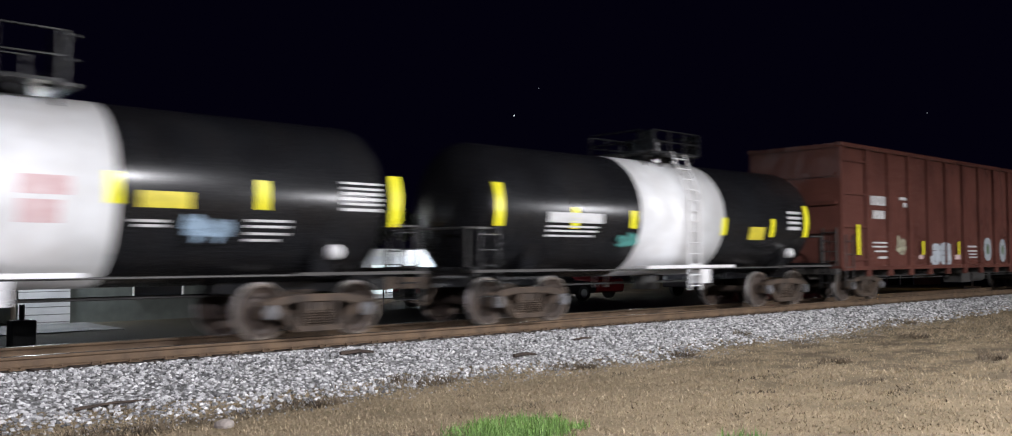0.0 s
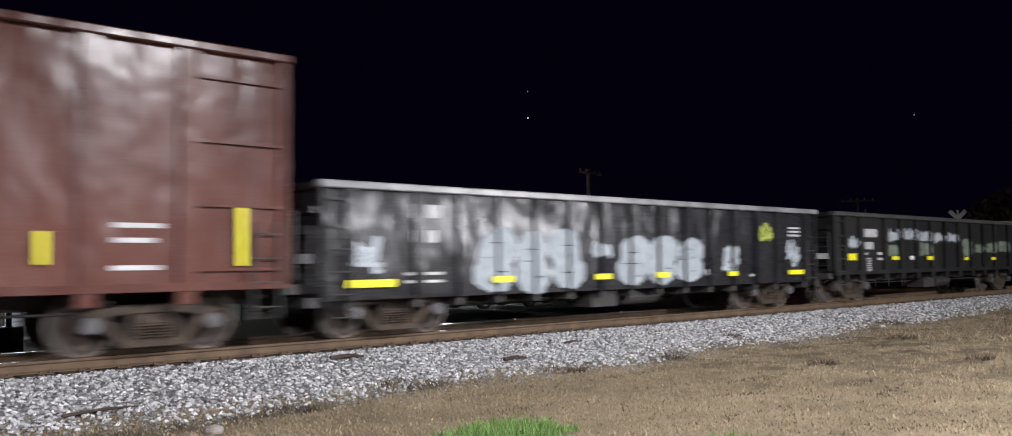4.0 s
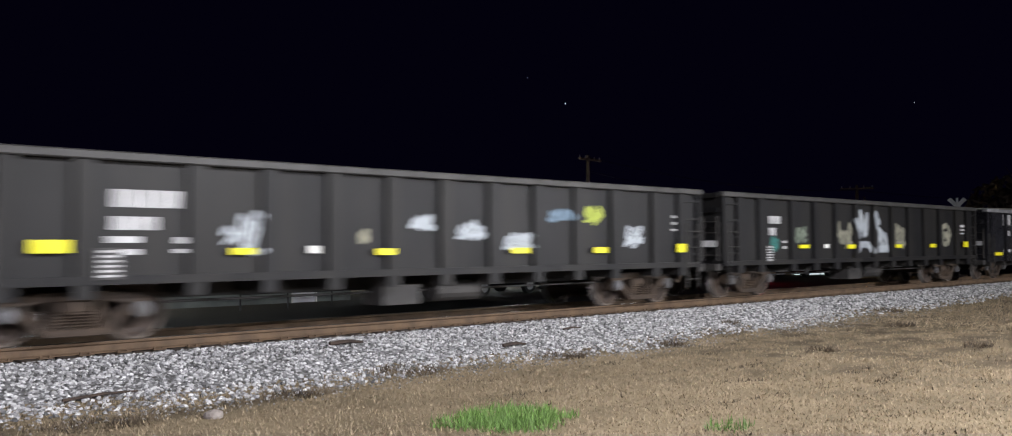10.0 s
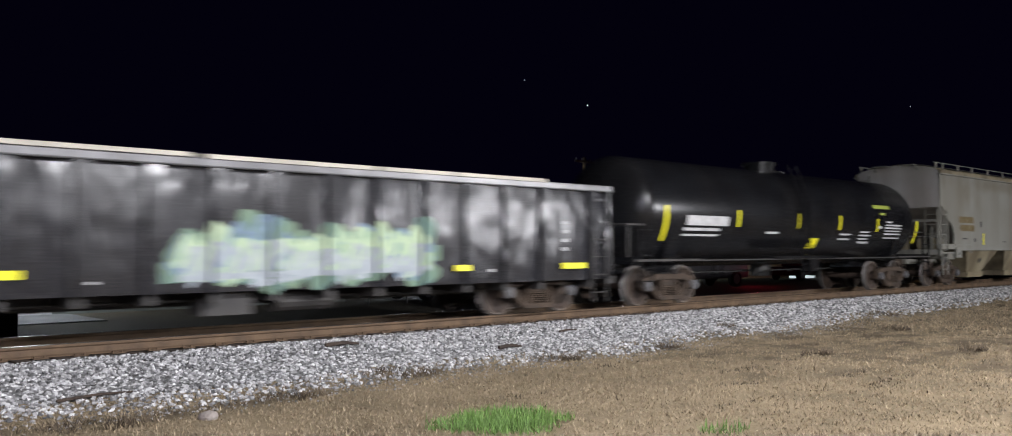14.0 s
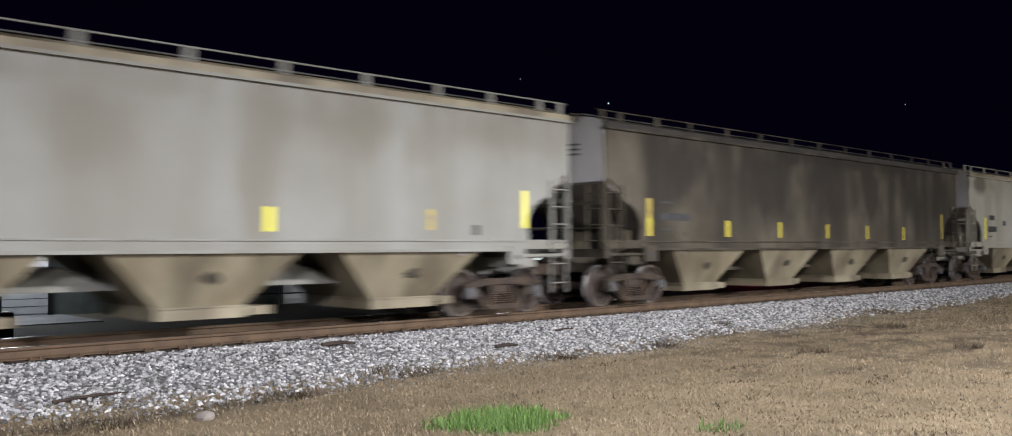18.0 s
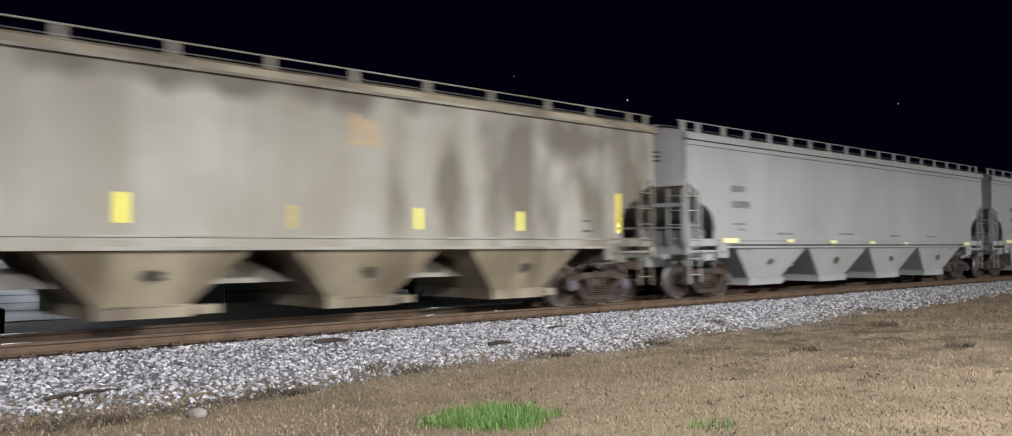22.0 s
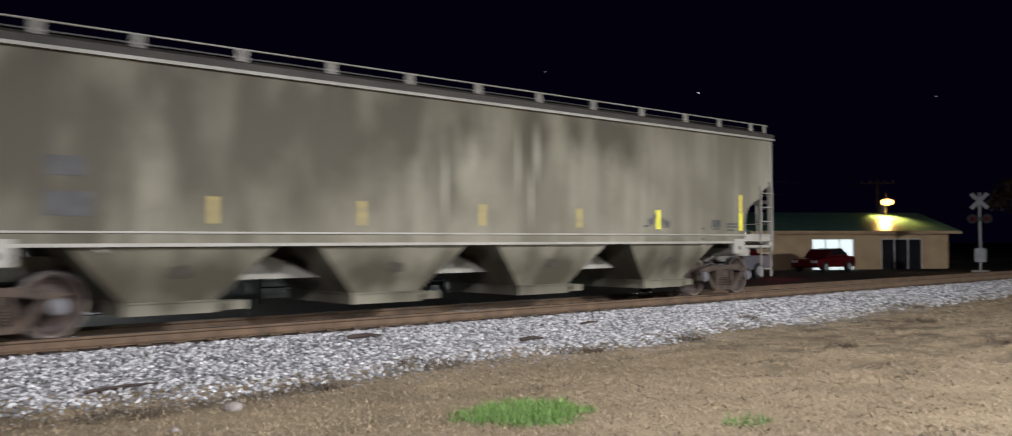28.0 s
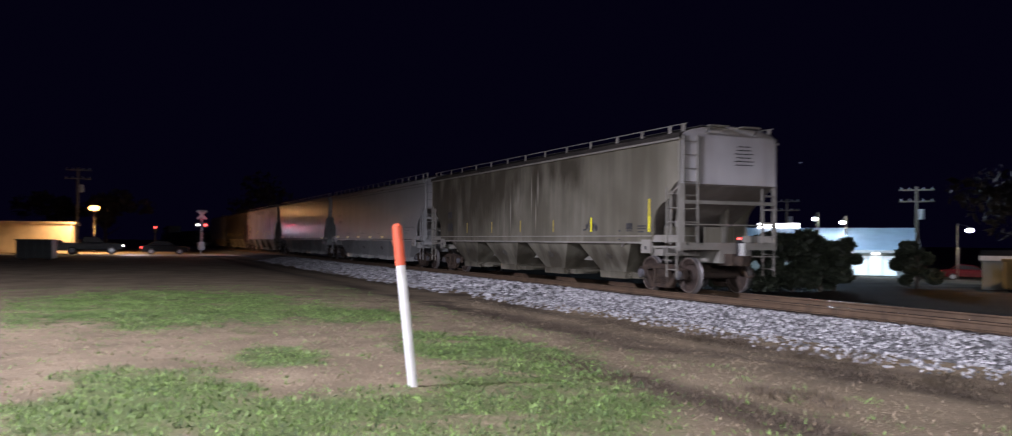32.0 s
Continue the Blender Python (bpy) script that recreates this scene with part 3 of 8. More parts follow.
def spray(car, boxes, depth, material, cell=0.05, seed=1, width=0.06, dense=3.0, edge=None, fat=False, lines=None, lift=0.005):
    """Sprayed writing that follows the ribs: one piece for each box (x, z, width, height); depth(x) is the side's y."""
    for q, (x, z, w, h) in enumerate(boxes):
        g = random.Random(seed * 31 + q)
        cuts = None
        if lines:
            body = lines
        elif fat:
            body, cuts = fat_letters(x, z, w, h, g)
        else:
            body = scrawl(x, z, w, h, g)

        def field(px, pz):
            wob = 0.016 * np.sin(px * 23 + seed) * np.sin(pz * 19 + q) + 0.008 * np.sin(px * 51) * np.sin(pz * 47)
            out = (lobed(body, px, pz) if fat else width - reach(body, px, pz)) + wob
            return np.minimum(out, reach(cuts, px, pz) - 0.014) if cuts else out

        def rim_field(px, pz):
            near = lobed(body, px, pz) if fat else width - reach(body, px, pz)
            return np.minimum(near + 0.05, -near - 0.004)

        m = width + (0.06 if edge else 0.02)
        stops = [x - m]
        while stops[-1] < x + w + m:
            u = stops[-1] + 0.01
            while u < x + w + m and abs(depth(u) - depth(stops[-1] + 0.005)) < 0.001:
                u += 0.01
            stops.append(u)
        for f, mat in ((field, material), (rim_field, edge)):
            if mat is None:
                continue
            bm = bmesh.new()
            for a, b in zip(stops, stops[1:]):
                film_of(bm, f, a, b, z - m, z + h + m, depth((a + b) / 2) - lift, cell)
            if bm.faces:
                bmesh.ops.remove_doubles(bm, verts=bm.verts, dist=0.0005)
                part("graffiti", bm, mat, car, "sprayed graffiti on the wagon's side")
            else:
                bm.free()


# ---------------------------------------------------------------- wagons
def ladder(car, x0, x1, y, z0, z1, rungs, material, post=0.035):
    bm = bmesh.new()
    for x in (x0, x1):
        box(bm, x - post / 2, x + post / 2, y - 0.02, y + 0.02, z0, z1)
    for k in range(rungs):
        z = z0 + (z1 - z0) * (k + 0.5) / rungs
        tube(bm, (x0, y, z), (x1, y, z), 0.013, 6)
    return part("ladder", bm, material, car)


def ladder_end(car, x, y0, y1, z0, z1, rungs, material):
    bm = bmesh.new()
    for y in (y0, y1):
        box(bm, x - 0.02, x + 0.02, y - 0.018, y + 0.018, z0, z1)
    for k in range(rungs):
        z = z0 + (z1 - z0) * (k + 0.5) / rungs
        tube(bm, (x, y0, z), (x, y1, z), 0.013, 6)
    return part("end_ladder", bm, material, car)


def covered_hopper(x0, length, paint, label, modern=False, trim=None, bays=None, rail=0.40, crown=None, ends=None, ze=3.95):
    trim, bays, crown, ends = trim or paint, bays or paint, crown or paint, ends or paint
    car = new_car("covered_hopper", label, x0, "covered hoppers in the train")
    hw, zs, mid = 1.5, 1.29, length / 2
    cut = [(0.0, 2.91), (0.45, 2.62), (0.47, 2.42), (0.82, 2.29), (1.05, 2.14), (1.17, 1.95), (1.21, 1.75), (1.17, 1.5), (1.3, zs)]
    # side sheets, cut away over the trucks
    for s in (-1, 1):
        bm = bmesh.new()
        pts = [(0, ze)] + cut + [(length - x, z) for x, z in cut[::-1]] + [(length, ze)]
        slab(bm, pts, s * hw, s * (hw - 0.05))
        part("side_sheet", bm, paint, car)
        bm = bmesh.new()
        box(bm, -0.02, length + 0.02, s * hw - 0.07, s * hw + 0.07, ze - 0.03, ze + 0.02)
        part("top_chord", bm, trim, car)
        bm = bmesh.new()
        box(bm, -0.02, length + 0.02, s * hw - 0.05, s * hw + 0.02, ze + 0.02, ze + 0.13)
        part("roof_edge", bm, crown, car)
        if modern:
            # dark lines drawn for the shade in the sill and chord gaps
            for za, zb, y in ((zs + 0.025, zs + 0.065, hw + 0.032), (ze - 0.045, ze - 0.03, hw + 0.004), (ze - 0.17, ze - 0.152, hw + 0.004)):
                bm = bmesh.new()
                box(bm, 0.05 if za > 2 else 1.3, length - (0.05 if za > 2 else 1.3), min(s * y, s * (hw - 0.02)), max(s * y, s * (hw - 0.02)), za, zb)
                part("black_stripe", bm, LETTER_D, car, "thin dark line in place of gap shade along the side")
        bm = bmesh.new()
        box(bm, 1.3, length - 1.3, s * hw - 0.03, s * hw + 0.03, zs - 0.03, zs + 0.02)
        box(bm, 1.25, length - 1.25, s * hw - 0.025, s * hw + 0.025, zs + 0.16, zs + 0.19)
        box(bm, 0.0, 1.5, s * (hw - 0.06) - 0.05, s * (hw - 0.06) + 0.05, zs + 0.02, zs + 0.2)
        box(bm, 0.0, 1.5, s * (hw - 0.06) - 0.03, s * (hw - 0.06) + 0.03, zs - 0.14, zs - 0.08)
        box(bm, length - 1.5, length, s * (hw - 0.06) - 0.05, s * (hw - 0.06) + 0.05, zs + 0.02, zs + 0.2)
        box(bm, length - 1.5, length, s * (hw - 0.06) - 0.03, s * (hw - 0.06) + 0.03, zs - 0.14, zs - 0.08)
        box(bm, 1.3, 1.75, s * hw - 0.04, s * hw + 0.04, zs - 0.28, zs + 0.08)
        box(bm, length - 1.75, length - 1.3, s * hw - 0.04, s * hw + 0.04, zs - 0.28, zs + 0.08)
        part("side_sill", bm, trim, car)
        for x in (1.52, length - 1.52):
            bm = bmesh.new()
            tube(bm, (x, s * hw + s * 0.03, zs - 0.14), (x, s * hw + s * 0.046, zs - 0.14), 0.05, 12)
            part("jacking_hole", bm, LETTER_D, car, "dark round hole in the jacking pad")
        for e in (-1, 1):
            bm = bmesh.new()
            x = mid + e * (mid + 0.12)
            box(bm, x - 0.14, x + 0.14, s * 0.5 - 0.28, s * 0.5 + 0.28, ze + 0.33, ze + 0.36)
            tube(bm, (x + e * 0.1, s * 0.75, ze + 0.35), (x + e * 0.1, s * 0.3, ze + 0.35), 0.018, 6)
            tube(bm, (x - e * 0.1, s * 0.75, ze + 0.17), (x + e * 0.12, s * 0.75, ze + 0.35), 0.018, 6)
            part("end_walkway", bm, trim, car)
    # roof
    bm = bmesh.new()
    arc = [(0.985 * hw * math.cos(a), ze + 0.08 + (0.26 if modern else 0.28) * math.sin(a)) for a in [math.pi * k / 14 for k in range(15)]]
    slab_x(bm, arc, 0, length)
    part("roof", bm, crown, car)
    bm = bmesh.new()
    box(bm, 0.5, length - 0.5, -0.33, 0.33, ze + 0.34, ze + 0.42)
    for k in range(10):
        x = 0.6 + (length - 1.2) * k / 9
        box(bm, x - 0.03, x + 0.03, -0.4, 0.4, ze + 0.34, ze + 0.45)
    part("hatch_cover", bm, crown, car)
    for s in (-1, 1):
        bm = bmesh.new()
        box(bm, -0.1, length + 0.1, s * 0.72 - 0.22, s * 0.72 + 0.22, ze + 0.325, ze + 0.35)
        part("running_board", bm, GON_DARK, car, "dark grated roof walkway")
        bm = bmesh.new()
        tube(bm, (-0.05, s * 1.34, ze + rail), (length + 0.05, s * 1.34, ze + rail), 0.016, 6)
        part("roof_rail", bm, trim, car)
        inner = [0.75 + (length - 1.5) * k / 16 for k in range(17)] if modern else [0.7, 2.03] + [3.35 + (length - 6.7) * k / 8 for k in range(9)] + [length - 2.03, length - 0.7]
        for x in (0.1, *inner, length - 0.1):
            bm = bmesh.new()
            box(bm, x - (0.085 if modern else 0.065), x + (0.085 if modern else 0.065), s * 1.34 - 0.012, s * 1.34 + 0.012, ze + 0.12, ze + rail + 0.01)
            part("rail_post", bm, trim, car)
    # ends: upright head, sloping floor sheet, platform and posts
    for e in (0, 1):
        def fx(x):
            return x if e == 0 else length - x
        bm = bmesh.new()
        pts = [(-hw + 0.03, 2.78), (hw - 0.03, 2.78)] + [(y * 0.985, z) for y, z in arc]
        slab_x(bm, pts, fx(-0.006), fx(0.07))
        part("end_sheet", bm, ends, car)
        bm = bmesh.new()
        v = [bm.verts.new(p) for p in ((fx(0.07), -hw + 0.05, 2.8), (fx(0.07), hw - 0.05, 2.8), (fx(2.9), hw - 0.05, 1.22), (fx(2.9), -hw + 0.05, 1.22),
                                      (fx(0.07), -hw + 0.05, 2.74), (fx(0.07), hw - 0.05, 2.74), (fx(2.9), hw - 0.05, 1.16), (fx(2.9), -hw + 0.05, 1.16))]
        for f in ((0, 1, 2, 3), (7, 6, 5, 4), (0, 4, 5, 1), (2, 6, 7, 3), (1, 5, 6, 2), (0, 3, 7, 4)):
            bm.faces.new([v[i] for i in f])
        bmesh.ops.recalc_face_normals(bm, faces=bm.faces)
        part("slope_sheet", bm, HOP_SLOPE, car)
        bm = bmesh.new()
        box(bm, min(fx(0), fx(0.16)), max(fx(0), fx(0.16)), -hw, hw, 1.12, 1.3)
        box(bm, min(fx(0), fx(2.6)), max(fx(0), fx(2.6)), -0.3, 0.3, 0.78, 1.12)
        box(bm, min(fx(0.9), fx(1.5)), max(fx(0.9), fx(1.5)), -hw + 0.1, hw - 0.1, 0.95, 1.14)
        part("end_platform", bm, trim, car)
        for s in (-1, 1):
            bm = bmesh.new()
            box(bm, fx(0.045) - 0.045, fx(0.045) + 0.045, s * (hw - 0.045) - 0.045, s * (hw - 0.045) + 0.045, 1.1, ze)
            part("corner_post", bm, trim, car)
            bm = bmesh.new()
            box(bm, fx(0.48) - 0.025, fx(0.48) + 0.025, s * (hw - 0.05) - 0.025, s * (hw - 0.05) + 0.025, 1.25, 2.6)
            part("side_post", bm, trim, car)
            ladder(car, fx(0.06), fx(0.56), s * (hw + 0.015), 1.28, 2.7, 4, trim, 0.04)
            ladder(car, fx(0.12), fx(0.56), s * (hw + 0.015), 0.42, 1.2, 2, trim, 0.03)
            bm = bmesh.new()
            slab(bm, [(fx(1.12), 1.14), (fx(1.34), 1.14), (fx(1.34), 2.02), (fx(1.02), 2.2)], s * 0.72 - 0.03, s * 0.72 + 0.03)
            part("end_strut", bm, trim, car)
            bm = bmesh.new()
            x = sorted((fx(1.26), fx(1.31)))
            box(bm, *x, min(s * 0.16, s * 1.1), max(s * 0.16, s * 1.1), 1.14, 1.72)
            part("bolster_web", bm, bays, car)
        ladder_end(car, fx(-0.04), -1.42, -1.0, 1.3, 4.0 if e else 2.7, 8 if e else 4, trim)
        ladder_end(car, fx(-0.04), 1.0, 1.42, 1.3, 2.7 if e else 4.0, 4 if e else 8, trim)
        bm = bmesh.new()
        box(bm, fx(-0.02) - 0.025, fx(-0.02) + 0.025, -1.47, 1.47, 2.27, 2.36)
        tube(bm, (fx(-0.06), -1.45, 1.75), (fx(-0.06), 1.45, 1.75), 0.016, 6)
        tube(bm, (fx(-0.06), 0.35, 0.95), (fx(-0.06), 1.5, 0.95), 0.016, 6)
        part("grab_iron", bm, trim, car)
    # four discharge bays
    for k in range(4):
        c = mid + (k - 1.5) * 3.78
        bm = bmesh.new()
        tw, bw, by = (1.86, 0.8, 1.2) if modern else (1.55, 0.68, 1.1)
        frustum(bm, (c - bw, c + bw, -by, by), (c - tw, c + tw, -1.46, 1.46), 0.44, zs)
        bay = part("hopper_bay", bm, bays, car)
        bm = bmesh.new()
        box(bm, c - bw - 0.02, c + bw + 0.02, -by - 0.04, by + 0.04, 0.26, 0.43)
        box(bm, c - bw - 0.05, c + bw + 0.05, -by - 0.06, by + 0.06, 0.43, 0.455)
        box(bm, c + bw, c + bw + 0.55, -1.0, -0.7, 0.28, 0.42)
        tube(bm, (c + 0.85, -1.1, 0.35), (c + 0.85, 1.1, 0.35), 0.04, 8)
        part("outlet_gate", bm, bays, bay)
        bm = bmesh.new()
        y = -by - (1.46 - by) * (0.9 - 0.44) / (zs - 0.44)
        slope = (1.46 - by) / (zs - 0.44)
        g = random.Random(int(x0) + k)
        v = [bm.verts.new((c + 0.06 + 0.2 * r * math.cos(u), y - 0.11 * r * math.sin(u) * slope - 0.006, 0.88 + 0.11 * r * math.sin(u))) for u, r in [(q * 0.3927, g.uniform(0.55, 1.15)) for q in range(16)]]
        bm.faces.new(v)
        part("gate_stain", bm, GREASE, bay, "dark grease mark")
        if k < 3:
            bm = bmesh.new()
            slab(bm, [(c + 1.05, 0.72), (c + 1.89, 1.08), (c + 2.73, 0.72)], -0.6, 0.6)
            part("ridge_sheet", bm, trim, car)
    bm = bmesh.new()
    box(bm, 1.0, length - 1.0, -0.28, 0.28, 0.74, 1.0)
    part("centre_sill", bm, GON_DARK, car)
    running_gear(car, length, 1.5)
    return car


def gondola(x0, length, label, top=2.68, base=0.86, panels=12, paint=None, chord=None, pockets=False, name="gondola_wagon", deep=0.09, group="gondola wagons in the train", close=False):
    paint, chord = paint or GON_BLACK, chord or GON_CHORD
    car = new_car(name, label, x0, group)
    hw = 1.42
    if name != "gondola_wagon":
        ribs = [0] + [1.62 + (length - 3.24) * k / (panels - 2) for k in range(panels - 1)] + [length]
    elif close:
        ribs = [0, 0.55] + [2.0 + (length - 4.0) * k / 12 for k in range(13)] + [length - 0.55, length]
    else:
        ribs = [0, 0.74, 1.72] + [3.3 + (length - 6.4) * k / 8 for k in range(9)] + [length - 1.7, length - 0.74, length]
    panels = len(ribs) - 1
    rib_w = 0.10 if close else 0.13

    def depth(x):
        return -(hw + deep) if any(abs(x - r) < rib_w for r in ribs) else -hw

    for s in (-1, 1):
        bm = bmesh.new()
        box(bm, 0.02, length - 0.02, min(s * hw, s * (hw - 0.05)), max(s * hw, s * (hw - 0.05)), base, top - 0.1)
        part("side_sheet", bm, paint, car)
        for k, x in enumerate(ribs):
            bm = bmesh.new()
            lo = base - (0.22 if pockets and 0 < k < panels else 0.04)
            a, b = max(0, x - rib_w), min(length, x + rib_w)
            box(bm, a, b, min(s * hw, s * (hw + deep)), max(s * hw, s * (hw + deep)), lo, top - 0.1)
            part("side_post", bm, paint, car)
        bm = bmesh.new()
        box(bm, -0.03, length + 0.03, s * (hw + 0.03) - 0.1, s * (hw + 0.03) + 0.1, top - 0.13, top)
        finish(bm, 0.02)
        part("top_chord", bm, chord, car)
        bm = bmesh.new()
        if close:
            box(bm, 0, length, s * (hw - 0.06) - 0.06, s * (hw - 0.06) + 0.06, base - 0.04, base + 0.02)
        else:
            box(bm, 0, length, s * (hw + 0.045) - 0.055, s * (hw + 0.045) + 0.055, base - 0.03, base + 0.09)
        part("side_sill", bm, paint, car)
        for e in (0, 1):
            a, b = (0.14, ribs[1] - rib_w) if e == 0 else (ribs[-2] + rib_w, length - 0.14)
            for k in range(4):
                bm = bmesh.new()
                z = base + 0.25 + (top - base - 0.4) * k / 3.4
                box(bm, a, b, s * (hw + 0.03) - 0.035, s * (hw + 0.03) + 0.035, z, z + 0.05)
                part("panel_rib", bm, paint, car)
            x = 0.16 if e == 0 else length - 0.6
            ladder(car, x, x + 0.44, s * (hw + deep + 0.02), base - 0.5, base + 1.0, 4, GON_DARK, 0.03)
        if pockets and name == "gondola_wagon":
            bm = bmesh.new()
            box(bm, 1.88, 2.2, s * (hw + deep + 0.015) - 0.008, s * (hw + deep + 0.015) + 0.008, 0.9, 1.34)
            plate = part("data_plate", bm, GON_CHORD, car, "grey stencil plate hung on the side sill")
            for k in range(6):
                bm = bmesh.new()
                y = s * (hw + deep + 0.026)
                box(bm, 1.91, 2.17, y - 0.003, y + 0.003, 0.935 + 0.068 * k, 0.965 + 0.068 * k)
                part("lettering", bm, LETTER_W, plate, "white stencilled lettering")
    for e in (0, 1):
        x = 0.0 if e == 0 else length
        d = -1 if e == 0 else 1
        bm = bmesh.new()
        box(bm, min(x, x - d * 0.05), max(x, x - d * 0.05), -hw, hw, base, top - 0.02)
        wall = part("end_wall", bm, paint, car)
        for k in range(5):
            bm = bmesh.new()
            z = base + 0.2 + (top - base - 0.35) * k / 4
            box(bm, min(x, x + d * 0.08), max(x, x + d * 0.08), -hw + 0.05, hw - 0.05, z, z + 0.12)
            part("end_rib", bm, paint, wall)
        if name == "gondola_wagon":
            bm = bmesh.new()
            box(bm, min(x + d * 0.16, x + d * 0.17), max(x + d * 0.16, x + d * 0.17), -1.38, -0.98, 1.3, 1.46)
            part("end_plate", bm, LETTER_W, wall, "small white plate on the end wall")
        bm = bmesh.new()
        box(bm, min(x, x + d * 0.22), max(x, x + d * 0.22), -hw, hw, base - 0.14, base + 0.02)
        part("end_sill", bm, GON_DARK, car)
        ladder_end(car, x + d * 0.13, -1.4, -0.98, base + 0.1, base + 1.2, 4, GON_DARK)
    bm = bmesh.new()
    box(bm, 0.05, length - 0.05, -hw + 0.05, hw - 0.05, base - 0.02, base + 0.05)
    part("floor", bm, GON_DARK, car)
    bm = bmesh.new()
    box(bm, 0.3, length - 0.3, -0.3, 0.3, base - 0.3, base - 0.02)
    part("centre_sill", bm, GON_DARK, car)
    for x in ribs[1:-1]:
        bm = bmesh.new()
        box(bm, x - 0.06, x + 0.06, -hw, hw, base - 0.2, base - 0.02)
        part("cross_bearer", bm, GON_DARK, car)
    bm = bmesh.new()
    low = max(base, 0.86)
    box(bm, length / 2 - 1.1, length / 2 - 0.3, -1.2, -0.6, low - 0.55, low - 0.2)
    tube(bm, (length / 2 + 0.2, -0.9, low - 0.35), (length / 2 + 1.3, -0.9, low - 0.35), 0.2, 14)
    tube(bm, (2.6, -0.8, low - 0.33), (length - 2.6, -0.8, low - 0.33), 0.022, 6)
    part("brake_gear", bm, GON_DARK, car)
    running_gear(car, length, *((1.75, 1.75) if name == "gondola_wagon" else (2.2, 1.95)))
    return car, depth


def tank_wagon(x0, length, label, band=(), pl=1.35, ph=0.72, group="tank wagons in the train", mid=None, insets=(1.75, 1.75), r=1.4, zc=2.28):
    car = new_car("tank_wagon", label, x0, group)
    mid = mid or length / 2
    head = 0.62

    def shell(bm, rr, a, b, domes):
        seg = 48
        prof = []
        if domes:
            prof += [(head * (1 - math.sin(u)) + a, rr * math.cos(u)) for u in [math.pi / 2 * k / 7 for k in range(7, 0, -1)]]
            prof += [(a + head, rr), (b - head, rr)]
            prof += [(b - head * (1 - math.sin(u)), rr * math.cos(u)) for u in [math.pi / 2 * k / 7 for k in range(1, 8)]]
        else:
            prof = [(a, rr - 0.02), (a, rr), (b, rr), (b, rr - 0.02)]
        rings = [[bm.verts.new((x, max(q, 0.002) * math.cos(2 * math.pi * k / seg), zc + max(q, 0.002) * math.sin(2 * math.pi * k / seg))) for k in range(seg)] for x, q in prof]
        for p, q in zip(rings, rings[1:]):
            for k in range(seg):
                f = bm.faces.new((p[k], q[k], q[(k + 1) % seg], p[(k + 1) % seg]))
                f.smooth = True
        bm.faces.new(rings[0])
        bm.faces.new(rings[-1][::-1])
        bmesh.ops.recalc_face_normals(bm, faces=bm.faces)

    bm = bmesh.new()
    shell(bm, r, 0.25, length - 0.25, True)
    part("tank_shell", bm, TANK_BLACK, car)
    if band:
        bm = bmesh.new()
        shell(bm, r + 0.006, mid - band[0], mid + band[1], False)
        part("white_band", bm, TANK_WHITE, car, "broad white painted band")
    bm = bmesh.new()
    top = zc + r + (0.42 if pl else 0.16)
    tube(bm, (mid, 0, zc + r - 0.1), (mid, 0, top), 0.45, 20)
    tube(bm, (mid, 0, top), (mid, 0, top + 0.08), 0.5, 20)
    tube(bm, (mid + 0.9, 0, zc + r - 0.1), (mid + 0.9, 0, top - 0.12), 0.25, 16)
    part("manway", bm, TANK_BLACK, car)
    pw, pz = 0.8, zc + r + 0.1
    if pl:
        bm = bmesh.new()
        for s in (-1, 1):
            box(bm, mid - pl, mid + pl, s * pw - 0.25, s * pw + 0.25, pz - 0.02, pz + 0.03)
            box(bm, mid + s * pl - 0.25, mid + s * pl + 0.25, -pw, pw, pz - 0.02, pz + 0.03)
            for x in (mid - pl, mid - pl / 3, mid + pl / 3, mid + pl):
                box(bm, x - 0.03, x + 0.03, s * (pw + 0.2) - 0.02, s * (pw + 0.2) + 0.02, pz, pz + ph)
                tube(bm, (x, s * pw, pz), (x, s * 0.7, zc + 1.15), 0.03, 6)
            for z in (ph / 2, ph):
                tube(bm, (mid - pl, s * (pw + 0.2), pz + z), (mid + pl, s * (pw + 0.2), pz + z), 0.022, 6)
                tube(bm, (mid + s * (pl + 0.2), -pw, pz + z), (mid + s * (pl + 0.2), pw, pz + z), 0.022, 6)
            if band:
                box(bm, mid + s * pl - 0.02, mid + s * pl + 0.02, -pw - 0.2, -pw + 0.28, pz + 0.05, pz + ph)
        part("dome_platform", bm, TANK_BLACK, car)
    # side ladder curving over the shell
    for s in (-1, 1):
        bm = bmesh.new()
        for dx in (-0.22, 0.22):
            box(bm, mid + dx - 0.02, mid + dx + 0.02, s * (r + 0.1) - 0.02, s * (r + 0.1) + 0.02, 0.55, zc + 0.5)
            tube(bm, (mid + dx, s * (r + 0.1), zc + 0.5), (mid + dx, s * 1.05, pz), 0.022, 6)
        for k in range(9):
            z = 0.65 + k * 0.25
            tube(bm, (mid - 0.22, s * (r + 0.1), z), (mid + 0.22, s * (r + 0.1), z), 0.014, 6)
        for k in range(4):
            u = (k + 0.5) / 4
            y, z = s * (r + 0.1 + u * (1.05 - r - 0.1)), zc + 0.5 + u * (pz - zc - 0.5)
            tube(bm, (mid - 0.22, y, z), (mid + 0.22, y, z), 0.014, 6)
        part("ladder", bm, TANK_WHITE if band else TANK_BLACK, car)
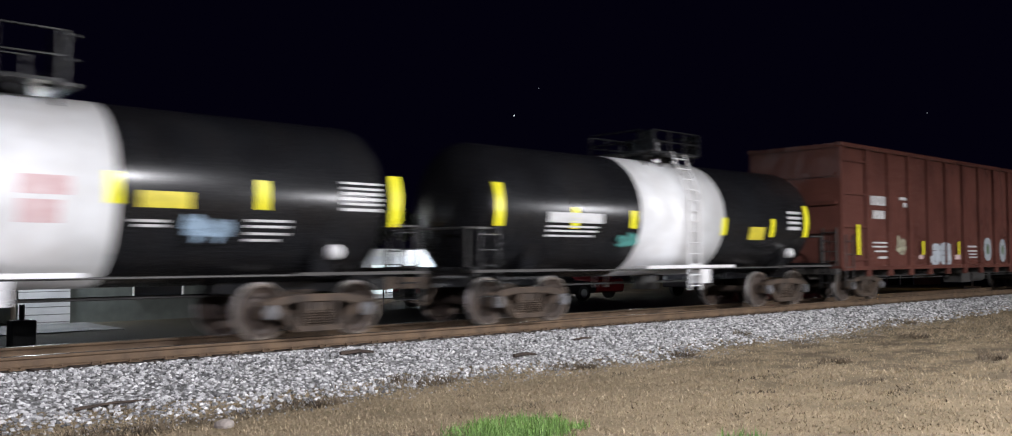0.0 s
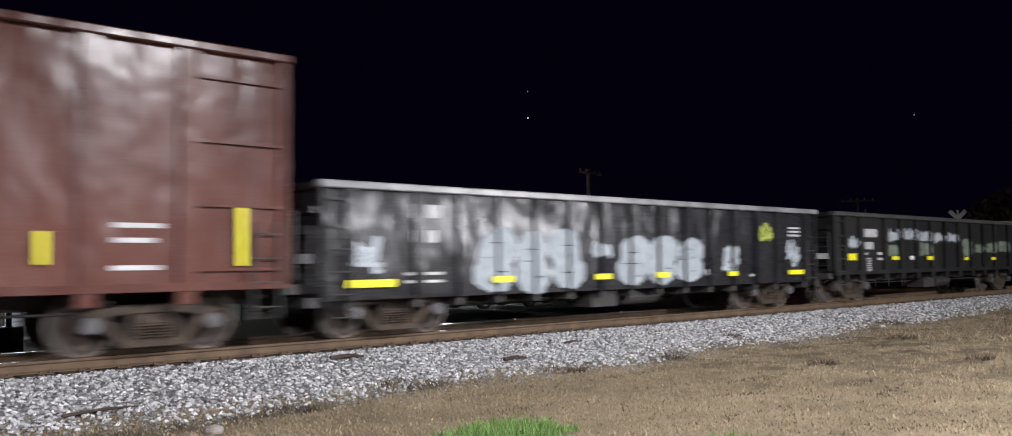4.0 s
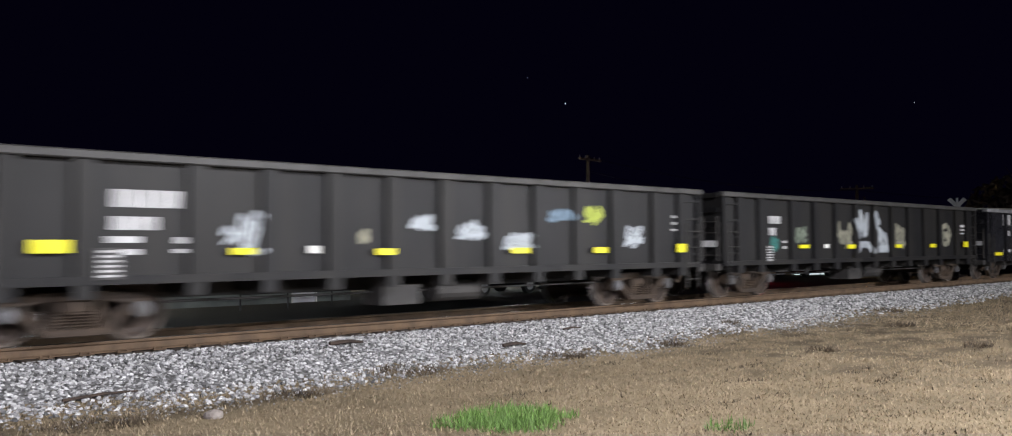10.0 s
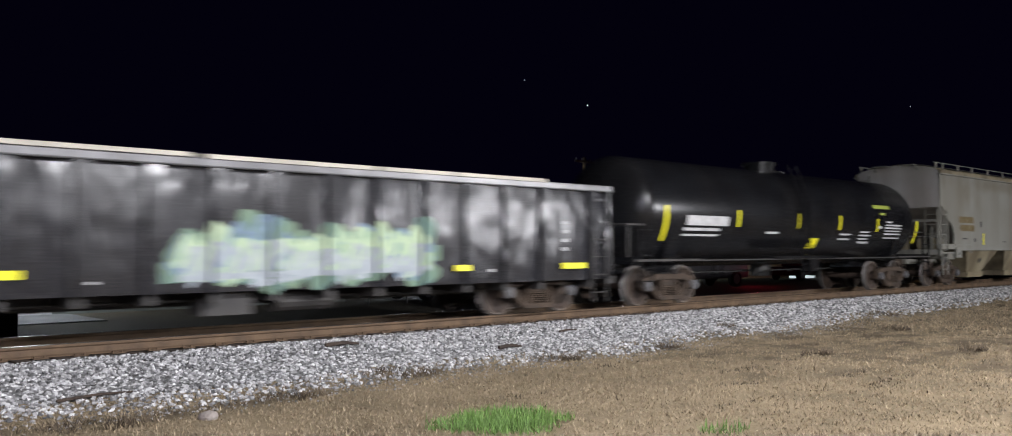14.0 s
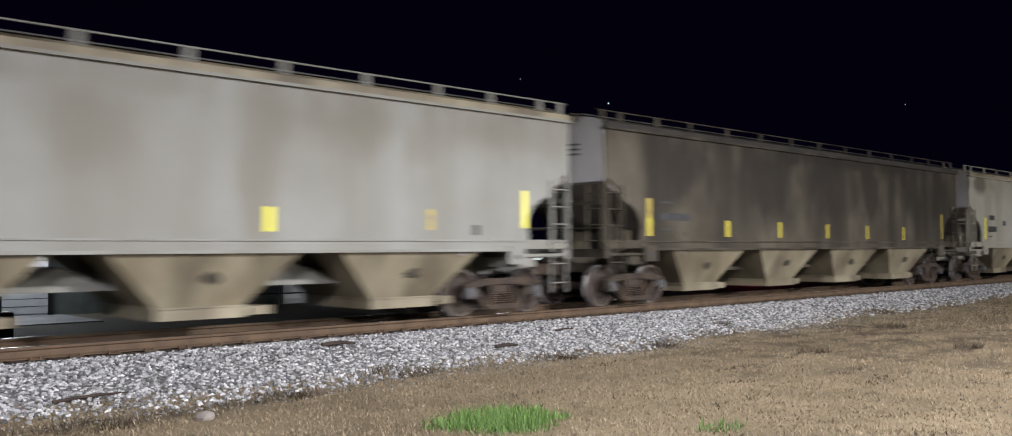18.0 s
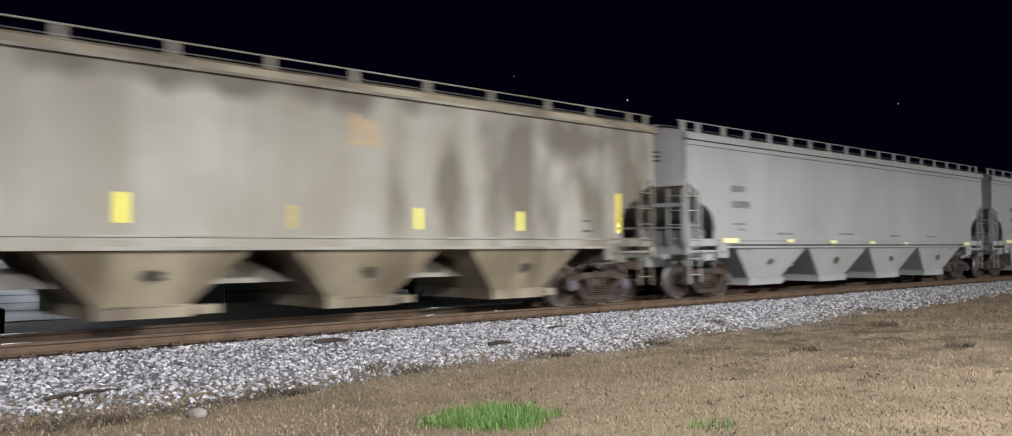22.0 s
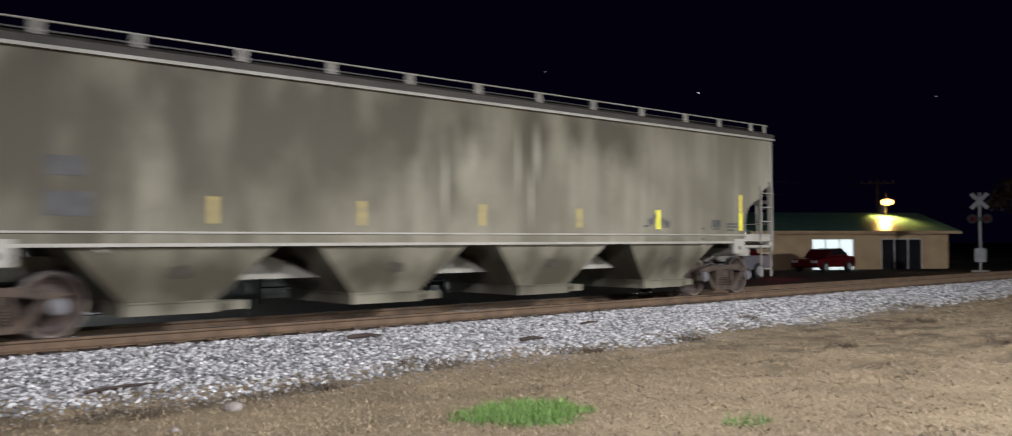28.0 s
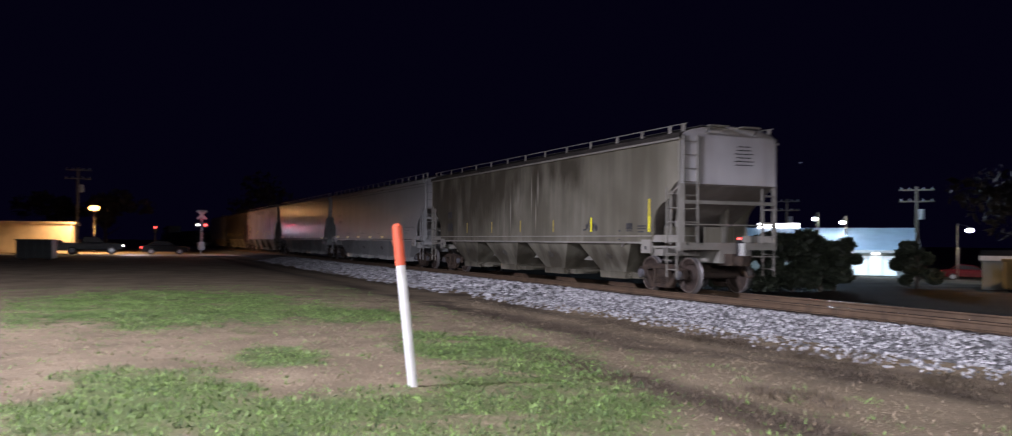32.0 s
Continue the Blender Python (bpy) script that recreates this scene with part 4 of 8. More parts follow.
    # frame: stub sills, saddles, catwalk, handrail
    for e in (0, 1):
        def fx(x):
            return x if e == 0 else length - x
        bm = bmesh.new()
        box(bm, min(fx(-0.1), fx(3.2)), max(fx(-0.1), fx(3.2)), -0.32, 0.32, 0.74, 1.05)
        box(bm, min(fx(-0.1), fx(0.1)), max(fx(-0.1), fx(0.1)), -1.5, 1.5, 0.98, 1.14)
        slab_x(bm, [(-1.05, 1.0), (1.05, 1.0), (1.25, 1.7), (0.7, 1.15), (-0.7, 1.15), (-1.25, 1.7)], fx(1.5), fx(1.9))
        part("stub_sill", bm, TANK_BLACK, car)
        for s in (-1, 1):
            bm = bmesh.new()
            box(bm, min(fx(-0.1), fx(2.4)), max(fx(-0.1), fx(2.4)), s * 1.42 - 0.16, s * 1.42 + 0.16, 1.04, 1.09)
            part("walkway", bm, GON_DARK, car)
            ladder(car, fx(0.05), fx(0.5), s * 1.55, 0.45, 1.9, 5, TANK_BLACK, 0.03)
        bm = bmesh.new()
        for y in (-1.3, 1.3):
            tube(bm, (fx(-0.05), y, 1.1), (fx(-0.05), y, 1.88), 0.024, 6)
        tube(bm, (fx(-0.05), -1.3, 1.88), (fx(-0.05), 1.3, 1.88), 0.024, 6)
        tube(bm, (fx(-0.05), -1.3, 1.88), (fx(0.5), -1.3, 1.88), 0.024, 6)
        part("end_rail", bm, GON_CHORD, car)
    bm = bmesh.new()
    for s in (-1, 1):
        tube(bm, (2.4, s * 1.5, 1.05), (length - 2.4, s * 1.5, 1.05), 0.02, 6)
    tube(bm, (mid, 0, 0.55), (mid, 0, 0.95), 0.3, 12)
    tube(bm, (2.4, 0.3, 0.7), (length - 2.4, 0.3, 0.7), 0.03, 6)
    part("handrail", bm, GON_CHORD, car)
    bm = bmesh.new()
    box(bm, mid - 1.8, mid + 1.5, -1.56, -1.1, 1.06, 1.13)
    box(bm, mid + 0.2, mid + 0.6, -1.5, -1.2, 0.7, 1.06)
    part("side_step", bm, TANK_WHITE if band else TANK_BLACK, car)
    if band:
        x = length - 1.55
        bm = bmesh.new()
        tube(bm, (x, -1.05, 1.42), (x, -1.3, 1.42), 0.15, 14, 0.12)
        tube(bm, (x, -1.3, 1.42), (x, -1.36, 1.42), 0.12, 14, 0.03)
        part("valve_cap", bm, TANK_WHITE, car, "white domed valve cap low on the shell")
    running_gear(car, length, *insets)
    return car, r, zc


def shell_tape(car, x, z0, z1, w, r, zc, material, label, name="reflector"):
    """A strip that follows the curve of a tank's side."""
    bm = bmesh.new()
    n = 6
    for k in range(n):
        za, zb = z0 + (z1 - z0) * k / n, z0 + (z1 - z0) * (k + 1) / n
        ya, yb = (-math.sqrt((r + 0.008) ** 2 - (z - zc) ** 2) for z in (za, zb))
        v = [bm.verts.new(p) for p in ((x, ya, za), (x + w, ya, za), (x + w, yb, zb), (x, yb, zb))]
        bm.faces.new(v)
    bmesh.ops.remove_doubles(bm, verts=bm.verts, dist=0.001)
    return part(name, bm, material, car, label)


def cover(car, x0, x1, top):
    """A pale bowed cover laid across a gondola."""
    bm = bmesh.new()
    arc = [(-1.58, top - 0.02), (-1.55, top + 0.05), (-1.2, top + 0.07), (-0.6, top + 0.12), (0, top + 0.14), (0.6, top + 0.12), (1.2, top + 0.07), (1.55, top + 0.05), (1.58, top - 0.02)]
    slab_x(bm, arc, x0, x1)
    part("cover", bm, COVER, car, "pale tarpaulin cover")


COVER = surface("pale_cover", (0.62, 0.58, 0.5), (0.45, 0.42, 0.36), 0.6, scale=1.5, bump=0.1)


# ---------------------------------------------------------------- the train, from front to rear
t0, R0, Z0 = tank_wagon(-5.42, 14.2, "black tank wagon with a broad white band and roof platform", (1.97, 1.99))
t1, R1, Z1 = tank_wagon(10.07, 12.75, "short black tank wagon with white band and teal graffiti", (1.8, 1.35), 0.85, 0.52, mid=6.65, insets=(1.75, 1.5))
bx, bx_depth = gondola(23.62, 19.98, "tall oxide-red ribbed wood-chip wagon with graffiti", top=4.62, base=0.95, panels=14, paint=RED_PAINT, chord=RED_PAINT, pockets=True, name="high_side_wagon", deep=0.08, group="high wagons")
g1, g1_depth = gondola(44.2, 15.8, "black ribbed gondola wagon with large white graffiti", base=0.72, paint=GON_GLOSS, close=True, chord=CHORD_BRIGHT)
g2, g2_depth = gondola(61.0, 15.5, "black ribbed gondola wagon with pale graffiti rows", panels=12, pockets=True)
g3, g3_depth = gondola(77.5, 15.9, "black ribbed gondola wagon with white tarpaulin ridge", panels=12, pockets=True)
g4, g4_depth = gondola(94.4, 15.75, "black ribbed gondola wagon with scattered graffiti", panels=12, pockets=True)
g5, g5_depth = gondola(111.1, 16.0, "black ribbed gondola wagon with white letters sprayed", panels=12, pockets=True)
g6, g6_depth = gondola(128.2, 15.8, "black gondola wagon with green graffiti and pale covers", base=0.72, paint=GON_GLOSS, close=True, chord=CHORD_BRIGHT)
t2, R2, Z2 = tank_wagon(144.9, 15.4, "long plain black tank wagon with yellow markers", (), 0, 0.25, mid=7.45, r=1.36, zc=2.23)
h1 = covered_hopper(161.4, 19.3, HOP_TAN, "light tan covered hopper wagon with amber lettering", bays=HOP_BAY, crown=HOP_BAY, ends=HOP_END_LIT)
h2 = covered_hopper(181.85, 19.3, HOP_GREY, "dirty grey covered hopper wagon with yellow markers", bays=HOP_BAY, crown=HOP_ROOF, ends=HOP_END_LIT)
h3 = covered_hopper(202.3, 19.4, HOP_CREAM, "cream covered hopper wagon with rusty stains", bays=HOP_BAY, crown=HOP_BAY, ends=HOP_END_LIT)
h4 = covered_hopper(222.95, 19.4, HOP_WHITE, "clean pale grey covered hopper wagon", modern=True, ends=HOP_END_LIT, ze=3.94, rail=0.43)
h5 = covered_hopper(243.4, 19.25, HOP_WHITE, "pale grey covered hopper wagon", modern=True, ends=HOP_END_LIT, ze=3.94, rail=0.43)
h6 = covered_hopper(263.7, 19.2, HOP_BROWN, "grimy brown-grey covered hopper, last wagon of the train", rail=0.38, crown=HOP_ROOF, ends=HOP_END_LIT, bays=HOP_BROWN, trim=HOP_TRIM, ze=3.90)
for row, wide in enumerate((0.4, 0.46, 0.6, 0.5, 0.62, 0.56)):
    bm = bmesh.new()
    box(bm, 19.2 + 0.006, 19.2 + 0.009, 0.45 - wide / 2, 0.45 + wide / 2, 3.76 - row * 0.095, 3.785 - row * 0.095)
    part("lettering", bm, LETTER_D, h6, "dark stencilled lettering")
for car in (h2, h3, h4, h5, h6):
    for row, wide in enumerate((0.34, 0.44, 0.3)):
        bm = bmesh.new()
        box(bm, -0.012, -0.008, -0.75, -0.75 + wide, 3.62 - row * 0.11, 3.66 - row * 0.11)
        part("lettering", bm, LETTER_D, car, "dark stencilled lettering on the end")
cover(g3, 0.1, 3.08, 2.69)
cover(g3, 3.14, 5.5, 2.71)
cover(g6, 3.4, 6.45, 2.70)
cover(g6, 6.7, 9.7, 2.69)
cover(g6, 9.8, 13.8, 2.69)


# ---------------------------------------------------------------- markings: x, z, width, height from the front of each wagon
SPRAY_M = surface("spray_moss", (0.16, 0.24, 0.15), (0.10, 0.18, 0.16), 0.6, scale=3, bump=0.0)
SPRAY_R = surface("spray_rust", (0.34, 0.235, 0.115), (0.36, 0.29, 0.19), 0.6, scale=4, bump=0.0)
SPRAY_C = surface("spray_dull_cream", (0.33, 0.32, 0.24), (0.17, 0.17, 0.13), 0.6, scale=4, bump=0.0)
SPRAY_S = surface("spray_sage", (0.20, 0.24, 0.18), (0.12, 0.15, 0.11), 0.6, scale=4, bump=0.0)
SPRAY_P = surface("spray_pale", (0.38, 0.415, 0.44), (0.27, 0.305, 0.33), 0.6, scale=5, bump=0.0)
SPRAY_D = surface("spray_dark_green", (0.10, 0.16, 0.07), (0.06, 0.09, 0.04), 0.6, scale=6, bump=0.0)
AMBER_DULL = surface("faded_amber_lettering", (0.15, 0.11, 0.045), (0.205, 0.16, 0.085), 0.6, scale=6, bump=0.0)


def on_shell(car, items, r, zc, material, label, name):
    for x, z, w, h in items:
        shell_tape(car, x, z, z + h, w, r, zc, material, label, name)


def letter_blob(car, x, z, w, h, depth, kind):
    """A fat sprayed letter: pale rounded body with a green heart."""
    for mat, sx, sz, lift in ((SPRAY_P, 1.0, 1.0, 0.005), (SPRAY_D, 0.42, 0.45, 0.009)):
        bm = bmesh.new()
        n = 18
        pts = []
        for k in range(n):
            a = 2 * math.pi * k / n
            e = 0.72 if kind % 2 else 1.0
            c, s = math.cos(a), math.sin(a)
            px = x + w / 2 + sx * w / 2 * math.copysign(abs(c) ** e, c)
            pz = z + h / 2 + sz * h / 2 * math.copysign(abs(s) ** e, s) * (1.0 if s > 0 or kind != 2 else 1.1)
            pts.append(bm.verts.new((px, depth(x + w / 2) - lift, pz)))
        bm.faces.new(pts[::-1])
        part("graffiti", bm, mat, car, "fat pale sprayed letter")



on_shell(t2, [(1.23, 1.52, 0.12, 0.83), (4.26, 1.89, 0.10, 0.43), (7.25, 1.90, 0.10, 0.41), (9.61, 1.88, 0.11, 0.42), (12.02, 1.86, 0.10, 0.41), (14.86, 1.51, 0.14, 0.74), (8.14, 1.34, 0.45, 0.29)], R2, Z2, REFLECT, "yellow retroreflective strip", "reflector")
on_shell(t2, [(2.10, 1.90, 1.75, 0.24), (2.01, 1.77, 1.52, 0.07), (2.01, 1.64, 1.51, 0.05), (5.69, 1.73, 0.60, 0.06), (9.75, 1.73, 0.69, 0.05), (9.75, 1.59, 0.69, 0.05), (11.03, 1.71, 0.68, 0.05), (11.02, 1.49, 0.69, 0.06), (12.62, 2.05, 1.14, 0.05), (12.62, 1.96, 1.14, 0.05), (12.62, 1.87, 1.14, 0.04), (12.63, 1.77, 1.13, 0.05), (12.63, 1.65, 1.13, 0.04), (12.67, 2.15, 0.39, 0.05), (12.16, 1.96, 0.25, 0.08), (10.99, 1.82, 0.60, 0.04), (10.99, 1.72, 0.60, 0.04), (10.99, 1.61, 0.60, 0.04)], R2, Z2, LETTER_W, "white stencilled lettering", "lettering")
on_shell(t2, [(11.84, 2.59, 1.15, 0.11), (12.25, 2.39, 0.36, 0.07)], R2, Z2, SPRAY_L, "yellow-green stripe", "stripe")
tapes(bx, [(0.87, 1.37, 0.17, 0.88), (5.18, 1.37, 0.12, 0.45), (7.95, 1.37, 0.12, 0.45), (16.34, 1.32, 0.10, 0.44), (19.14, 1.28, 0.11, 0.88)], -1.51, None)
bars(bx, "lettering", [(1.90, 2.87, 0.96, 0.28), (2.04, 2.46, 0.76, 0.25), (1.99, 1.71, 0.94, 0.05), (1.99, 1.59, 0.94, 0.05), (2.11, 1.45, 0.82, 0.05), (2.34, 1.25, 0.59, 0.07), (3.81, 3.09, 0.57, 0.09), (4.04, 2.87, 0.34, 0.14), (8.97, 1.63, 0.77, 0.06), (8.97, 1.48, 0.77, 0.05), (9.07, 1.37, 0.67, 0.04), (9.07, 1.26, 0.67, 0.04), (17.33, 1.83, 0.70, 0.07), (17.32, 1.62, 0.59, 0.07), (17.31, 1.23, 0.69, 0.07)], -1.424, LETTER_W, "white stencilled lettering")
bars(bx, "stencil", [(5.11, 1.23, 0.27, 0.14), (7.88, 1.21, 0.44, 0.16)], -1.424, PINK, "faded pink stencil")
spray(bx, [(5.90, 1.00, 1.61, 0.78)], bx_depth, SPRAY_W, 0.04, 2, 0.1, 4.0, fat=True)
spray(bx, [(3.58, 1.37, 0.55, 0.61)], bx_depth, SPRAY_Y, 0.03, 3, 0.034, 3.0)
for k, (x, z, w, h) in enumerate([(10.43, 1.15, 0.65, 0.84), (11.88, 1.14, 0.59, 0.83), (13.24, 1.13, 0.49, 0.63), (14.64, 1.12, 0.68, 0.74)]):
    letter_blob(bx, x, z, w, h, bx_depth, k + 1)
tapes(g1, [(0.49, 0.89, 0.96, 0.13), (3.71, 0.91, 0.52, 0.12), (6.59, 0.91, 0.50, 0.12), (8.65, 0.91, 0.46, 0.12), (11.48, 0.90, 0.38, 0.11), (14.28, 0.89, 0.77, 0.12)], -1.51, None)
bars(g1, "lettering", [(1.85, 2.10, 0.70, 0.24), (1.88, 1.66, 0.57, 0.22), (1.74, 1.08, 0.82, 0.05), (1.74, 0.94, 0.82, 0.05), (14.45, 2.12, 0.55, 0.05), (14.45, 2.02, 0.55, 0.05), (14.45, 1.92, 0.55, 0.05), (10.68, 0.93, 0.14, 0.14), (12.56, 0.87, 0.30, 0.06)], -1.424, LETTER_W, "white stencilled lettering")
spray(g1, [(3.42, 0.70, 2.85, 1.26), (7.45, 0.74, 3.1, 1.16)], g1_depth, SPRAY_P, 0.04, 4, 0.12, 4.0, fat=True)
spray(g1, [(6.59, 1.34, 0.6, 0.41), (0.62, 1.14, 0.57, 0.61), (11.39, 1.01, 0.54, 0.66), (14.34, 1.04, 0.65, 0.85)], g1_depth, SPRAY_W, 0.03, 5, 0.04, 4.0)
spray(g1, [(13.04, 1.73, 0.57, 0.56)], g1_depth, SPRAY_L, 0.03, 6, 0.034, 3.0)
tapes(g2, [(0.80, 1.25, 0.49, 0.20), (3.64, 1.25, 0.48, 0.11), (6.23, 1.23, 0.45, 0.13), (9.37, 1.21, 0.32, 0.11), (11.91, 1.20, 0.38, 0.11), (14.72, 1.20, 0.40, 0.22)], -1.51, None)
tapes(g2, [(4.93, 1.25, 0.27, 0.12)], -1.51, REFLECT_W)
bars(g2, "lettering", [(1.94, 1.95, 0.91, 0.25), (1.94, 1.58, 0.64, 0.22), (2.84, 1.41, 0.30, 0.08), (2.84, 1.25, 0.30, 0.07), (1.91, 1.41, 0.27, 0.07), (1.91, 1.26, 0.27, 0.06), (14.62, 1.93, 0.49, 0.09), (14.61, 1.78, 0.50, 0.07), (14.61, 1.59, 0.49, 0.09)], -1.424, LETTER_W, "white stencilled lettering")
spray(g2, [(0.89, 1.61, 0.70, 0.39), (3.50, 1.84, 0.85, 0.38), (4.72, 1.89, 0.81, 0.40), (5.87, 1.85, 0.78, 0.36), (7.00, 1.80, 0.81, 0.36), (8.17, 1.85, 0.73, 0.34)], g2_depth, SPRAY_W, 0.03, 7, 0.034, 3.0)
spray(g2, [(3.50, 1.34, 0.74, 0.39), (5.84, 1.37, 0.80, 0.45), (9.44, 1.35, 0.66, 0.63), (10.60, 1.47, 0.60, 0.33), (11.72, 1.47, 0.74, 0.39), (12.92, 1.50, 0.89, 0.43)], g2_depth, SPRAY_S, 0.04, 8, 0.085, 3.5, fat=True)
tapes(g3, [(9.12, 1.21, 0.53, 0.13), (11.83, 1.22, 0.53, 0.13), (14.68, 1.26, 0.50, 0.21), (0.94, 1.24, 0.54, 0.19), (3.81, 1.20, 0.56, 0.12), (6.45, 1.20, 0.50, 0.12)], -1.51, None)
bars(g3, "lettering", [(14.68, 1.99, 0.47, 0.04), (14.68, 1.85, 0.47, 0.04), (14.68, 1.72, 0.47, 0.05), (13.10, 1.26, 0.10, 0.04), (2.11, 1.94, 1.00, 0.22), (2.11, 1.55, 0.83, 0.24), (2.11, 1.31, 0.42, 0.07), (3.05, 1.32, 0.39, 0.06)], -1.424, LETTER_W, "white stencilled lettering")
spray(g3, [(7.99, 1.32, 0.78, 0.39), (9.17, 1.39, 0.89, 0.38), (10.40, 1.37, 0.93, 0.48), (0.98, 1.45, 0.74, 0.44), (3.81, 1.37, 0.68, 0.37), (5.05, 1.46, 0.55, 0.22), (6.35, 1.45, 0.70, 0.30), (6.3, 2.02, 0.65, 0.26)], g3_depth, SPRAY_W, 0.03, 9, 0.034, 3.0)
spray(g3, [(11.71, 1.96, 0.76, 0.38)], g3_depth, SPRAY_B, 0.03, 10, 0.034, 3.0)
spray(g3, [(12.89, 2.01, 0.61, 0.39)], g3_depth, SPRAY_L, 0.03, 11, 0.034, 3.0)
tapes(g4, [(1.05, 1.27, 0.47, 0.18), (3.82, 1.23, 0.38, 0.10), (6.44, 1.20, 0.38, 0.11), (9.56, 1.20, 0.48, 0.11), (11.93, 1.19, 0.42, 0.12), (14.80, 1.18, 0.38, 0.20)], -1.51, None)
tapes(g4, [(5.15, 1.24, 0.18, 0.12)], -1.51, REFLECT_W)
bars(g4, "lettering", [(2.10, 1.91, 0.99, 0.25), (2.10, 1.59, 0.66, 0.19), (2.04, 1.41, 0.45, 0.09), (2.04, 1.24, 0.44, 0.08), (3.00, 1.40, 0.29, 0.09), (2.99, 1.26, 0.30, 0.06), (14.72, 1.98, 0.46, 0.06), (14.72, 1.83, 0.46, 0.06), (14.72, 1.68, 0.46, 0.05)], -1.424, LETTER_W, "white stencilled lettering")
spray(g4, [(3.71, 1.14, 0.65, 0.77), (7.25, 1.62, 0.45, 0.30), (8.30, 1.41, 0.62, 0.41), (9.46, 1.26, 0.70, 0.38), (13.05, 1.27, 0.58, 0.57)], g4_depth, SPRAY_W, 0.03, 12, 0.034, 3.0)
spray(g4, [(10.68, 1.80, 0.68, 0.31)], g4_depth, SPRAY_B, 0.03, 13, 0.034, 3.0)
spray(g4, [(11.76, 1.80, 0.52, 0.46)], g4_depth, SPRAY_L, 0.03, 14, 0.034, 3.0)
spray(g4, [(6.18, 1.40, 0.11, 0.24)], g4_depth, SPRAY_Y, 0.03, 15, 0.034, 3.0)
tapes(g5, [(3.57, 1.25, 0.51, 0.10), (6.27, 1.23, 0.49, 0.12), (9.43, 1.24, 0.45, 0.11), (12.00, 1.24, 0.46, 0.12), (14.82, 1.24, 0.41, 0.20)], -1.51, None)
tapes(g5, [(4.92, 1.25, 0.27, 0.11)], -1.51, REFLECT_W)
bars(g5, "lettering", [(2.18, 1.91, 0.58, 0.20), (2.19, 1.60, 0.33, 0.20), (2.86, 1.40, 0.18, 0.06), (2.87, 1.24, 0.17, 0.07), (14.76, 1.95, 0.44, 0.08), (14.76, 1.83, 0.44, 0.05), (14.76, 1.70, 0.43, 0.05)], -1.424, LETTER_W, "white stencilled lettering")
WHITE_TAG = [(6.85, 2.05, 7.2, 1.6), (7.2, 1.6, 7.28, 2.3), (7.28, 2.3, 7.52, 1.65), (7.52, 1.65, 7.7, 2.25), (7.7, 2.25, 7.62, 1.7), (8.1, 2.28, 8.18, 1.9), (8.1, 2.28, 8.5, 2.05), (8.3, 1.85, 8.9, 1.6), (8.35, 1.85, 8.4, 1.2), (8.9, 1.6, 9.0, 1.2), (8.4, 1.2, 9.0, 1.2),
             (8.55, 1.6, 8.7, 1.3), (7.15, 1.15, 7.3, 1.35), (7.3, 1.35, 7.75, 1.35), (7.75, 1.35, 8.0, 1.15)]
spray(g5, [(6.8, 1.1, 2.3, 1.25)], g5_depth, SPRAY_W, 0.04, 16, 0.10, 3.0, lines=WHITE_TAG)
spray(g5, [(5.71, 1.20, 0.99, 0.79), (9.51, 1.18, 0.74, 0.87)], g5_depth, SPRAY_C, 0.03, 17, 0.05, 3.0)
def ring(x, z, r, turns):
    """A swirl sprayed in one go, as x, z, x, z."""
    pts = [(x + (r - 0.055 * k / 12) * math.cos(k * 0.5236), z + 0.95 * (r - 0.055 * k / 12) * math.sin(k * 0.5236)) for k in range(12 * turns + 1)]
    return [(*a, *b) for a, b in zip(pts, pts[1:])]


spray(g5, [(13.0, 1.22, 0.96, 0.9)], g5_depth, SPRAY_C, 0.03, 23, 0.04, 3.0, lines=ring(13.5, 1.66, 0.43, 3) + scrawl(13.2, 1.5, 0.55, 0.32, random.Random(6)))
spray(g5, [(3.38, 1.37, 0.70, 0.58)], g5_depth, SPRAY_S, 0.03, 24, 0.034, 3.0)
spray(g5, [(2.26, 1.16, 0.38, 0.40)], g5_depth, SPRAY_T, 0.03, 18, 0.034, 3.0)
tapes(g6, [(0.62, 0.91, 0.87, 0.12), (3.78, 0.93, 0.42, 0.12), (11.48, 0.92, 0.36, 0.11), (14.31, 0.92, 0.70, 0.12)], -1.51, None)
bars(g6, "lettering", [(1.86, 2.08, 0.80, 0.40), (1.90, 1.67, 0.66, 0.19), (1.86, 1.03, 0.71, 0.11), (14.41, 1.84, 0.16, 0.06), (14.40, 1.65, 0.16, 0.07), (14.40, 1.47, 0.15, 0.07), (14.39, 1.29, 0.16, 0.07), (4.89, 0.84, 0.29, 0.04), (12.40, 0.89, 0.10, 0.05)], -1.424, LETTER_W, "white stencilled lettering")
spray(g6, [(6.25, 0.74, 4.75, 1.12)], g6_depth, SPRAY_M, 0.04, 19, 0.15, 4.0)
spray(g6, [(6.25, 0.78, 2.4, 1.12), (8.5, 0.78, 2.45, 1.08)], g6_depth, SPRAY_B, 0.04, 21, 0.06, 4.0, lift=0.007)
spray(g6, [(6.3, 0.76, 2.3, 1.0), (8.5, 0.76, 2.3, 1.0)], g6_depth, SPRAY_G, 0.04, 20, 0.085, 4.0, lift=0.009)
spray(g6, [(6.4, 0.76, 2.2, 0.7), (8.6, 0.76, 2.2, 0.7)], g6_depth, SPRAY_P, 0.03, 22, 0.045, 4.0, lift=0.013)
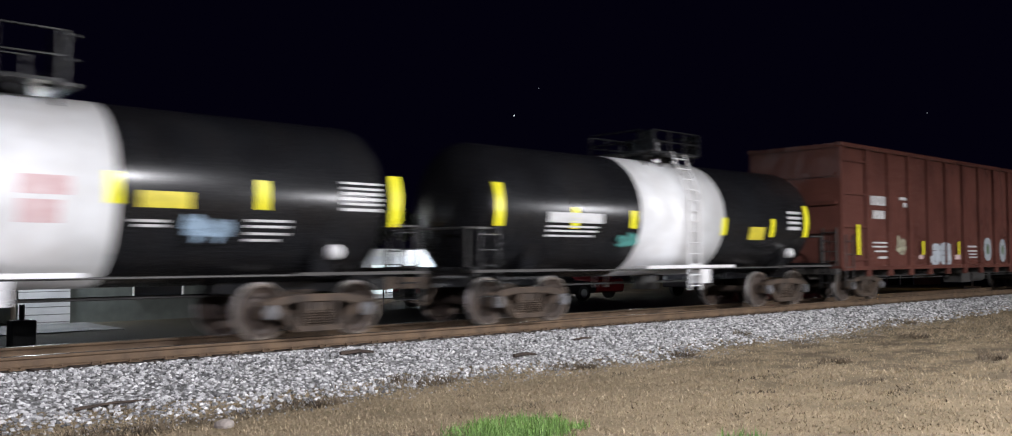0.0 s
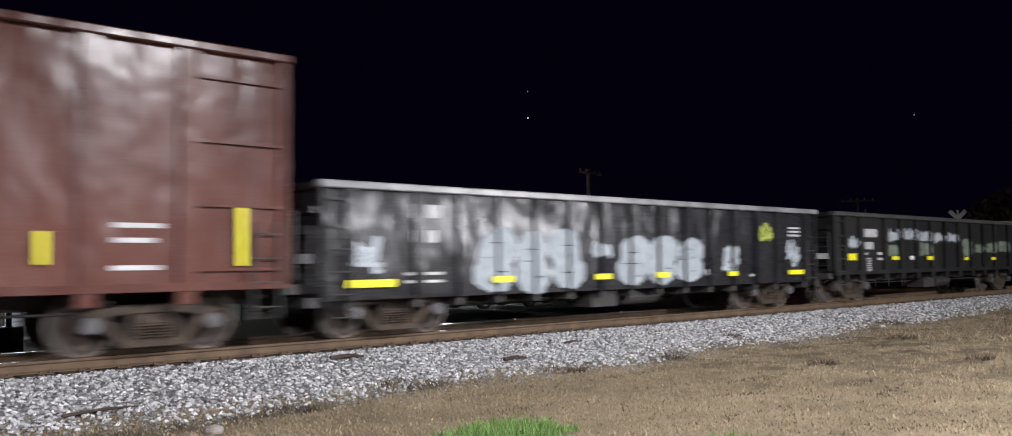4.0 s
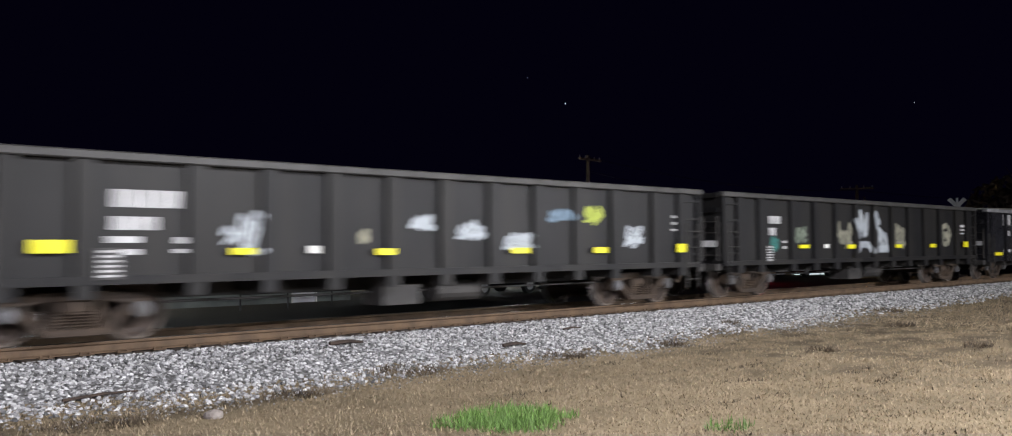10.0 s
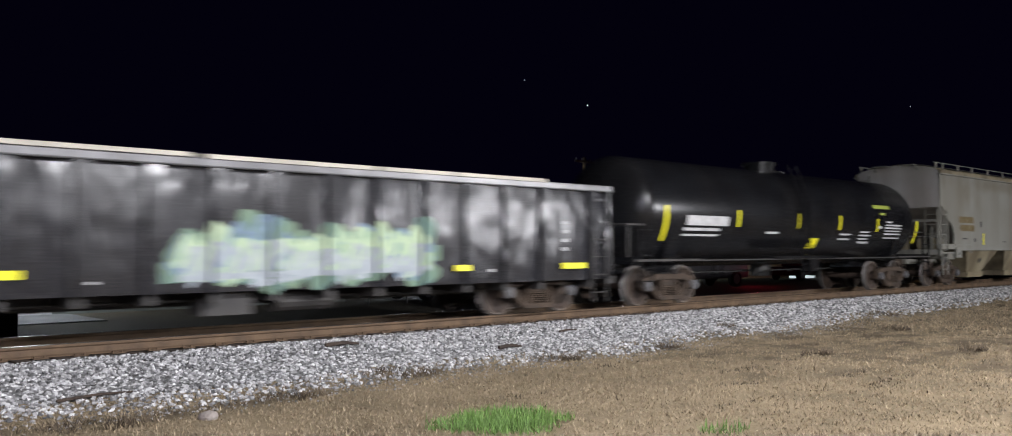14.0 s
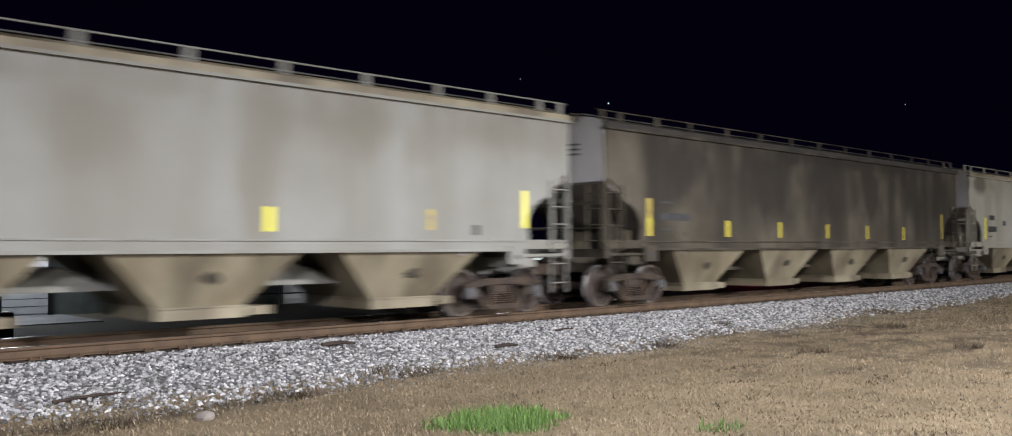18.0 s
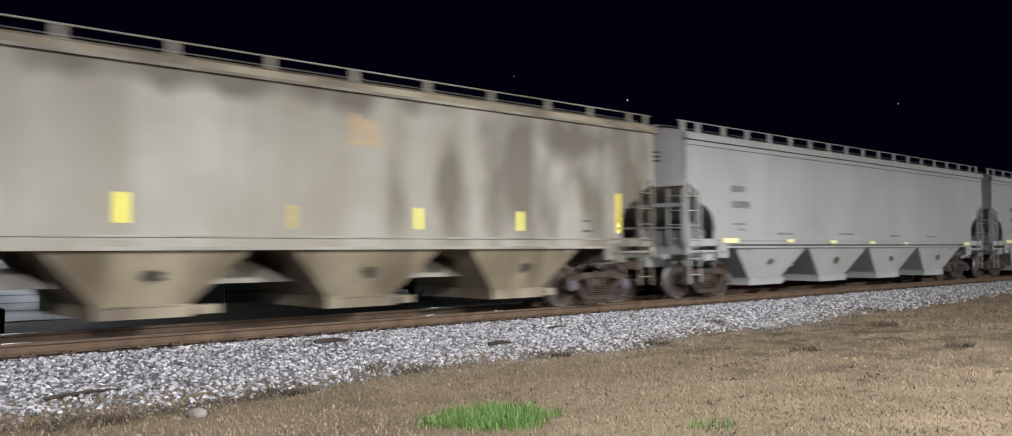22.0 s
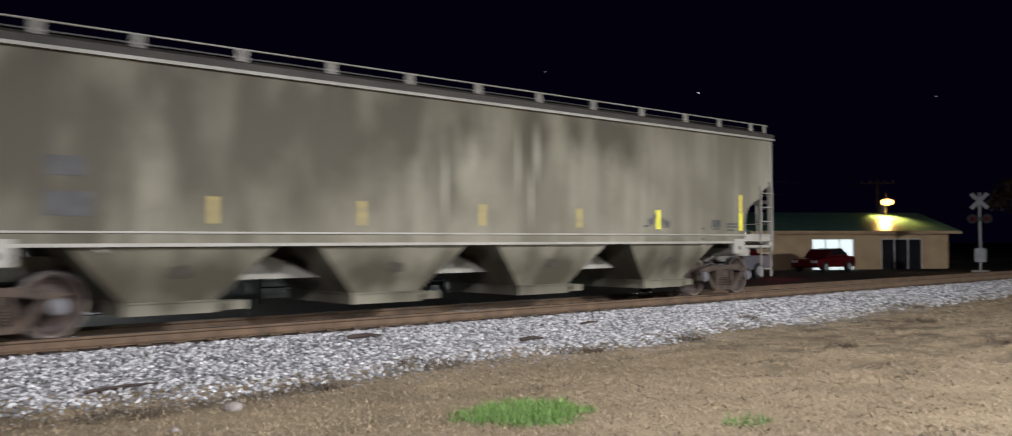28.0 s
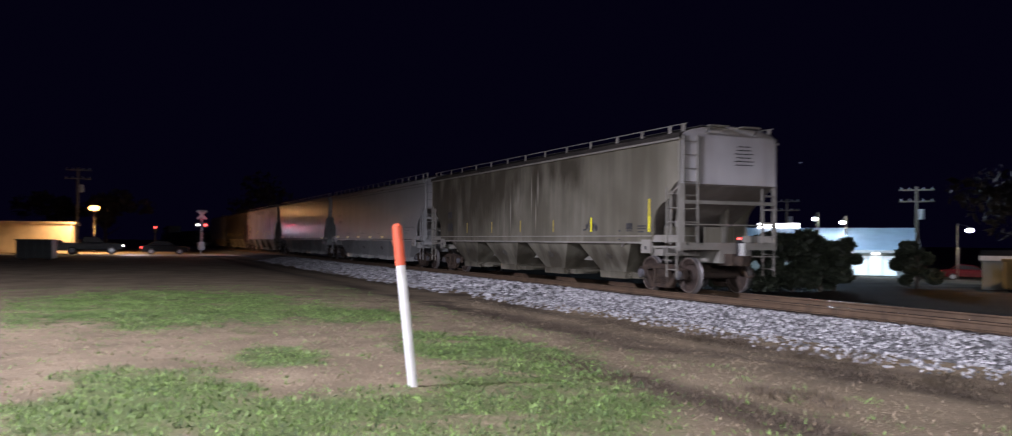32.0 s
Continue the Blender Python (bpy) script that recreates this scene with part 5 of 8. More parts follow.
tapes(h1, [(3.86, 1.47, 0.11, 0.42), (7.24, 1.54, 0.10, 0.39), (12.40, 1.60, 0.13, 0.39)], -1.503)
tapes(h1, [(15.60, 1.66, 0.11, 0.37)], -1.503, REFLECT_OLD)
bars(h1, "lettering", [(1.92, 1.67, 0.45, 0.04), (3.04, 1.58, 0.12, 0.13), (3.67, 2.13, 0.10, 0.21), (5.94, 1.57, 0.27, 0.04), (16.67, 1.57, 0.14, 0.19)], -1.503, LETTER_D, "dark stencilled lettering")
bars(h1, "lettering", [(1.66, 2.26, 1.35, 0.23), (1.74, 1.96, 1.35, 0.23)], -1.503, AMBER_DULL, "faded amber lettering")
tapes(h2, [(1.42, 2.02, 0.16, 0.43)], -1.503, REFLECT_OLD)
tapes(h2, [(1.42, 1.59, 0.16, 0.42), (4.57, 1.58, 0.16, 0.41), (7.08, 1.57, 0.12, 0.42), (9.70, 1.57, 0.10, 0.40), (12.20, 1.56, 0.10, 0.41), (14.77, 1.54, 0.10, 0.41)], -1.503, REFLECT_DULL)
tapes(h2, [(17.87, 1.60, 0.11, 0.84)], -1.503, REFLECT_OLD)
tapes(h1, [(17.95, 1.72, 0.12, 0.74)], -1.503)
bars(h2, "lettering", [(1.88, 2.35, 0.46, 0.05), (1.88, 1.96, 1.22, 0.17), (1.94, 1.72, 0.40, 0.05), (2.83, 1.60, 0.10, 0.09), (16.83, 1.61, 0.42, 0.18)], -1.503, LETTER_D, "dark stencilled lettering")
tapes(h3, [(1.52, 1.59, 0.12, 0.83), (4.87, 1.58, 0.10, 0.45), (7.26, 1.65, 0.14, 0.43), (12.50, 1.62, 0.10, 0.38), (15.04, 1.62, 0.10, 0.38)], -1.503)
tapes(h3, [(9.96, 1.60, 0.11, 0.37)], -1.503, REFLECT_OLD)
tapes(h3, [(18.03, 1.60, 0.16, 0.87)], -1.503, REFLECT_DULL)
bars(h3, "lettering", [(1.98, 2.33, 0.60, 0.19), (1.90, 1.87, 0.89, 0.22), (1.94, 1.67, 0.33, 0.05), (3.47, 2.14, 0.29, 0.18), (16.94, 1.83, 0.23, 0.04), (16.94, 1.61, 0.23, 0.05)], -1.503, LETTER_D, "dark stencilled lettering")
tapes(h4, [(1.52, 1.39, 0.71, 0.12), (4.66, 1.40, 0.37, 0.09), (7.12, 1.38, 0.40, 0.09), (9.70, 1.37, 0.33, 0.08), (12.26, 1.35, 0.21, 0.08), (17.38, 1.32, 0.56, 0.12)], -1.536, REFLECT_P)
bars(h4, "lettering", [(1.97, 2.70, 0.64, 0.17), (1.99, 2.29, 0.84, 0.18), (2.03, 1.85, 0.57, 0.05), (2.26, 1.71, 0.29, 0.05), (4.17, 1.62, 0.86, 0.05), (7.73, 1.64, 0.95, 0.05), (11.22, 1.60, 0.78, 0.06), (14.04, 1.60, 0.97, 0.05)], -1.503, LETTER_F, "faint grey stencilled lettering")
tapes(h5, [(4.30, 1.38, 0.52, 0.13), (6.93, 1.39, 0.49, 0.12), (9.51, 1.39, 0.49, 0.11), (12.07, 1.39, 0.45, 0.11), (14.61, 1.39, 0.33, 0.09), (1.46, 1.40, 0.83, 0.14)], -1.536, REFLECT_P)
bars(h5, "lettering", [(3.87, 1.64, 1.06, 0.06), (7.62, 1.64, 1.05, 0.05), (11.03, 1.62, 0.73, 0.04), (14.06, 1.62, 0.99, 0.05), (16.15, 2.00, 0.16, 0.04), (16.15, 1.89, 1.54, 0.05), (16.15, 1.74, 0.77, 0.04), (16.15, 1.62, 0.52, 0.04), (2.02, 2.70, 0.62, 0.17), (2.04, 2.29, 0.80, 0.17), (2.04, 1.84, 0.60, 0.07), (4.21, 1.60, 0.98, 0.07)], -1.503, LETTER_F, "faint grey stencilled lettering")
bars(h5, "stencil", [(6.00, 1.65, 0.47, 0.04), (6.00, 1.74, 0.47, 0.04), (6.00, 1.83, 0.47, 0.04), (6.00, 1.92, 0.47, 0.04), (9.66, 1.64, 0.27, 0.04), (9.66, 1.72, 0.27, 0.04), (9.66, 1.81, 0.27, 0.04), (9.66, 1.90, 0.27, 0.04), (13.09, 1.67, 0.27, 0.03), (13.09, 1.75, 0.27, 0.03), (13.09, 1.82, 0.27, 0.03), (13.09, 1.90, 0.27, 0.03)], -1.503, STENCIL_F, "faint reddish-grey stencil")
bars(h4, "stencil", [(6.15, 1.75 + 0.085 * k, 0.50, 0.035) for k in range(4)], -1.503, STENCIL_F, "faint reddish-grey stencil")
tapes(h6, [(17.74, 2.01, 0.10, 0.43)], -1.503, REFLECT_DULL)
tapes(h6, [(17.74, 1.57, 0.10, 0.43)], -1.503)
tapes(h6, [(14.59, 1.59, 0.10, 0.42)], -1.503)
tapes(h6, [(6.91, 1.60, 0.10, 0.40), (9.51, 1.61, 0.10, 0.40), (12.08, 1.60, 0.10, 0.39), (4.35, 1.60, 0.10, 0.40)], -1.503, REFLECT_DIM)
bars(h6, "lettering", [(16.63, 1.64, 0.15, 0.18), (16.80, 1.64, 0.15, 0.18), (16.63, 1.59, 0.32, 0.03), (17.22, 1.71, 0.41, 0.04), (17.23, 1.64, 0.40, 0.04), (17.23, 1.56, 0.29, 0.04), (14.15, 1.63, 0.16, 0.04), (16.22, 1.59, 0.10, 0.04), (16.20, 1.35, 0.10, 0.04), (2.13, 2.22, 0.51, 0.27), (2.12, 1.68, 0.62, 0.33)], -1.503, LETTER_D, "dark stencilled lettering")
spray(h3, [(11.1, 2.95, 0.55, 0.72)], (lambda x: -1.502), SPRAY_R, 0.03, 43, 0.05, 3.0)
spray(h6, [(14.29, 1.61, 0.25, 0.28), (14.71, 1.62, 0.30, 0.28)], (lambda x: -1.502), SPRAY_K, 0.02, 41, 0.014, 3.0)
on_shell(t0, [(8.94, 2.09, 0.18, 0.45), (11.18, 2.07, 0.18, 0.46), (13.67, 1.85, 0.18, 0.89)], R0, Z0, REFLECT, "yellow retroreflective strip", "reflector")
on_shell(t0, [(12.69, 2.55, 0.75, 0.04), (12.69, 2.46, 0.75, 0.04), (12.69, 2.37, 0.75, 0.05), (12.69, 2.28, 0.75, 0.05), (12.69, 2.20, 0.75, 0.04), (12.69, 2.10, 0.75, 0.05), (9.29, 1.84, 0.50, 0.04), (9.37, 1.77, 0.43, 0.04), (11.04, 1.88, 0.72, 0.04), (11.04, 1.79, 0.72, 0.04), (11.04, 1.68, 0.72, 0.04), (11.05, 1.58, 0.54, 0.04)], R0, Z0, LETTER_W, "white stencilled lettering", "lettering")
on_shell(t0, [(9.39, 2.05, 0.74, 0.24)], R0, Z0, AMBER, "amber hazard panel", "hazard_panel")
on_shell(t0, [(7.83, 2.18, 0.64, 0.26), (7.84, 1.80, 0.51, 0.31)], R0, Z0, PINK, "faded red lettering", "lettering")
on_shell(t1, [(0.58, 1.93, 0.18, 0.84), (2.67, 1.91, 0.18, 0.44), (4.51, 1.95, 0.18, 0.39), (7.91, 1.85, 0.18, 0.43), (10.06, 1.83, 0.18, 0.47), (11.70, 1.85, 0.21, 0.85)], R1, Z1, REFLECT, "yellow retroreflective strip", "reflector")
on_shell(t1, [(1.98, 2.03, 1.63, 0.21), (1.98, 1.93, 1.49, 0.04), (1.98, 1.84, 1.48, 0.04), (1.98, 1.74, 1.38, 0.04), (10.88, 2.46, 0.61, 0.07), (10.87, 2.32, 0.62, 0.07), (10.87, 2.19, 0.61, 0.07), (10.87, 2.03, 0.61, 0.09)], R1, Z1, LETTER_W, "white stencilled lettering", "lettering")
on_shell(t1, [(9.12, 1.75, 0.68, 0.33)], R1, Z1, AMBER, "amber hazard panel", "hazard_panel")
spray(t0, [(10.03, 1.56, 0.75, 0.44)], (lambda x: -1.36), SPRAY_B, 0.03, 51, 0.034, 3.0)
spray(t1, [(4.13, 1.44, 0.60, 0.50)], (lambda x: -1.33), SPRAY_T, 0.03, 52, 0.034, 3.0)


# ---------------------------------------------------------------- ground and track
def smooth(a, b, x):
    u = min(1, max(0, (x - a) / (b - a)))
    return u * u * (3 - 2 * u)


def ground_z(x, y):
    near = -0.40 - 0.10 * smooth(5.0, 9.5, y)
    bed = near + 0.26 * smooth(9.9, 12.9, y)
    far = bed - 0.32 * smooth(15.9, 18.5, y)
    drop = -1.5 * smooth(30, 80, y) * smooth(20, -30, x)
    return far + drop + 0.035 * noise.noise((x * 0.35, y * 0.35, 0)) * smooth(13.5, 9, y)


def ballast_edge(x):
    return 10.55 + 0.35 * noise.noise((x * 0.25, 4.2, 0)) + 0.15 * noise.noise((x * 1.1, 1.2, 0)) + 0.03 * max(0, x - 12)


def green_at(x, y):
    """How green the lawn is, 0 to 1."""
    patch = 1 - ((x - 6.15) / 0.82) ** 2 - ((y - 6.75) / 0.72) ** 2 + 0.75 * noise.noise((x * 2.2, y * 2.2, 3.0)) + 0.5 * noise.noise((x * 7.0, y * 7.0, 8.0))
    small = 1 - ((x - 7.35) / 0.3) ** 2 - ((y - 4.95) / 0.25) ** 2
    n = noise.noise((x * 0.8, y * 0.8, 2.0)) + 0.9 * noise.noise((x * 2.3, y * 2.6, 5.0)) + 0.6 * noise.noise((x * 5.2, y * 5.2, 1.0))
    lush = [(-24.5, 1.2, 6.8, 3.9), (-20.3, 4.9, 2.3, 1.3), (-10.2, 0.2, 2.9, 1.5), (-13.4, 2.2, 1.3, 0.75), (-12.9, 5.3, 3.1, 1.25), (-9.0, 4.2, 2.2, 1.35), (-8.6, 1.9, 1.7, 1.7), (-9.0, -4.5, 6.0, 3.0), (-21.0, -8.0, 7.0, 3.0)]
    bare = [(-11.3, 2.15, 1.2, 0.62), (-10.4, 3.35, 0.5, 0.35), (-11.2, -0.9, 0.9, 0.5)]
    lawn = max(1 - ((x - a) / p) ** 2 - ((y - b) / q) ** 2 for a, b, p, q in lush) - max(0, *(1.3 - ((x - a) / p) ** 2 - ((y - b) / q) ** 2 for a, b, p, q in bare))
    sward = min(1.0, max(0.0, 1.1 * min(lawn, 0.7) + 0.26 + 0.8 * n)) * smooth(-4.5, -7.0, x) * smooth(-0.7, 0.1, lawn)
    return max(patch * 1.2, small * 0.4, sward)


def weed_tone_at(x, y):
    """Strips of dark dead weed and bare soil beside the ballast, and a darker lawn tone to the right."""
    n = noise.noise((x * 0.5, y * 0.9, 7.0)) + 0.5 * noise.noise((x * 1.7, y * 2.2, 9.0))
    strip = math.exp(-((y - 10.1 - 0.2 * n) / 0.5) ** 2) * smooth(8.5, 4.0, x) * (0.7 + 0.9 * n)
    rut = math.exp(-((y - 5.85 - 0.1 * n) / 0.42) ** 2) * smooth(-2.0, -6.0, x) * smooth(-14.0, -11.0, x) * (0.85 + 0.8 * n)
    mid = 10.1 + 0.18 * min(0, max(-10, x + 4))
    band = math.exp(-((y - mid) / 0.7) ** 2) * smooth(3.5, 0.5, x) * (0.75 + 1.0 * n)
    e = ballast_edge(x)
    soil = smooth(e - 0.75, e - 0.1, y) * (0.36 + 0.75 * n)
    # to the right: weed flecks, and lawn colour darkened to offset lamp light
    thin = 0.75 * smooth(7.0, 16.0, x) * (0.55 + 0.8 * noise.noise((x * 0.8, y * 1.9, 3.0)) + 0.6 * noise.noise((x * 2.2, y * 4.0, 6.0)))
    return max(strip, rut, band, soil, thin)


def edges(lo, hi, fine_lo, fine_hi, step, grow=1.35):
    out = list(np.arange(fine_lo, fine_hi + 1e-6, step))
    d = step
    while out[-1] < hi:
        d *= grow
        out.append(min(hi, out[-1] + d))
    d = step
    while out[0] > lo:
        d *= grow
        out.insert(0, max(lo, out[0] - d))
    return out


def ground_material():
    m, nt, bsdf = nodes_of("lawn_soil")
    add = nt.nodes.new
    geo = add("ShaderNodeNewGeometry")
    big = add("ShaderNodeTexNoise")
    big.inputs["Scale"].default_value, big.inputs["Detail"].default_value = 0.9, 9
    fine = add("ShaderNodeTexNoise")
    fine.inputs["Scale"].default_value, fine.inputs["Detail"].default_value = 22, 6
    for n in (big, fine):
        nt.links.new(geo.outputs["Position"], n.inputs["Vector"])
    ramp = add("ShaderNodeValToRGB")
    e = ramp.color_ramp.elements
    e[0].position, e[0].color = 0.32, (0.213, 0.166, 0.104, 1)
    e[1].position, e[1].color = 0.66, (0.332, 0.262, 0.167, 1)
    nt.links.new(big.outputs["Fac"], ramp.inputs["Fac"])
    mul = add("ShaderNodeMix")
    mul.data_type, mul.blend_type = "RGBA", "MULTIPLY"
    mul.inputs["Factor"].default_value = 0.8
    r = add("ShaderNodeMapRange")
    r.inputs["From Min"].default_value, r.inputs["From Max"].default_value, r.inputs["To Min"].default_value = 0.3, 0.7, 0.62
    nt.links.new(fine.outputs["Fac"], r.inputs["Value"])
    tint = add("ShaderNodeVertexColor")
    tint.layer_name = "cover"
    sep = add("ShaderNodeSeparateColor")
    nt.links.new(tint.outputs["Color"], sep.inputs[0])
    sod = add("ShaderNodeMix")
    sod.data_type = "RGBA"
    sod.inputs["B"].default_value = (0.115, 0.17, 0.05, 1)
    nt.links.new(sep.outputs[0], sod.inputs["Factor"])
    nt.links.new(ramp.outputs["Color"], sod.inputs["A"])
    weed = add("ShaderNodeMix")
    weed.data_type = "RGBA"
    weed.inputs["B"].default_value = (0.09, 0.068, 0.047, 1)
    nt.links.new(sep.outputs[1], weed.inputs["Factor"])
    nt.links.new(sod.outputs["Result"], weed.inputs["A"])
    yard = add("ShaderNodeMix")
    yard.data_type = "RGBA"
    yard.inputs["B"].default_value = (0.028, 0.027, 0.022, 1)
    nt.links.new(sep.outputs[2], yard.inputs["Factor"])
    nt.links.new(weed.outputs["Result"], yard.inputs["A"])
    nt.links.new(yard.outputs["Result"], mul.inputs["A"])
    nt.links.new(r.outputs[0], mul.inputs["B"])
    nt.links.new(mul.outputs["Result"], bsdf.inputs["Base Color"])
    bsdf.inputs["Roughness"].default_value = 0.95
    bsdf.inputs["Specular IOR Level"].default_value = 0.15
    b = add("ShaderNodeBump")
    b.inputs["Strength"].default_value, b.inputs["Distance"].default_value = 0.8, 0.04
    nt.links.new(fine.outputs["Fac"], b.inputs["Height"])
    nt.links.new(b.outputs[0], bsdf.inputs["Normal"])
    return m


def make_ground():
    xs = edges(-900, 900, -28, 40, 0.22)
    ys = edges(-300, 900, -8, 18, 0.22)
    v = [(x, y, ground_z(x, y)) for y in ys for x in xs]
    n = len(xs)
    f = [(j * n + i, j * n + i + 1, (j + 1) * n + i + 1, (j + 1) * n + i) for j in range(len(ys) - 1) for i in range(n - 1)]
    me = bpy.data.meshes.new("ground")
    me.from_pydata(v, [], f)
    me.materials.append(ground_material())
    col = me.color_attributes.new("cover", "FLOAT_COLOR", "POINT")
    for i, (x, y, z) in enumerate(v):
        col.data[i].color = (min(1, max(0, 0.85 * green_at(x, y))), min(1, max(0, weed_tone_at(x, y))), 0.9 * smooth(16.6, 17.4, y) * smooth(32.0, 29.0, y), 1)
    ob = new("ground", me)
    for p in me.polygons:
        p.use_smooth = True
    return tagged(ob, "dry winter lawn and soil beside the railway", "ground", kind="structure")


make_ground()


def ballast_z(x, y):
    side = abs(y - TRACK_Y)
    return -0.20 - 0.30 * smooth(1.55, 3.9, side)


def make_ballast():
    xs = edges(-700, 600, -30, 50, 0.8)
    ys = np.linspace(10.0, 18.6, 22)
    v = []
    for y in ys:
        for x in xs:
            yy = y if y > 12 else 12 - (12 - y) * (11.6 - ballast_edge(x)) / 2.0
            z = max(ballast_z(x, yy), ground_z(x, yy) + 0.012)
            if y == ys[0] or y == ys[-1]:
                z = ground_z(x, yy) - 0.03
            v.append((x, yy, z))
    n = len(xs)
    f = [(j * n + i, j * n + i + 1, (j + 1) * n + i + 1, (j + 1) * n + i) for j in range(len(ys) - 1) for i in range(n - 1)]
    me = bpy.data.meshes.new("ballast_bed")
    me.from_pydata(v, [], f)
    me.materials.append(BED)
    return tagged(new("ballast_bed", me), "grey crushed-stone ballast bed under the track", "ballast", kind="structure")


make_ballast()


def scatter_mesh(name, places, sizes, seed, material, label, category):
    """Many rough stones in one mesh: each a skewed octahedron with its top cut."""
    rng = np.random.default_rng(seed)
    base = np.array([(1, 0, 0), (0, 1, 0), (-1, 0, 0), (0, -1, 0), (0.35, 0.3, 0.8), (-0.4, -0.2, 0.75), (0, 0, -0.8)])
    tri = np.array([(0, 1, 4), (1, 2, 4), (2, 5, 4), (2, 3, 5), (3, 0, 5), (0, 4, 5), (1, 0, 6), (2, 1, 6), (3, 2, 6), (0, 3, 6)])
    n = len(places)
    jit = base[None] * (1 + rng.uniform(-0.35, 0.35, (n, 7, 3)))
    a = rng.uniform(0, 2 * np.pi, n)
    tilt = rng.uniform(-0.7, 0.7, n)
    c, s = np.cos(a), np.sin(a)
    ct, st = np.cos(tilt), np.sin(tilt)
    q = jit * sizes[:, None, None] * np.array([1, 0.8, 0.75])
    x, y, z = q[..., 0], q[..., 1] * ct[:, None] - q[..., 2] * st[:, None], q[..., 1] * st[:, None] + q[..., 2] * ct[:, None]
    v = np.stack([x * c[:, None] - y * s[:, None], x * s[:, None] + y * c[:, None], z], -1) + places[:, None]
    f = (tri[None] + 7 * np.arange(n)[:, None, None]).reshape(-1, 3)
    me = bpy.data.meshes.new(name)
    me.from_pydata(v.reshape(-1, 3).tolist(), [], f.tolist())
    me.materials.append(material)
    return tagged(new(name, me), label, category, kind="stuff")


def make_stones():
    rng = np.random.default_rng(3)
    pts, size = [], []
    for x0, x1, density, r in ((-75, -24, 55, 0.075), (-24, 0, 190, 0.042), (0, 22, 420, 0.036), (22, 48, 190, 0.046)):
        count = int((x1 - x0) * 3.2 * density)
        xs, ys = rng.uniform(x0, x1, count), rng.uniform(9.9, 13.25, count)
        for x, y in zip(xs, ys):
            e = ballast_edge(x)
            if y < e - 0.3 and rng.random() > 0.10 * max(0, 1.2 - (e - y)):
                continue
            if y < e + 0.7 and rng.random() > 0.12 + 0.9 * (y - e + 0.3):
                continue
            pts.append((x, y, max(ballast_z(x, y), ground_z(x, y)) + 0.008))
            size.append(r * rng.uniform(0.55, 1.35))
    return scatter_mesh("ballast_stones", np.array(pts), np.array(size), 5, STONE, "loose pale grey crushed ballast stones", "ballast")


make_stones()


def make_blades(name, count, region, keep, height, width, seed, material, label, lie=0.4):
    rng = np.random.default_rng(seed)
    x0, x1, y0, y1 = region
    xs, ys = rng.uniform(x0, x1, count), rng.uniform(y0, y1, count)
    mask = np.array([keep(x, y, r) for x, y, r in zip(xs, ys, rng.random(count))], bool)
    xs, ys = xs[mask], ys[mask]
    n = len(xs)
    zs = np.array([ground_z(x, y) for x, y in zip(xs, ys)]) - 0.004
    a, lean = rng.uniform(0, 2 * np.pi, n), rng.uniform(lie, lie + 0.8, n)
    h, w = height * rng.uniform(0.5, 1.4, n), width * rng.uniform(0.6, 1.4, n)
    b = a + rng.uniform(0.8, 2.3, n)
    p = np.stack([xs, ys, zs], -1)
    side = np.stack([np.cos(a) * w, np.sin(a) * w, np.zeros(n)], -1)
    tip = np.stack([np.cos(b) * np.sin(lean) * h, np.sin(b) * np.sin(lean) * h, np.cos(lean) * h], -1)
    v = np.stack([p - side, p + side, p + tip], 1).reshape(-1, 3)
    me = bpy.data.meshes.new(name)
    me.from_pydata(v.tolist(), [], np.arange(3 * n).reshape(-1, 3).tolist())
    me.materials.append(material)
    return tagged(new(name, me), label, "grass", kind="stuff")


make_blades("dry_grass", 300000, (-2, 20, 2.6, 11.2), lambda x, y, r: y < ballast_edge(x) + 0.3 and r < 0.62 + 0.75 * noise.noise((x * 4.5, y * 4.5, 3.0)) + 0.35 * noise.noise((x * 0.9, y * 0.9, 8.0)) - 0.9 * max(0, weed_tone_at(x, y)) and green_at(x, y) < 0.5, 0.042, 0.006, 11, DRY, "short dry straw-coloured winter grass")
make_blades("dry_grass", 60000, (20, 48, 2.6, 11.5), lambda x, y, r: y < ballast_edge(x) + 0.2, 0.05, 0.012, 12, DRY, "short dry straw-coloured winter grass")
make_blades("dry_grass", 70000, (-26, -2, -8, 11.2), lambda x, y, r: y < ballast_edge(x) + 0.2 and r < 0.7 + 0.8 * noise.noise((x * 3.0, y * 3.0, 3.0)) - 0.8 * max(0, weed_tone_at(x, y)) and green_at(x, y) < 0.4, 0.045, 0.009, 13, DRY, "short dry straw-coloured winter grass")
make_blades("green_grass", 26000, (5.0, 8.2, 4.4, 7.8), lambda x, y, r: r < green_at(x, y), 0.10, 0.006, 14, GREEN_PATCH, "patch of green grass in the dry lawn", 0.1)
make_blades("green_grass", 200000, (-34, -4, -9, 8), lambda x, y, r: r < 0.95 * green_at(x, y) + 0.8 * noise.noise((x * 2.5, y * 2.5, 6.0)) + 0.5 * noise.noise((x * 7.0, y * 7.0, 2.0)), 0.060, 0.009, 15, GREEN, "green winter lawn with bare patches")


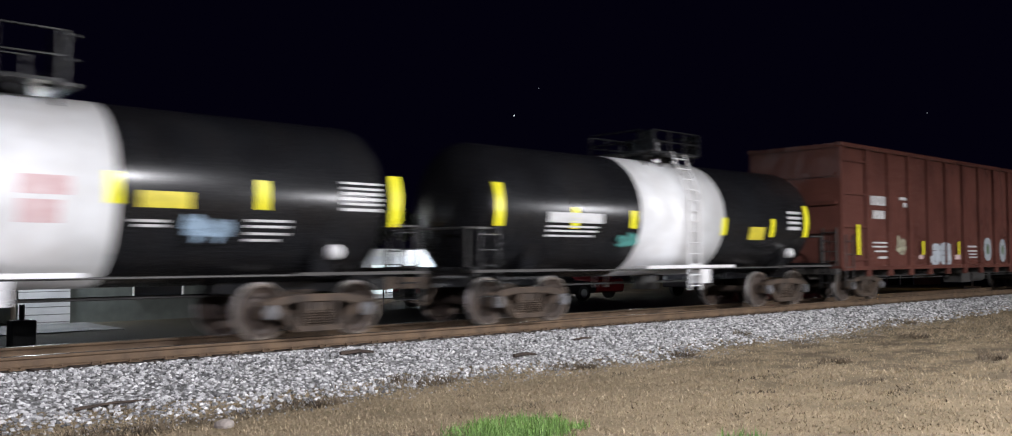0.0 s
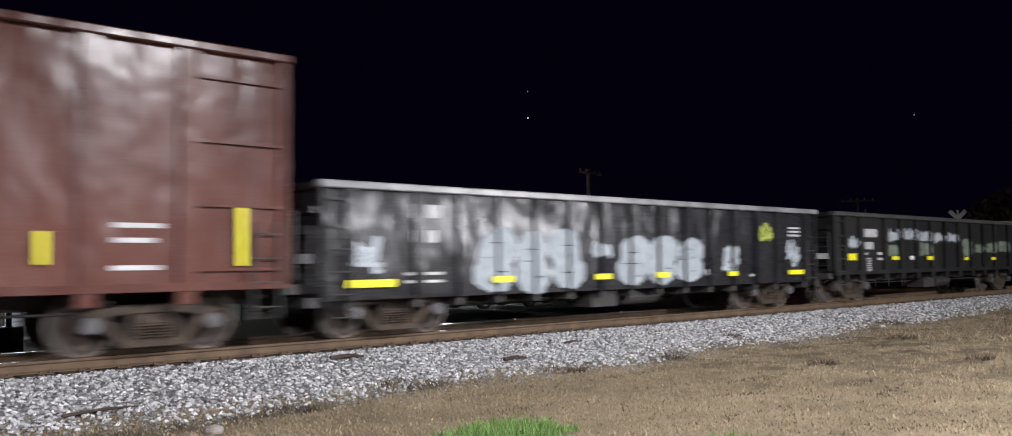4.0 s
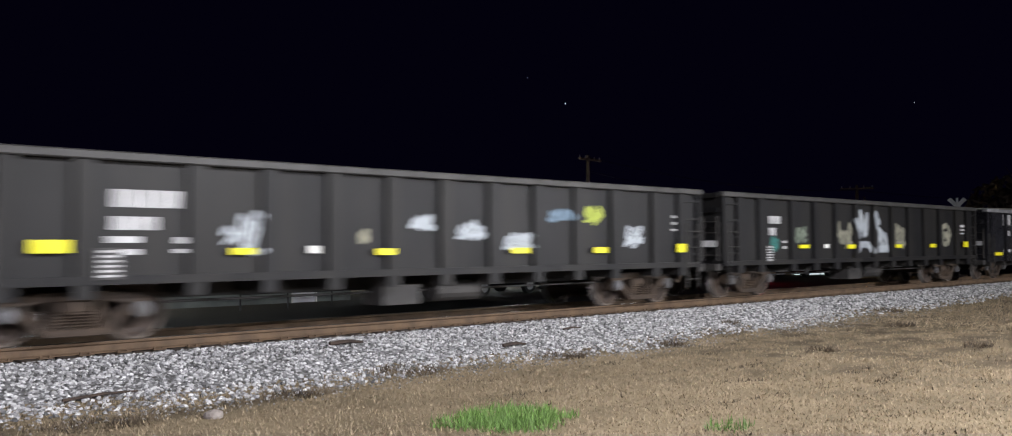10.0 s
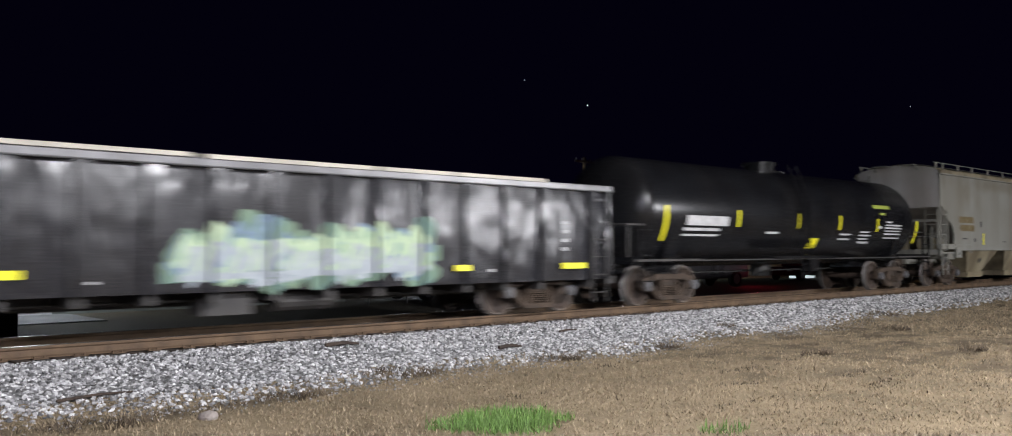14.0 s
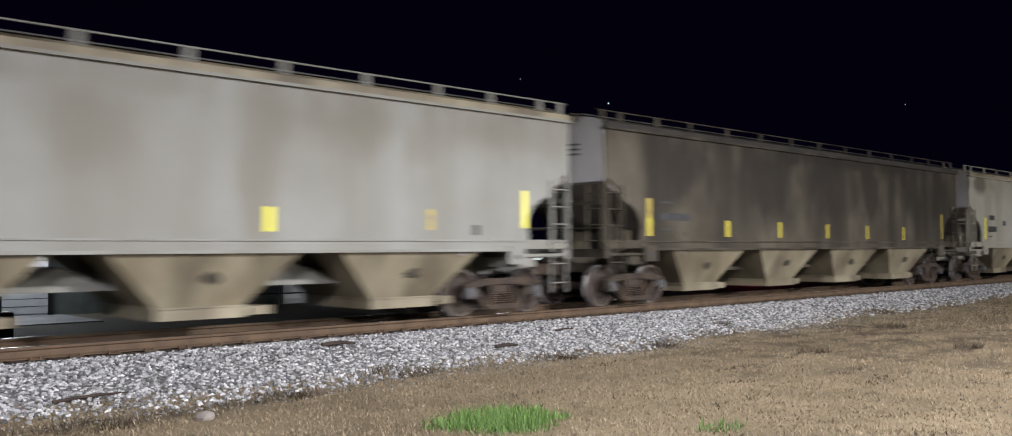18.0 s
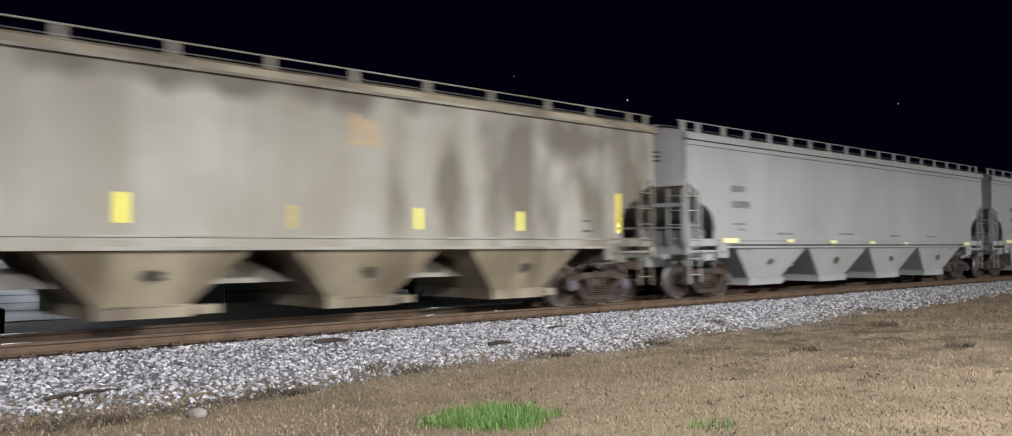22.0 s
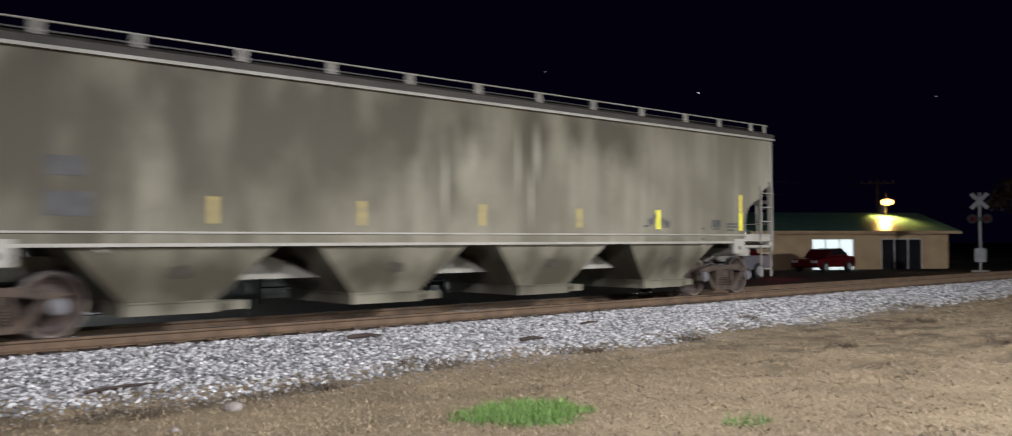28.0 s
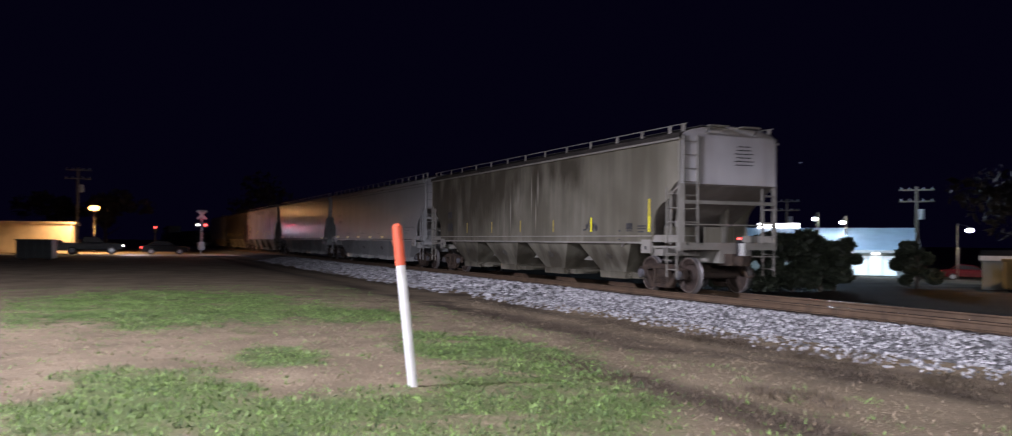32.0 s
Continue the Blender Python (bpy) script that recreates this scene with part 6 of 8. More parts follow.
make_blades("dark_grass", 110000, (-22, -5, -6, 7.5), lambda x, y, r: r < 0.9 * min(0.8, green_at(x, y)) * (0.15 + 1.6 * max(0, noise.noise((x * 3.2, y * 3.2, 11.0)) + 0.5 * noise.noise((x * 8.0, y * 8.0, 4.0)))), 0.075, 0.009, 18, GREEN_DARK, "darker lumps of green grass in the lawn")
make_blades("pale_straw", 50000, (1, 30, 3.0, 10.4), lambda x, y, r: y < ballast_edge(x) - 0.3 and r < 1.6 * (noise.noise((x * 1.6, y * 2.8, 21.0)) + 0.6 * noise.noise((x * 5.5, y * 6.5, 17.0)) - 0.22) and green_at(x, y) < 0.3, 0.05, 0.008, 19, STRAW, "pale bleached straw lying in the dry lawn")
make_blades("dead_weeds", 60000, (-20, 5, 5.0, 11.0), lambda x, y, r: r < 0.8 * weed_tone_at(x, y) - 0.15, 0.06, 0.011, 17, DARK_CLUMP, "dark dead weeds along the ballast and the rut")
make_blades("dead_weeds", 90000, (7, 36, 3.0, 10.6), lambda x, y, r: y < ballast_edge(x) - 0.2 and r < 2.2 * (noise.noise((x * 0.8, y * 2.2, 4.0)) + 0.8 * noise.noise((x * 2.6, y * 5.0, 6.0)) - 0.33), 0.045, 0.010, 16, DARK_CLUMP, "small dark tufts of dead weed in the dry lawn")


def make_gravel():
    rng = np.random.default_rng(9)
    pts = []
    for x, u in zip(rng.uniform(-3, 26, 20000), rng.uniform(-1.0, 1.0, 20000)):
        y = ballast_edge(x) + u
        if rng.random() < (1 - abs(u)) * (0.75 + 0.8 * noise.noise((x * 0.7, y * 0.7, 2.0))):
            pts.append((x, y, max(ballast_z(x, y), ground_z(x, y)) + 0.004))
    return scatter_mesh("fine_gravel", np.array(pts), rng.uniform(0.009, 0.024, len(pts)), 6, GRAVEL, "fine grey-brown gravel strewn along the ballast's edge", "gravel")


make_gravel()


def rail_mesh(name, profile, x0, x1, material):
    bm = bmesh.new()
    slab_x(bm, profile, x0, x1)
    return mesh_of(bm, name, material)


track = thing("railway_track", "single railway track with rusty rails on wooden ties", "railway track", kind="structure")
web = [(-0.07, -0.172), (0.07, -0.172), (0.07, -0.16), (0.02, -0.14), (0.012, -0.06), (0.034, -0.04), (0.034, -0.006), (-0.034, -0.006), (-0.034, -0.04), (-0.012, -0.06), (-0.02, -0.14), (-0.07, -0.16)]
for s in (-0.752, 0.752):
    r = shared("rail", rail_mesh("rail", web, -500, 450, RAIL_RUST), track, pose(0, TRACK_Y + s, 0))
    shared("rail_head", rail_mesh("rail_head", [(-0.03, -0.006), (0.03, -0.006), (0.026, 0.0), (-0.026, 0.0)], -500, 450, STEEL), r)
# darker ballast sheet from the near rail to past the far one
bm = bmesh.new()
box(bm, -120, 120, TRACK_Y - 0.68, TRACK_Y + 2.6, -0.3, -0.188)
part("oily_ballast", bm, DARK_BED, track, "dark ballast between the rails and beyond the far one")
bm = bmesh.new()
box(bm, -0.115, 0.115, -1.3, 1.3, -0.36, -0.176)
finish(bm, 0.01)
TIE = mesh_of(bm, "tie", TIE_WOOD)
rng = random.Random(4)
for k in range(290):
    shared("tie", TIE, track, pose(-60 + k * 0.52, TRACK_Y + rng.uniform(-0.03, 0.03), rng.uniform(-0.012, 0.004), 0, 0, rng.uniform(-1.2, 1.2)))
bm = bmesh.new()
box(bm, -0.1, 0.1, -0.17, 0.17, -0.18, -0.168)
for sx, sy in ((-0.06, -0.09), (0.06, 0.09), (0.06, -0.1), (-0.06, 0.1)):
    box(bm, sx - 0.012, sx + 0.012, sy - 0.016, sy + 0.016, -0.17, -0.145)
PLATE = mesh_of(bm, "tie_plate", RAIL_RUST)
for k in range(110):
    shared("tie_plate", PLATE, track, pose(-14 + k * 0.52, TRACK_Y - 0.752, 0.001))


# ---------------------------------------------------------------- surroundings: materials
WALL_GREY = surface("painted_block_wall", (0.34, 0.37, 0.34), (0.26, 0.29, 0.27), 0.7, scale=1.5, bump=0.1, streak=(0.2, 0.21, 0.19), streak_amount=0.4)
WALL_BLOCK = surface("grey_green_block_wall", (0.17, 0.19, 0.17), (0.11, 0.125, 0.115), 0.8, scale=1.5, bump=0.1, streak=(0.1, 0.105, 0.095), streak_amount=0.4)
WALL_WHITE = surface("white_siding", (0.72, 0.73, 0.74), (0.6, 0.61, 0.62), 0.6, scale=1.5, bump=0.06)
WALL_TAN = surface("tan_stucco", (0.52, 0.38, 0.22), (0.44, 0.31, 0.18), 0.8, scale=1.0, bump=0.1)
WALL_CREAM = surface("cream_render", (0.68, 0.58, 0.42), (0.56, 0.47, 0.33), 0.8, scale=1.0, bump=0.1)
WALL_BROWN = surface("brown_shingles", (0.22, 0.13, 0.08), (0.15, 0.09, 0.055), 0.8, scale=3, bump=0.2)
WALL_DARK = surface("dark_brick_wall", (0.10, 0.075, 0.06), (0.07, 0.05, 0.042), 0.8, scale=1.5, bump=0.1)
ROOF_DARK = surface("dark_roof", (0.05, 0.05, 0.055), (0.03, 0.03, 0.034), 0.7, scale=2, bump=0.1)
ROOF_GREEN = surface("green_metal_roof", (0.10, 0.22, 0.16), (0.07, 0.16, 0.12), 0.45, scale=2, bump=0.04)
ROOF_BLUE = surface("pale_blue_metal_roof", (0.42, 0.55, 0.66), (0.34, 0.46, 0.56), 0.5, scale=1, bump=0.05)
CONCRETE = surface("concrete", (0.36, 0.35, 0.33), (0.26, 0.25, 0.24), 0.85, scale=1.2, bump=0.2)
WORN = surface("worn_tarmac", (0.09, 0.09, 0.088), (0.055, 0.055, 0.054), 0.85, scale=1.0, bump=0.3)
GLASS_DARK = surface("dark_window_glass", (0.02, 0.022, 0.025), (0.015, 0.015, 0.018), 0.08, scale=1, bump=0.0)
POLE_WOOD = surface("weathered_pole", (0.16, 0.13, 0.10), (0.10, 0.08, 0.06), 0.85, scale=3, bump=0.3)
DUMP_YELLOW = surface("dumpster_yellow", (0.70, 0.50, 0.20), (0.56, 0.38, 0.14), 0.55, scale=1.5, bump=0.1, streak=(0.25, 0.13, 0.05), streak_amount=0.5)
DUMP_DARK = surface("dumpster_dark_green", (0.02, 0.03, 0.025), (0.014, 0.02, 0.016), 0.5, scale=2, bump=0.05)
PLANK = surface("weathered_planks", (0.42, 0.30, 0.17), (0.30, 0.21, 0.12), 0.8, scale=3, bump=0.2)
CAR_BLACK = surface("car_black", (0.012, 0.012, 0.014), (0.01, 0.01, 0.011), 0.18, scale=2, bump=0.0)
CAR_RED = surface("car_red", (0.10, 0.008, 0.010), (0.08, 0.007, 0.008), 0.2, scale=2, bump=0.0)
CAR_WHITE = surface("car_silver", (0.25, 0.24, 0.26), (0.2, 0.19, 0.21), 0.22, scale=2, bump=0.0)
LEAF = surface("evergreen_leaf", (0.07, 0.085, 0.05), (0.04, 0.052, 0.03), 0.6, scale=2, bump=0.0, island=0.5)
TWIG = surface("bare_twigs", (0.085, 0.062, 0.046), (0.05, 0.037, 0.027), 0.85, scale=3, bump=0.0, island=0.3)
SIGN_ORANGE = surface("marker_orange", (0.72, 0.12, 0.05), (0.62, 0.10, 0.04), 0.5, scale=4, bump=0.02)
MARKER_WHITE = surface("marker_white", (0.72, 0.71, 0.68), (0.6, 0.59, 0.56), 0.5, scale=4, bump=0.03)
LAMP_WHITE = glow("lamp_white_glow", (1.0, 0.98, 0.95), 60)
LAMP_BLUE = glow("lamp_blue_white_glow", (0.78, 0.9, 1.0), 50)
LAMP_SODIUM = glow("lamp_sodium_glow", (1.0, 0.47, 0.12), 7.0)
WINDOW_SOFT = glow("soft_window_glow", (0.70, 0.82, 0.86), 0.62)
WINDOW_GLOW = glow("lit_window", (0.84, 0.97, 1.0), 0.8)
SIGN_GLOW = glow("lit_sign_white", (1.0, 0.98, 0.94), 4)
RED_GLOW = glow("red_light", (1.0, 0.06, 0.05), 6)
HEAD_GLOW = glow("headlight_glow", (1.0, 0.97, 1.0), 25)
STAR_GLOW = glow("star_glow", (0.75, 0.85, 1.0), 0.35)
PLANE_GLOW = glow("aircraft_glow", (0.8, 0.95, 1.0), 1.2)


def spot(heading, distance, z=0.0):
    a = radians(heading)
    return (distance * math.cos(a), distance * math.sin(a), z)


def ground_at(heading, distance):
    x, y, _ = spot(heading, distance)
    return x, y, ground_z(x, y)


# ---------------------------------------------------------------- surroundings: things
def low_building(name, label, x, y, z, turn, w, d, h, wall, roof, openings=(), rise=0.5, overhang=0.3, flat=False):
    """Front wall along the local x axis at y = 0; openings: (x, z, width, height, kind)."""
    b = thing(name, label, "building", pose(x, y, z, 0, 0, turn))
    for k, (x0, x1, y0, y1) in enumerate(((0, w, 0, 0.2), (0, w, d - 0.2, d), (0, 0.2, 0.2, d - 0.2), (w - 0.2, w, 0.2, d - 0.2))):
        bm = bmesh.new()
        if k == 0 and openings:
            cuts = sorted(openings)
            at = x0
            for ox, oz, ow, oh, kind in cuts:
                box(bm, at, ox, y0, y1, -0.4, h)
                if oz > 0.01:
                    box(bm, ox, ox + ow, y0, y1, -0.4, oz)
                box(bm, ox, ox + ow, y0, y1, oz + oh, h)
                at = ox + ow
            box(bm, at, x1, y0, y1, -0.4, h)
        else:
            box(bm, x0, x1, y0, y1, -0.4, h)
        bmesh.ops.remove_doubles(bm, verts=bm.verts, dist=0.001)
        part("wall", bm, wall, b)
    for ox, oz, ow, oh, kind in openings:
        bm = bmesh.new()
        t = 0.05
        box(bm, ox, ox + t, -0.03, 0.12, oz, oz + oh)
        box(bm, ox + ow - t, ox + ow, -0.03, 0.12, oz, oz + oh)
        box(bm, ox + t, ox + ow - t, -0.03, 0.12, oz + oh - t, oz + oh)
        if oz > 0.1:
            box(bm, ox - 0.05, ox + ow + 0.05, -0.07, 0.12, oz - 0.05, oz)
        win = part("window" if kind != "door" else "door_frame", bm, MARKER_WHITE, b)
        bm = bmesh.new()
        box(bm, ox + t, ox + ow - t, 0.06, 0.09, oz, oz + oh - t)
        part("door" if kind == "door" else "pane", bm, {"dark": GLASS_DARK, "lit": WINDOW_GLOW, "soft": WINDOW_SOFT, "door": WALL_WHITE}[kind], win)
        if kind != "door" and ow > 1.2:
            for j in range(1, int(ow / 0.9)):
                bm = bmesh.new()
                q = ox + ow * j / int(ow / 0.9)
                box(bm, q - 0.03, q + 0.03, 0.0, 0.1, oz, oz + oh - t)
                part("mullion", bm, GREY_METAL if kind == "soft" else MARKER_WHITE, win)
    bm = bmesh.new()
    o = overhang
    if flat:
        box(bm, -o, w + o, -o, d + o, h, h + 0.25)
    else:
        slab_x(bm, [(-o, h - 0.05), (d / 2, h + rise), (d + o, h - 0.05), (d + o, h + 0.1), (d / 2, h + rise + 0.16), (-o, h + 0.1)], -o, w + o)
    part("roof", bm, roof, b)
    bm = bmesh.new()
    box(bm, -o, w + o, -o - 0.04, -o, h - 0.08, h + (0.27 if flat else 0.12))
    part("fascia", bm, MARKER_WHITE if wall is not WALL_TAN else WALL_TAN, b)
    if not flat:
        for xx in (0.0, w - 0.2):
            bm = bmesh.new()
            slab_x(bm, [(0, h), (d, h), (d / 2, h + rise)], xx, xx + 0.2)
            part("gable", bm, wall, b)
    return b


def lamp_head(name, label, place, radius, glow_mat, pole_to=None, arm=(0, 0), watts=0, colour=None, pole_r=0.07, cone=150):
    b = thing(name, label, "street lamp", pose(*place))
    bm = bmesh.new()
    bmesh.ops.create_uvsphere(bm, u_segments=16, v_segments=10, radius=radius)
    bmesh.ops.scale(bm, vec=(1.0, 1.0, 0.55), verts=bm.verts)
    part("lens", bm, glow_mat, b, "glowing lamp lens")
    bm = bmesh.new()
    tube(bm, (0, 0, radius * 0.5), (0, 0, radius * 0.5 + 0.1), radius * 0.7, 14, radius * 0.3)
    part("lamp_hood", bm, BLACK_RUBBER, b)
    if pole_to is not None:
        bm = bmesh.new()
        tube(bm, (arm[0], arm[1], pole_to - place[2]), (arm[0], arm[1], radius + 0.35), pole_r, 10, pole_r * 0.7)
        part("pole", bm, POLE_WOOD, b)
        if arm != (0, 0):
            bm = bmesh.new()
            tube(bm, (arm[0], arm[1], radius + 0.3), (0, 0, radius * 0.45 + 0.18), 0.035, 8)
            part("arm", bm, BLACK_RUBBER, b)
    if watts:
        lamp(name + "_light", (place[0], place[1], place[2] - radius - 0.1), watts, colour, 0.15, cone)
    return b


def utility_pole(heading, distance, height, arms=2, label="wooden utility pole with crossarms and insulators", turn=0):
    x, y, z = ground_at(heading, distance)
    p = thing("utility_pole", label, "utility pole", pose(x, y, z, 0, 0, turn))
    bm = bmesh.new()
    tube(bm, (0, 0, -0.3), (0, 0, height), 0.17, 10, 0.11)
    part("pole", bm, POLE_WOOD, p)
    for k in range(arms):
        bm = bmesh.new()
        zz = height - 0.35 - k * 0.9
        box(bm, -1.25, 1.25, -0.2, -0.08, zz, zz + 0.12)
        a = part("crossarm", bm, POLE_WOOD, p)
        for q in (-1.1, -0.5, 0.5, 1.1):
            bm = bmesh.new()
            tube(bm, (q, -0.14, zz + 0.12), (q, -0.14, zz + 0.28), 0.05, 8, 0.03)
            part("insulator", bm, GREY_METAL, a)
    bm = bmesh.new()
    tube(bm, (0.35, 0, height - 2.6), (0.35, 0, height - 1.8), 0.22, 12)
    part("transformer", bm, GREY_METAL, p)
    return p


def wire(a, b, sag, r=0.012):
    bm = bmesh.new()
    pts = [Vector(a).lerp(Vector(b), k / 12) - Vector((0, 0, sag * 4 * (k / 12) * (1 - k / 12))) for k in range(13)]
    rings = [[bm.verts.new(p + Vector((0, r * math.cos(k * 2.094), r * math.sin(k * 2.094)))) for k in range(3)] for p in pts]
    for p, q in zip(rings, rings[1:]):
        for k in range(3):
            bm.faces.new((p[k], p[(k + 1) % 3], q[(k + 1) % 3], q[k]))
    return tagged(part("overhead_wire", bm, BLACK_RUBBER), "thin black overhead wire between poles", "wire")


def vehicle(kind, x, y, turn, paint, label, lights=""):
    z = ground_z(x, y) + (0.02 if abs(x + 95) > 12 else 0.03)
    v = thing({"sedan": "parked_car", "pickup": "pickup_truck", "van": "van"}[kind], label, "car", pose(x, y, z, 0, 0, turn))
    lower = {"sedan": [(-2.25, 0.3), (2.2, 0.3), (2.28, 0.55), (2.1, 0.78), (1.1, 0.88), (-1.6, 0.95), (-2.2, 0.9), (-2.3, 0.6)],
             "pickup": [(-2.75, 0.45), (2.7, 0.45), (2.75, 0.8), (2.6, 1.08), (1.2, 1.15), (-2.7, 1.15), (-2.78, 0.8)],
             "van": [(-2.5, 0.4), (2.4, 0.4), (2.5, 0.8), (2.3, 1.05), (1.5, 1.15), (-2.5, 1.15)]}[kind]
    upper = {"sedan": [(1.05, 0.87), (0.35, 1.36), (-0.9, 1.42), (-1.75, 0.94)], "pickup": [(1.15, 1.14), (0.55, 1.75), (-0.75, 1.78), (-0.95, 1.14)],
             "van": [(1.5, 1.14), (0.85, 1.85), (-2.4, 1.95), (-2.5, 1.14)]}[kind]
    wb, wr = {"sedan": (1.35, 0.32), "pickup": (1.75, 0.4), "van": (1.55, 0.36)}[kind]
    bm = bmesh.new()
    slab(bm, lower, -0.88, 0.88)
    finish(bm, 0.06)
    part("body", bm, paint, v)
    bm = bmesh.new()
    slab(bm, upper, -0.74, 0.74)
    finish(bm, 0.05)
    part("cabin", bm, paint, v)
    cx, cz = sum(p[0] for p in upper) / 4, sum(p[1] for p in upper) / 4
    for s in (-1, 1):
        bm = bmesh.new()
        slab(bm, [(cx + (px - cx) * 0.84, cz + (pz - cz) * 0.66 + 0.03) for px, pz in upper], s * 0.745, s * 0.75)
        part("side_window", bm, GLASS_DARK, v)
        for d in (-wb, wb):
            bm = bmesh.new()
            tube(bm, (d, s * 0.72, wr), (d, s * 0.93, wr), wr, 20)
            w = part("wheel", bm, BLACK_RUBBER, v)
            bm = bmesh.new()
            tube(bm, (d, s * 0.925, wr), (d, s * 0.945, wr), wr * 0.6, 14)
            part("rim", bm, GREY_METAL, w)
        bm = bmesh.new()
        fx = max(p[0] for p in lower)
        box(bm, fx - 0.12, fx + 0.01, s * 0.62 - 0.16, s * 0.62 + 0.16, lower[2][1] + 0.02, lower[2][1] + 0.16)
        part("headlight", bm, HEAD_GLOW if "h" in lights else GREY_METAL, v)
        bm = bmesh.new()
        bx0 = min(p[0] for p in lower)
        box(bm, bx0 - 0.01, bx0 + 0.1, s * 0.66 - 0.12, s * 0.66 + 0.12, lower[2][1] + 0.05, lower[2][1] + 0.25)
        part("tail_light", bm, RED_GLOW if "t" in lights else CAR_RED, v)
    return v


def tree(name, x, y, height, spread, leaf, seed, label, count=1400, trunk_h=0.35, size=0.16):
    z = ground_z(x, y)
    t = thing(name, label, "tree" if height > 3 else "shrub", pose(x, y, z))
    rng = np.random.default_rng(seed)
    bm = bmesh.new()
    tube(bm, (0, 0, -0.2), (0, 0, height * 0.6), 0.03 * height + 0.03, 9, 0.02)
    for k in range(9):
        a = rng.uniform(0, 6.28)
        h0 = height * rng.uniform(trunk_h * 0.6, 0.6)
        r = spread * rng.uniform(0.4, 0.85)
        tube(bm, (0, 0, h0), (r * math.cos(a), r * math.sin(a), min(height * 0.95, h0 + height * rng.uniform(0.15, 0.4))), 0.012 * height + 0.01, 6, 0.01)
    part("trunk", bm, POLE_WOOD, t)
    lumps = [(rng.normal(0, 0.45, 3) * np.array([spread, spread, height * 0.2]) + np.array([0, 0, height * (trunk_h + (1 - trunk_h) * 0.5)]), rng.uniform(0.3, 0.6)) for _ in range(13)]
    if height < 3:
        lumps = [(np.array([rng.uniform(-1, 1) * spread, rng.uniform(-0.6, 0.6) * spread, height * rng.uniform(0.12, 0.78)]), rng.uniform(0.25, 0.55)) for _ in range(13)]
    n = count
    v, f = [], []
    for k in range(n):
        c, s = lumps[k % 13]
        d = rng.normal(0, 1, 3)
        d /= np.linalg.norm(d)
        p = c + d * s * np.array([spread, spread, height * 0.3]) * rng.uniform(0.5, 1.0)
        if p[2] < 0.05:
            continue
        a, b = rng.normal(0, size, 3), rng.normal(0, size, 3)
        i = len(v)
        v += [tuple(p - a), tuple(p + b), tuple(p + a), tuple(p - b)]
        f.append((i, i + 1, i + 2, i + 3))
    me = bpy.data.meshes.new("crown")
    me.from_pydata(v, [], f)
    me.materials.append(leaf)
    shared("crown", me, t)
    return t


# long low grey building beyond the track, with a flood lamp at its end
low_building("block_building", "long low grey-green block building with white end", 6.6, 28.3, -0.72, 0, 11.4, 9, 3.15, WALL_BLOCK, ROOF_DARK, ((3.2, 0.9, 1.6, 0.9, "dark"), (9.0, 0.0, 1.0, 2.1, "door")), flat=True, overhang=0.12)
bm = bmesh.new()
for k in range(14):
    box(bm, 6.62, 8.0, 28.235, 28.285, -0.7 + 0.22 * k, -0.7 + 0.22 * k + 0.2)
tagged(part("white_cladding", bm, WALL_WHITE), "white horizontal cladding on the building's corner", "cladding", kind="structure")
lamp_head("flood_lamp", "bright white flood lamp at the corner of the low building", (6.95, 27.95, 2.95), 0.2, LAMP_WHITE, ground_z(7, 28), (-0.5, 0.1), 750, COOL, cone=165)
bm = bmesh.new()
box(bm, 2.6, 8.4, 24.8, 28.2, -0.9, ground_z(6, 26) + 0.03)
tagged(part("concrete_apron", bm, WORN), "worn tarmac apron before the low building", "pavement", kind="structure")


def utility_cabinet(x, y, w, d, h, turn, label, paint):
    z = ground_z(x, y)
    c = thing("utility_cabinet", label, "utility cabinet", pose(x, y, z, 0, 0, turn))
    bm = bmesh.new()
    box(bm, -w / 2, w / 2, -d / 2, d / 2, 0.1, h)
    finish(bm, 0.02)
    part("body", bm, paint, c)
    bm = bmesh.new()
    box(bm, -w / 2 - 0.06, w / 2 + 0.06, -d / 2 - 0.06, d / 2 + 0.06, h, h + 0.06)
    part("lid", bm, paint, c)
    bm = bmesh.new()
    box(bm, -w / 2 - 0.1, w / 2 + 0.1, -d / 2 - 0.1, d / 2 + 0.1, -0.1, 0.1)
    part("plinth", bm, CONCRETE, c)
    for s in (-1, 1):
        bm = bmesh.new()
        box(bm, s * w / 4 - w / 4 + 0.03, s * w / 4 + w / 4 - 0.03, -d / 2 - 0.02, -d / 2, 0.16, h - 0.06)
        door = part("door", bm, paint, c)
        bm = bmesh.new()
        box(bm, s * 0.08 - 0.015, s * 0.08 + 0.015, -d / 2 - 0.05, -d / 2 - 0.02, h * 0.5, h * 0.5 + 0.14)
        part("handle", bm, BEARING, door)
    return c


utility_cabinet(3.45, 20.9, 2.0, 1.0, 1.25, 3, "pale grey metal utility cabinet on a concrete plinth", GREY_METAL)
post = thing("control_box", "black control box on a short post beside the track", "control box", pose(4.62, 19.4, ground_z(4.6, 19.4)))
bm = bmesh.new()
tube(bm, (0, 0, -0.1), (0, 0, 1.0), 0.05, 10)
part("post", bm, BLACK_RUBBER, post)
bm = bmesh.new()
box(bm, -0.22, 0.22, -0.2, 0.2, 0.12, 0.7)
finish(bm, 0.02)
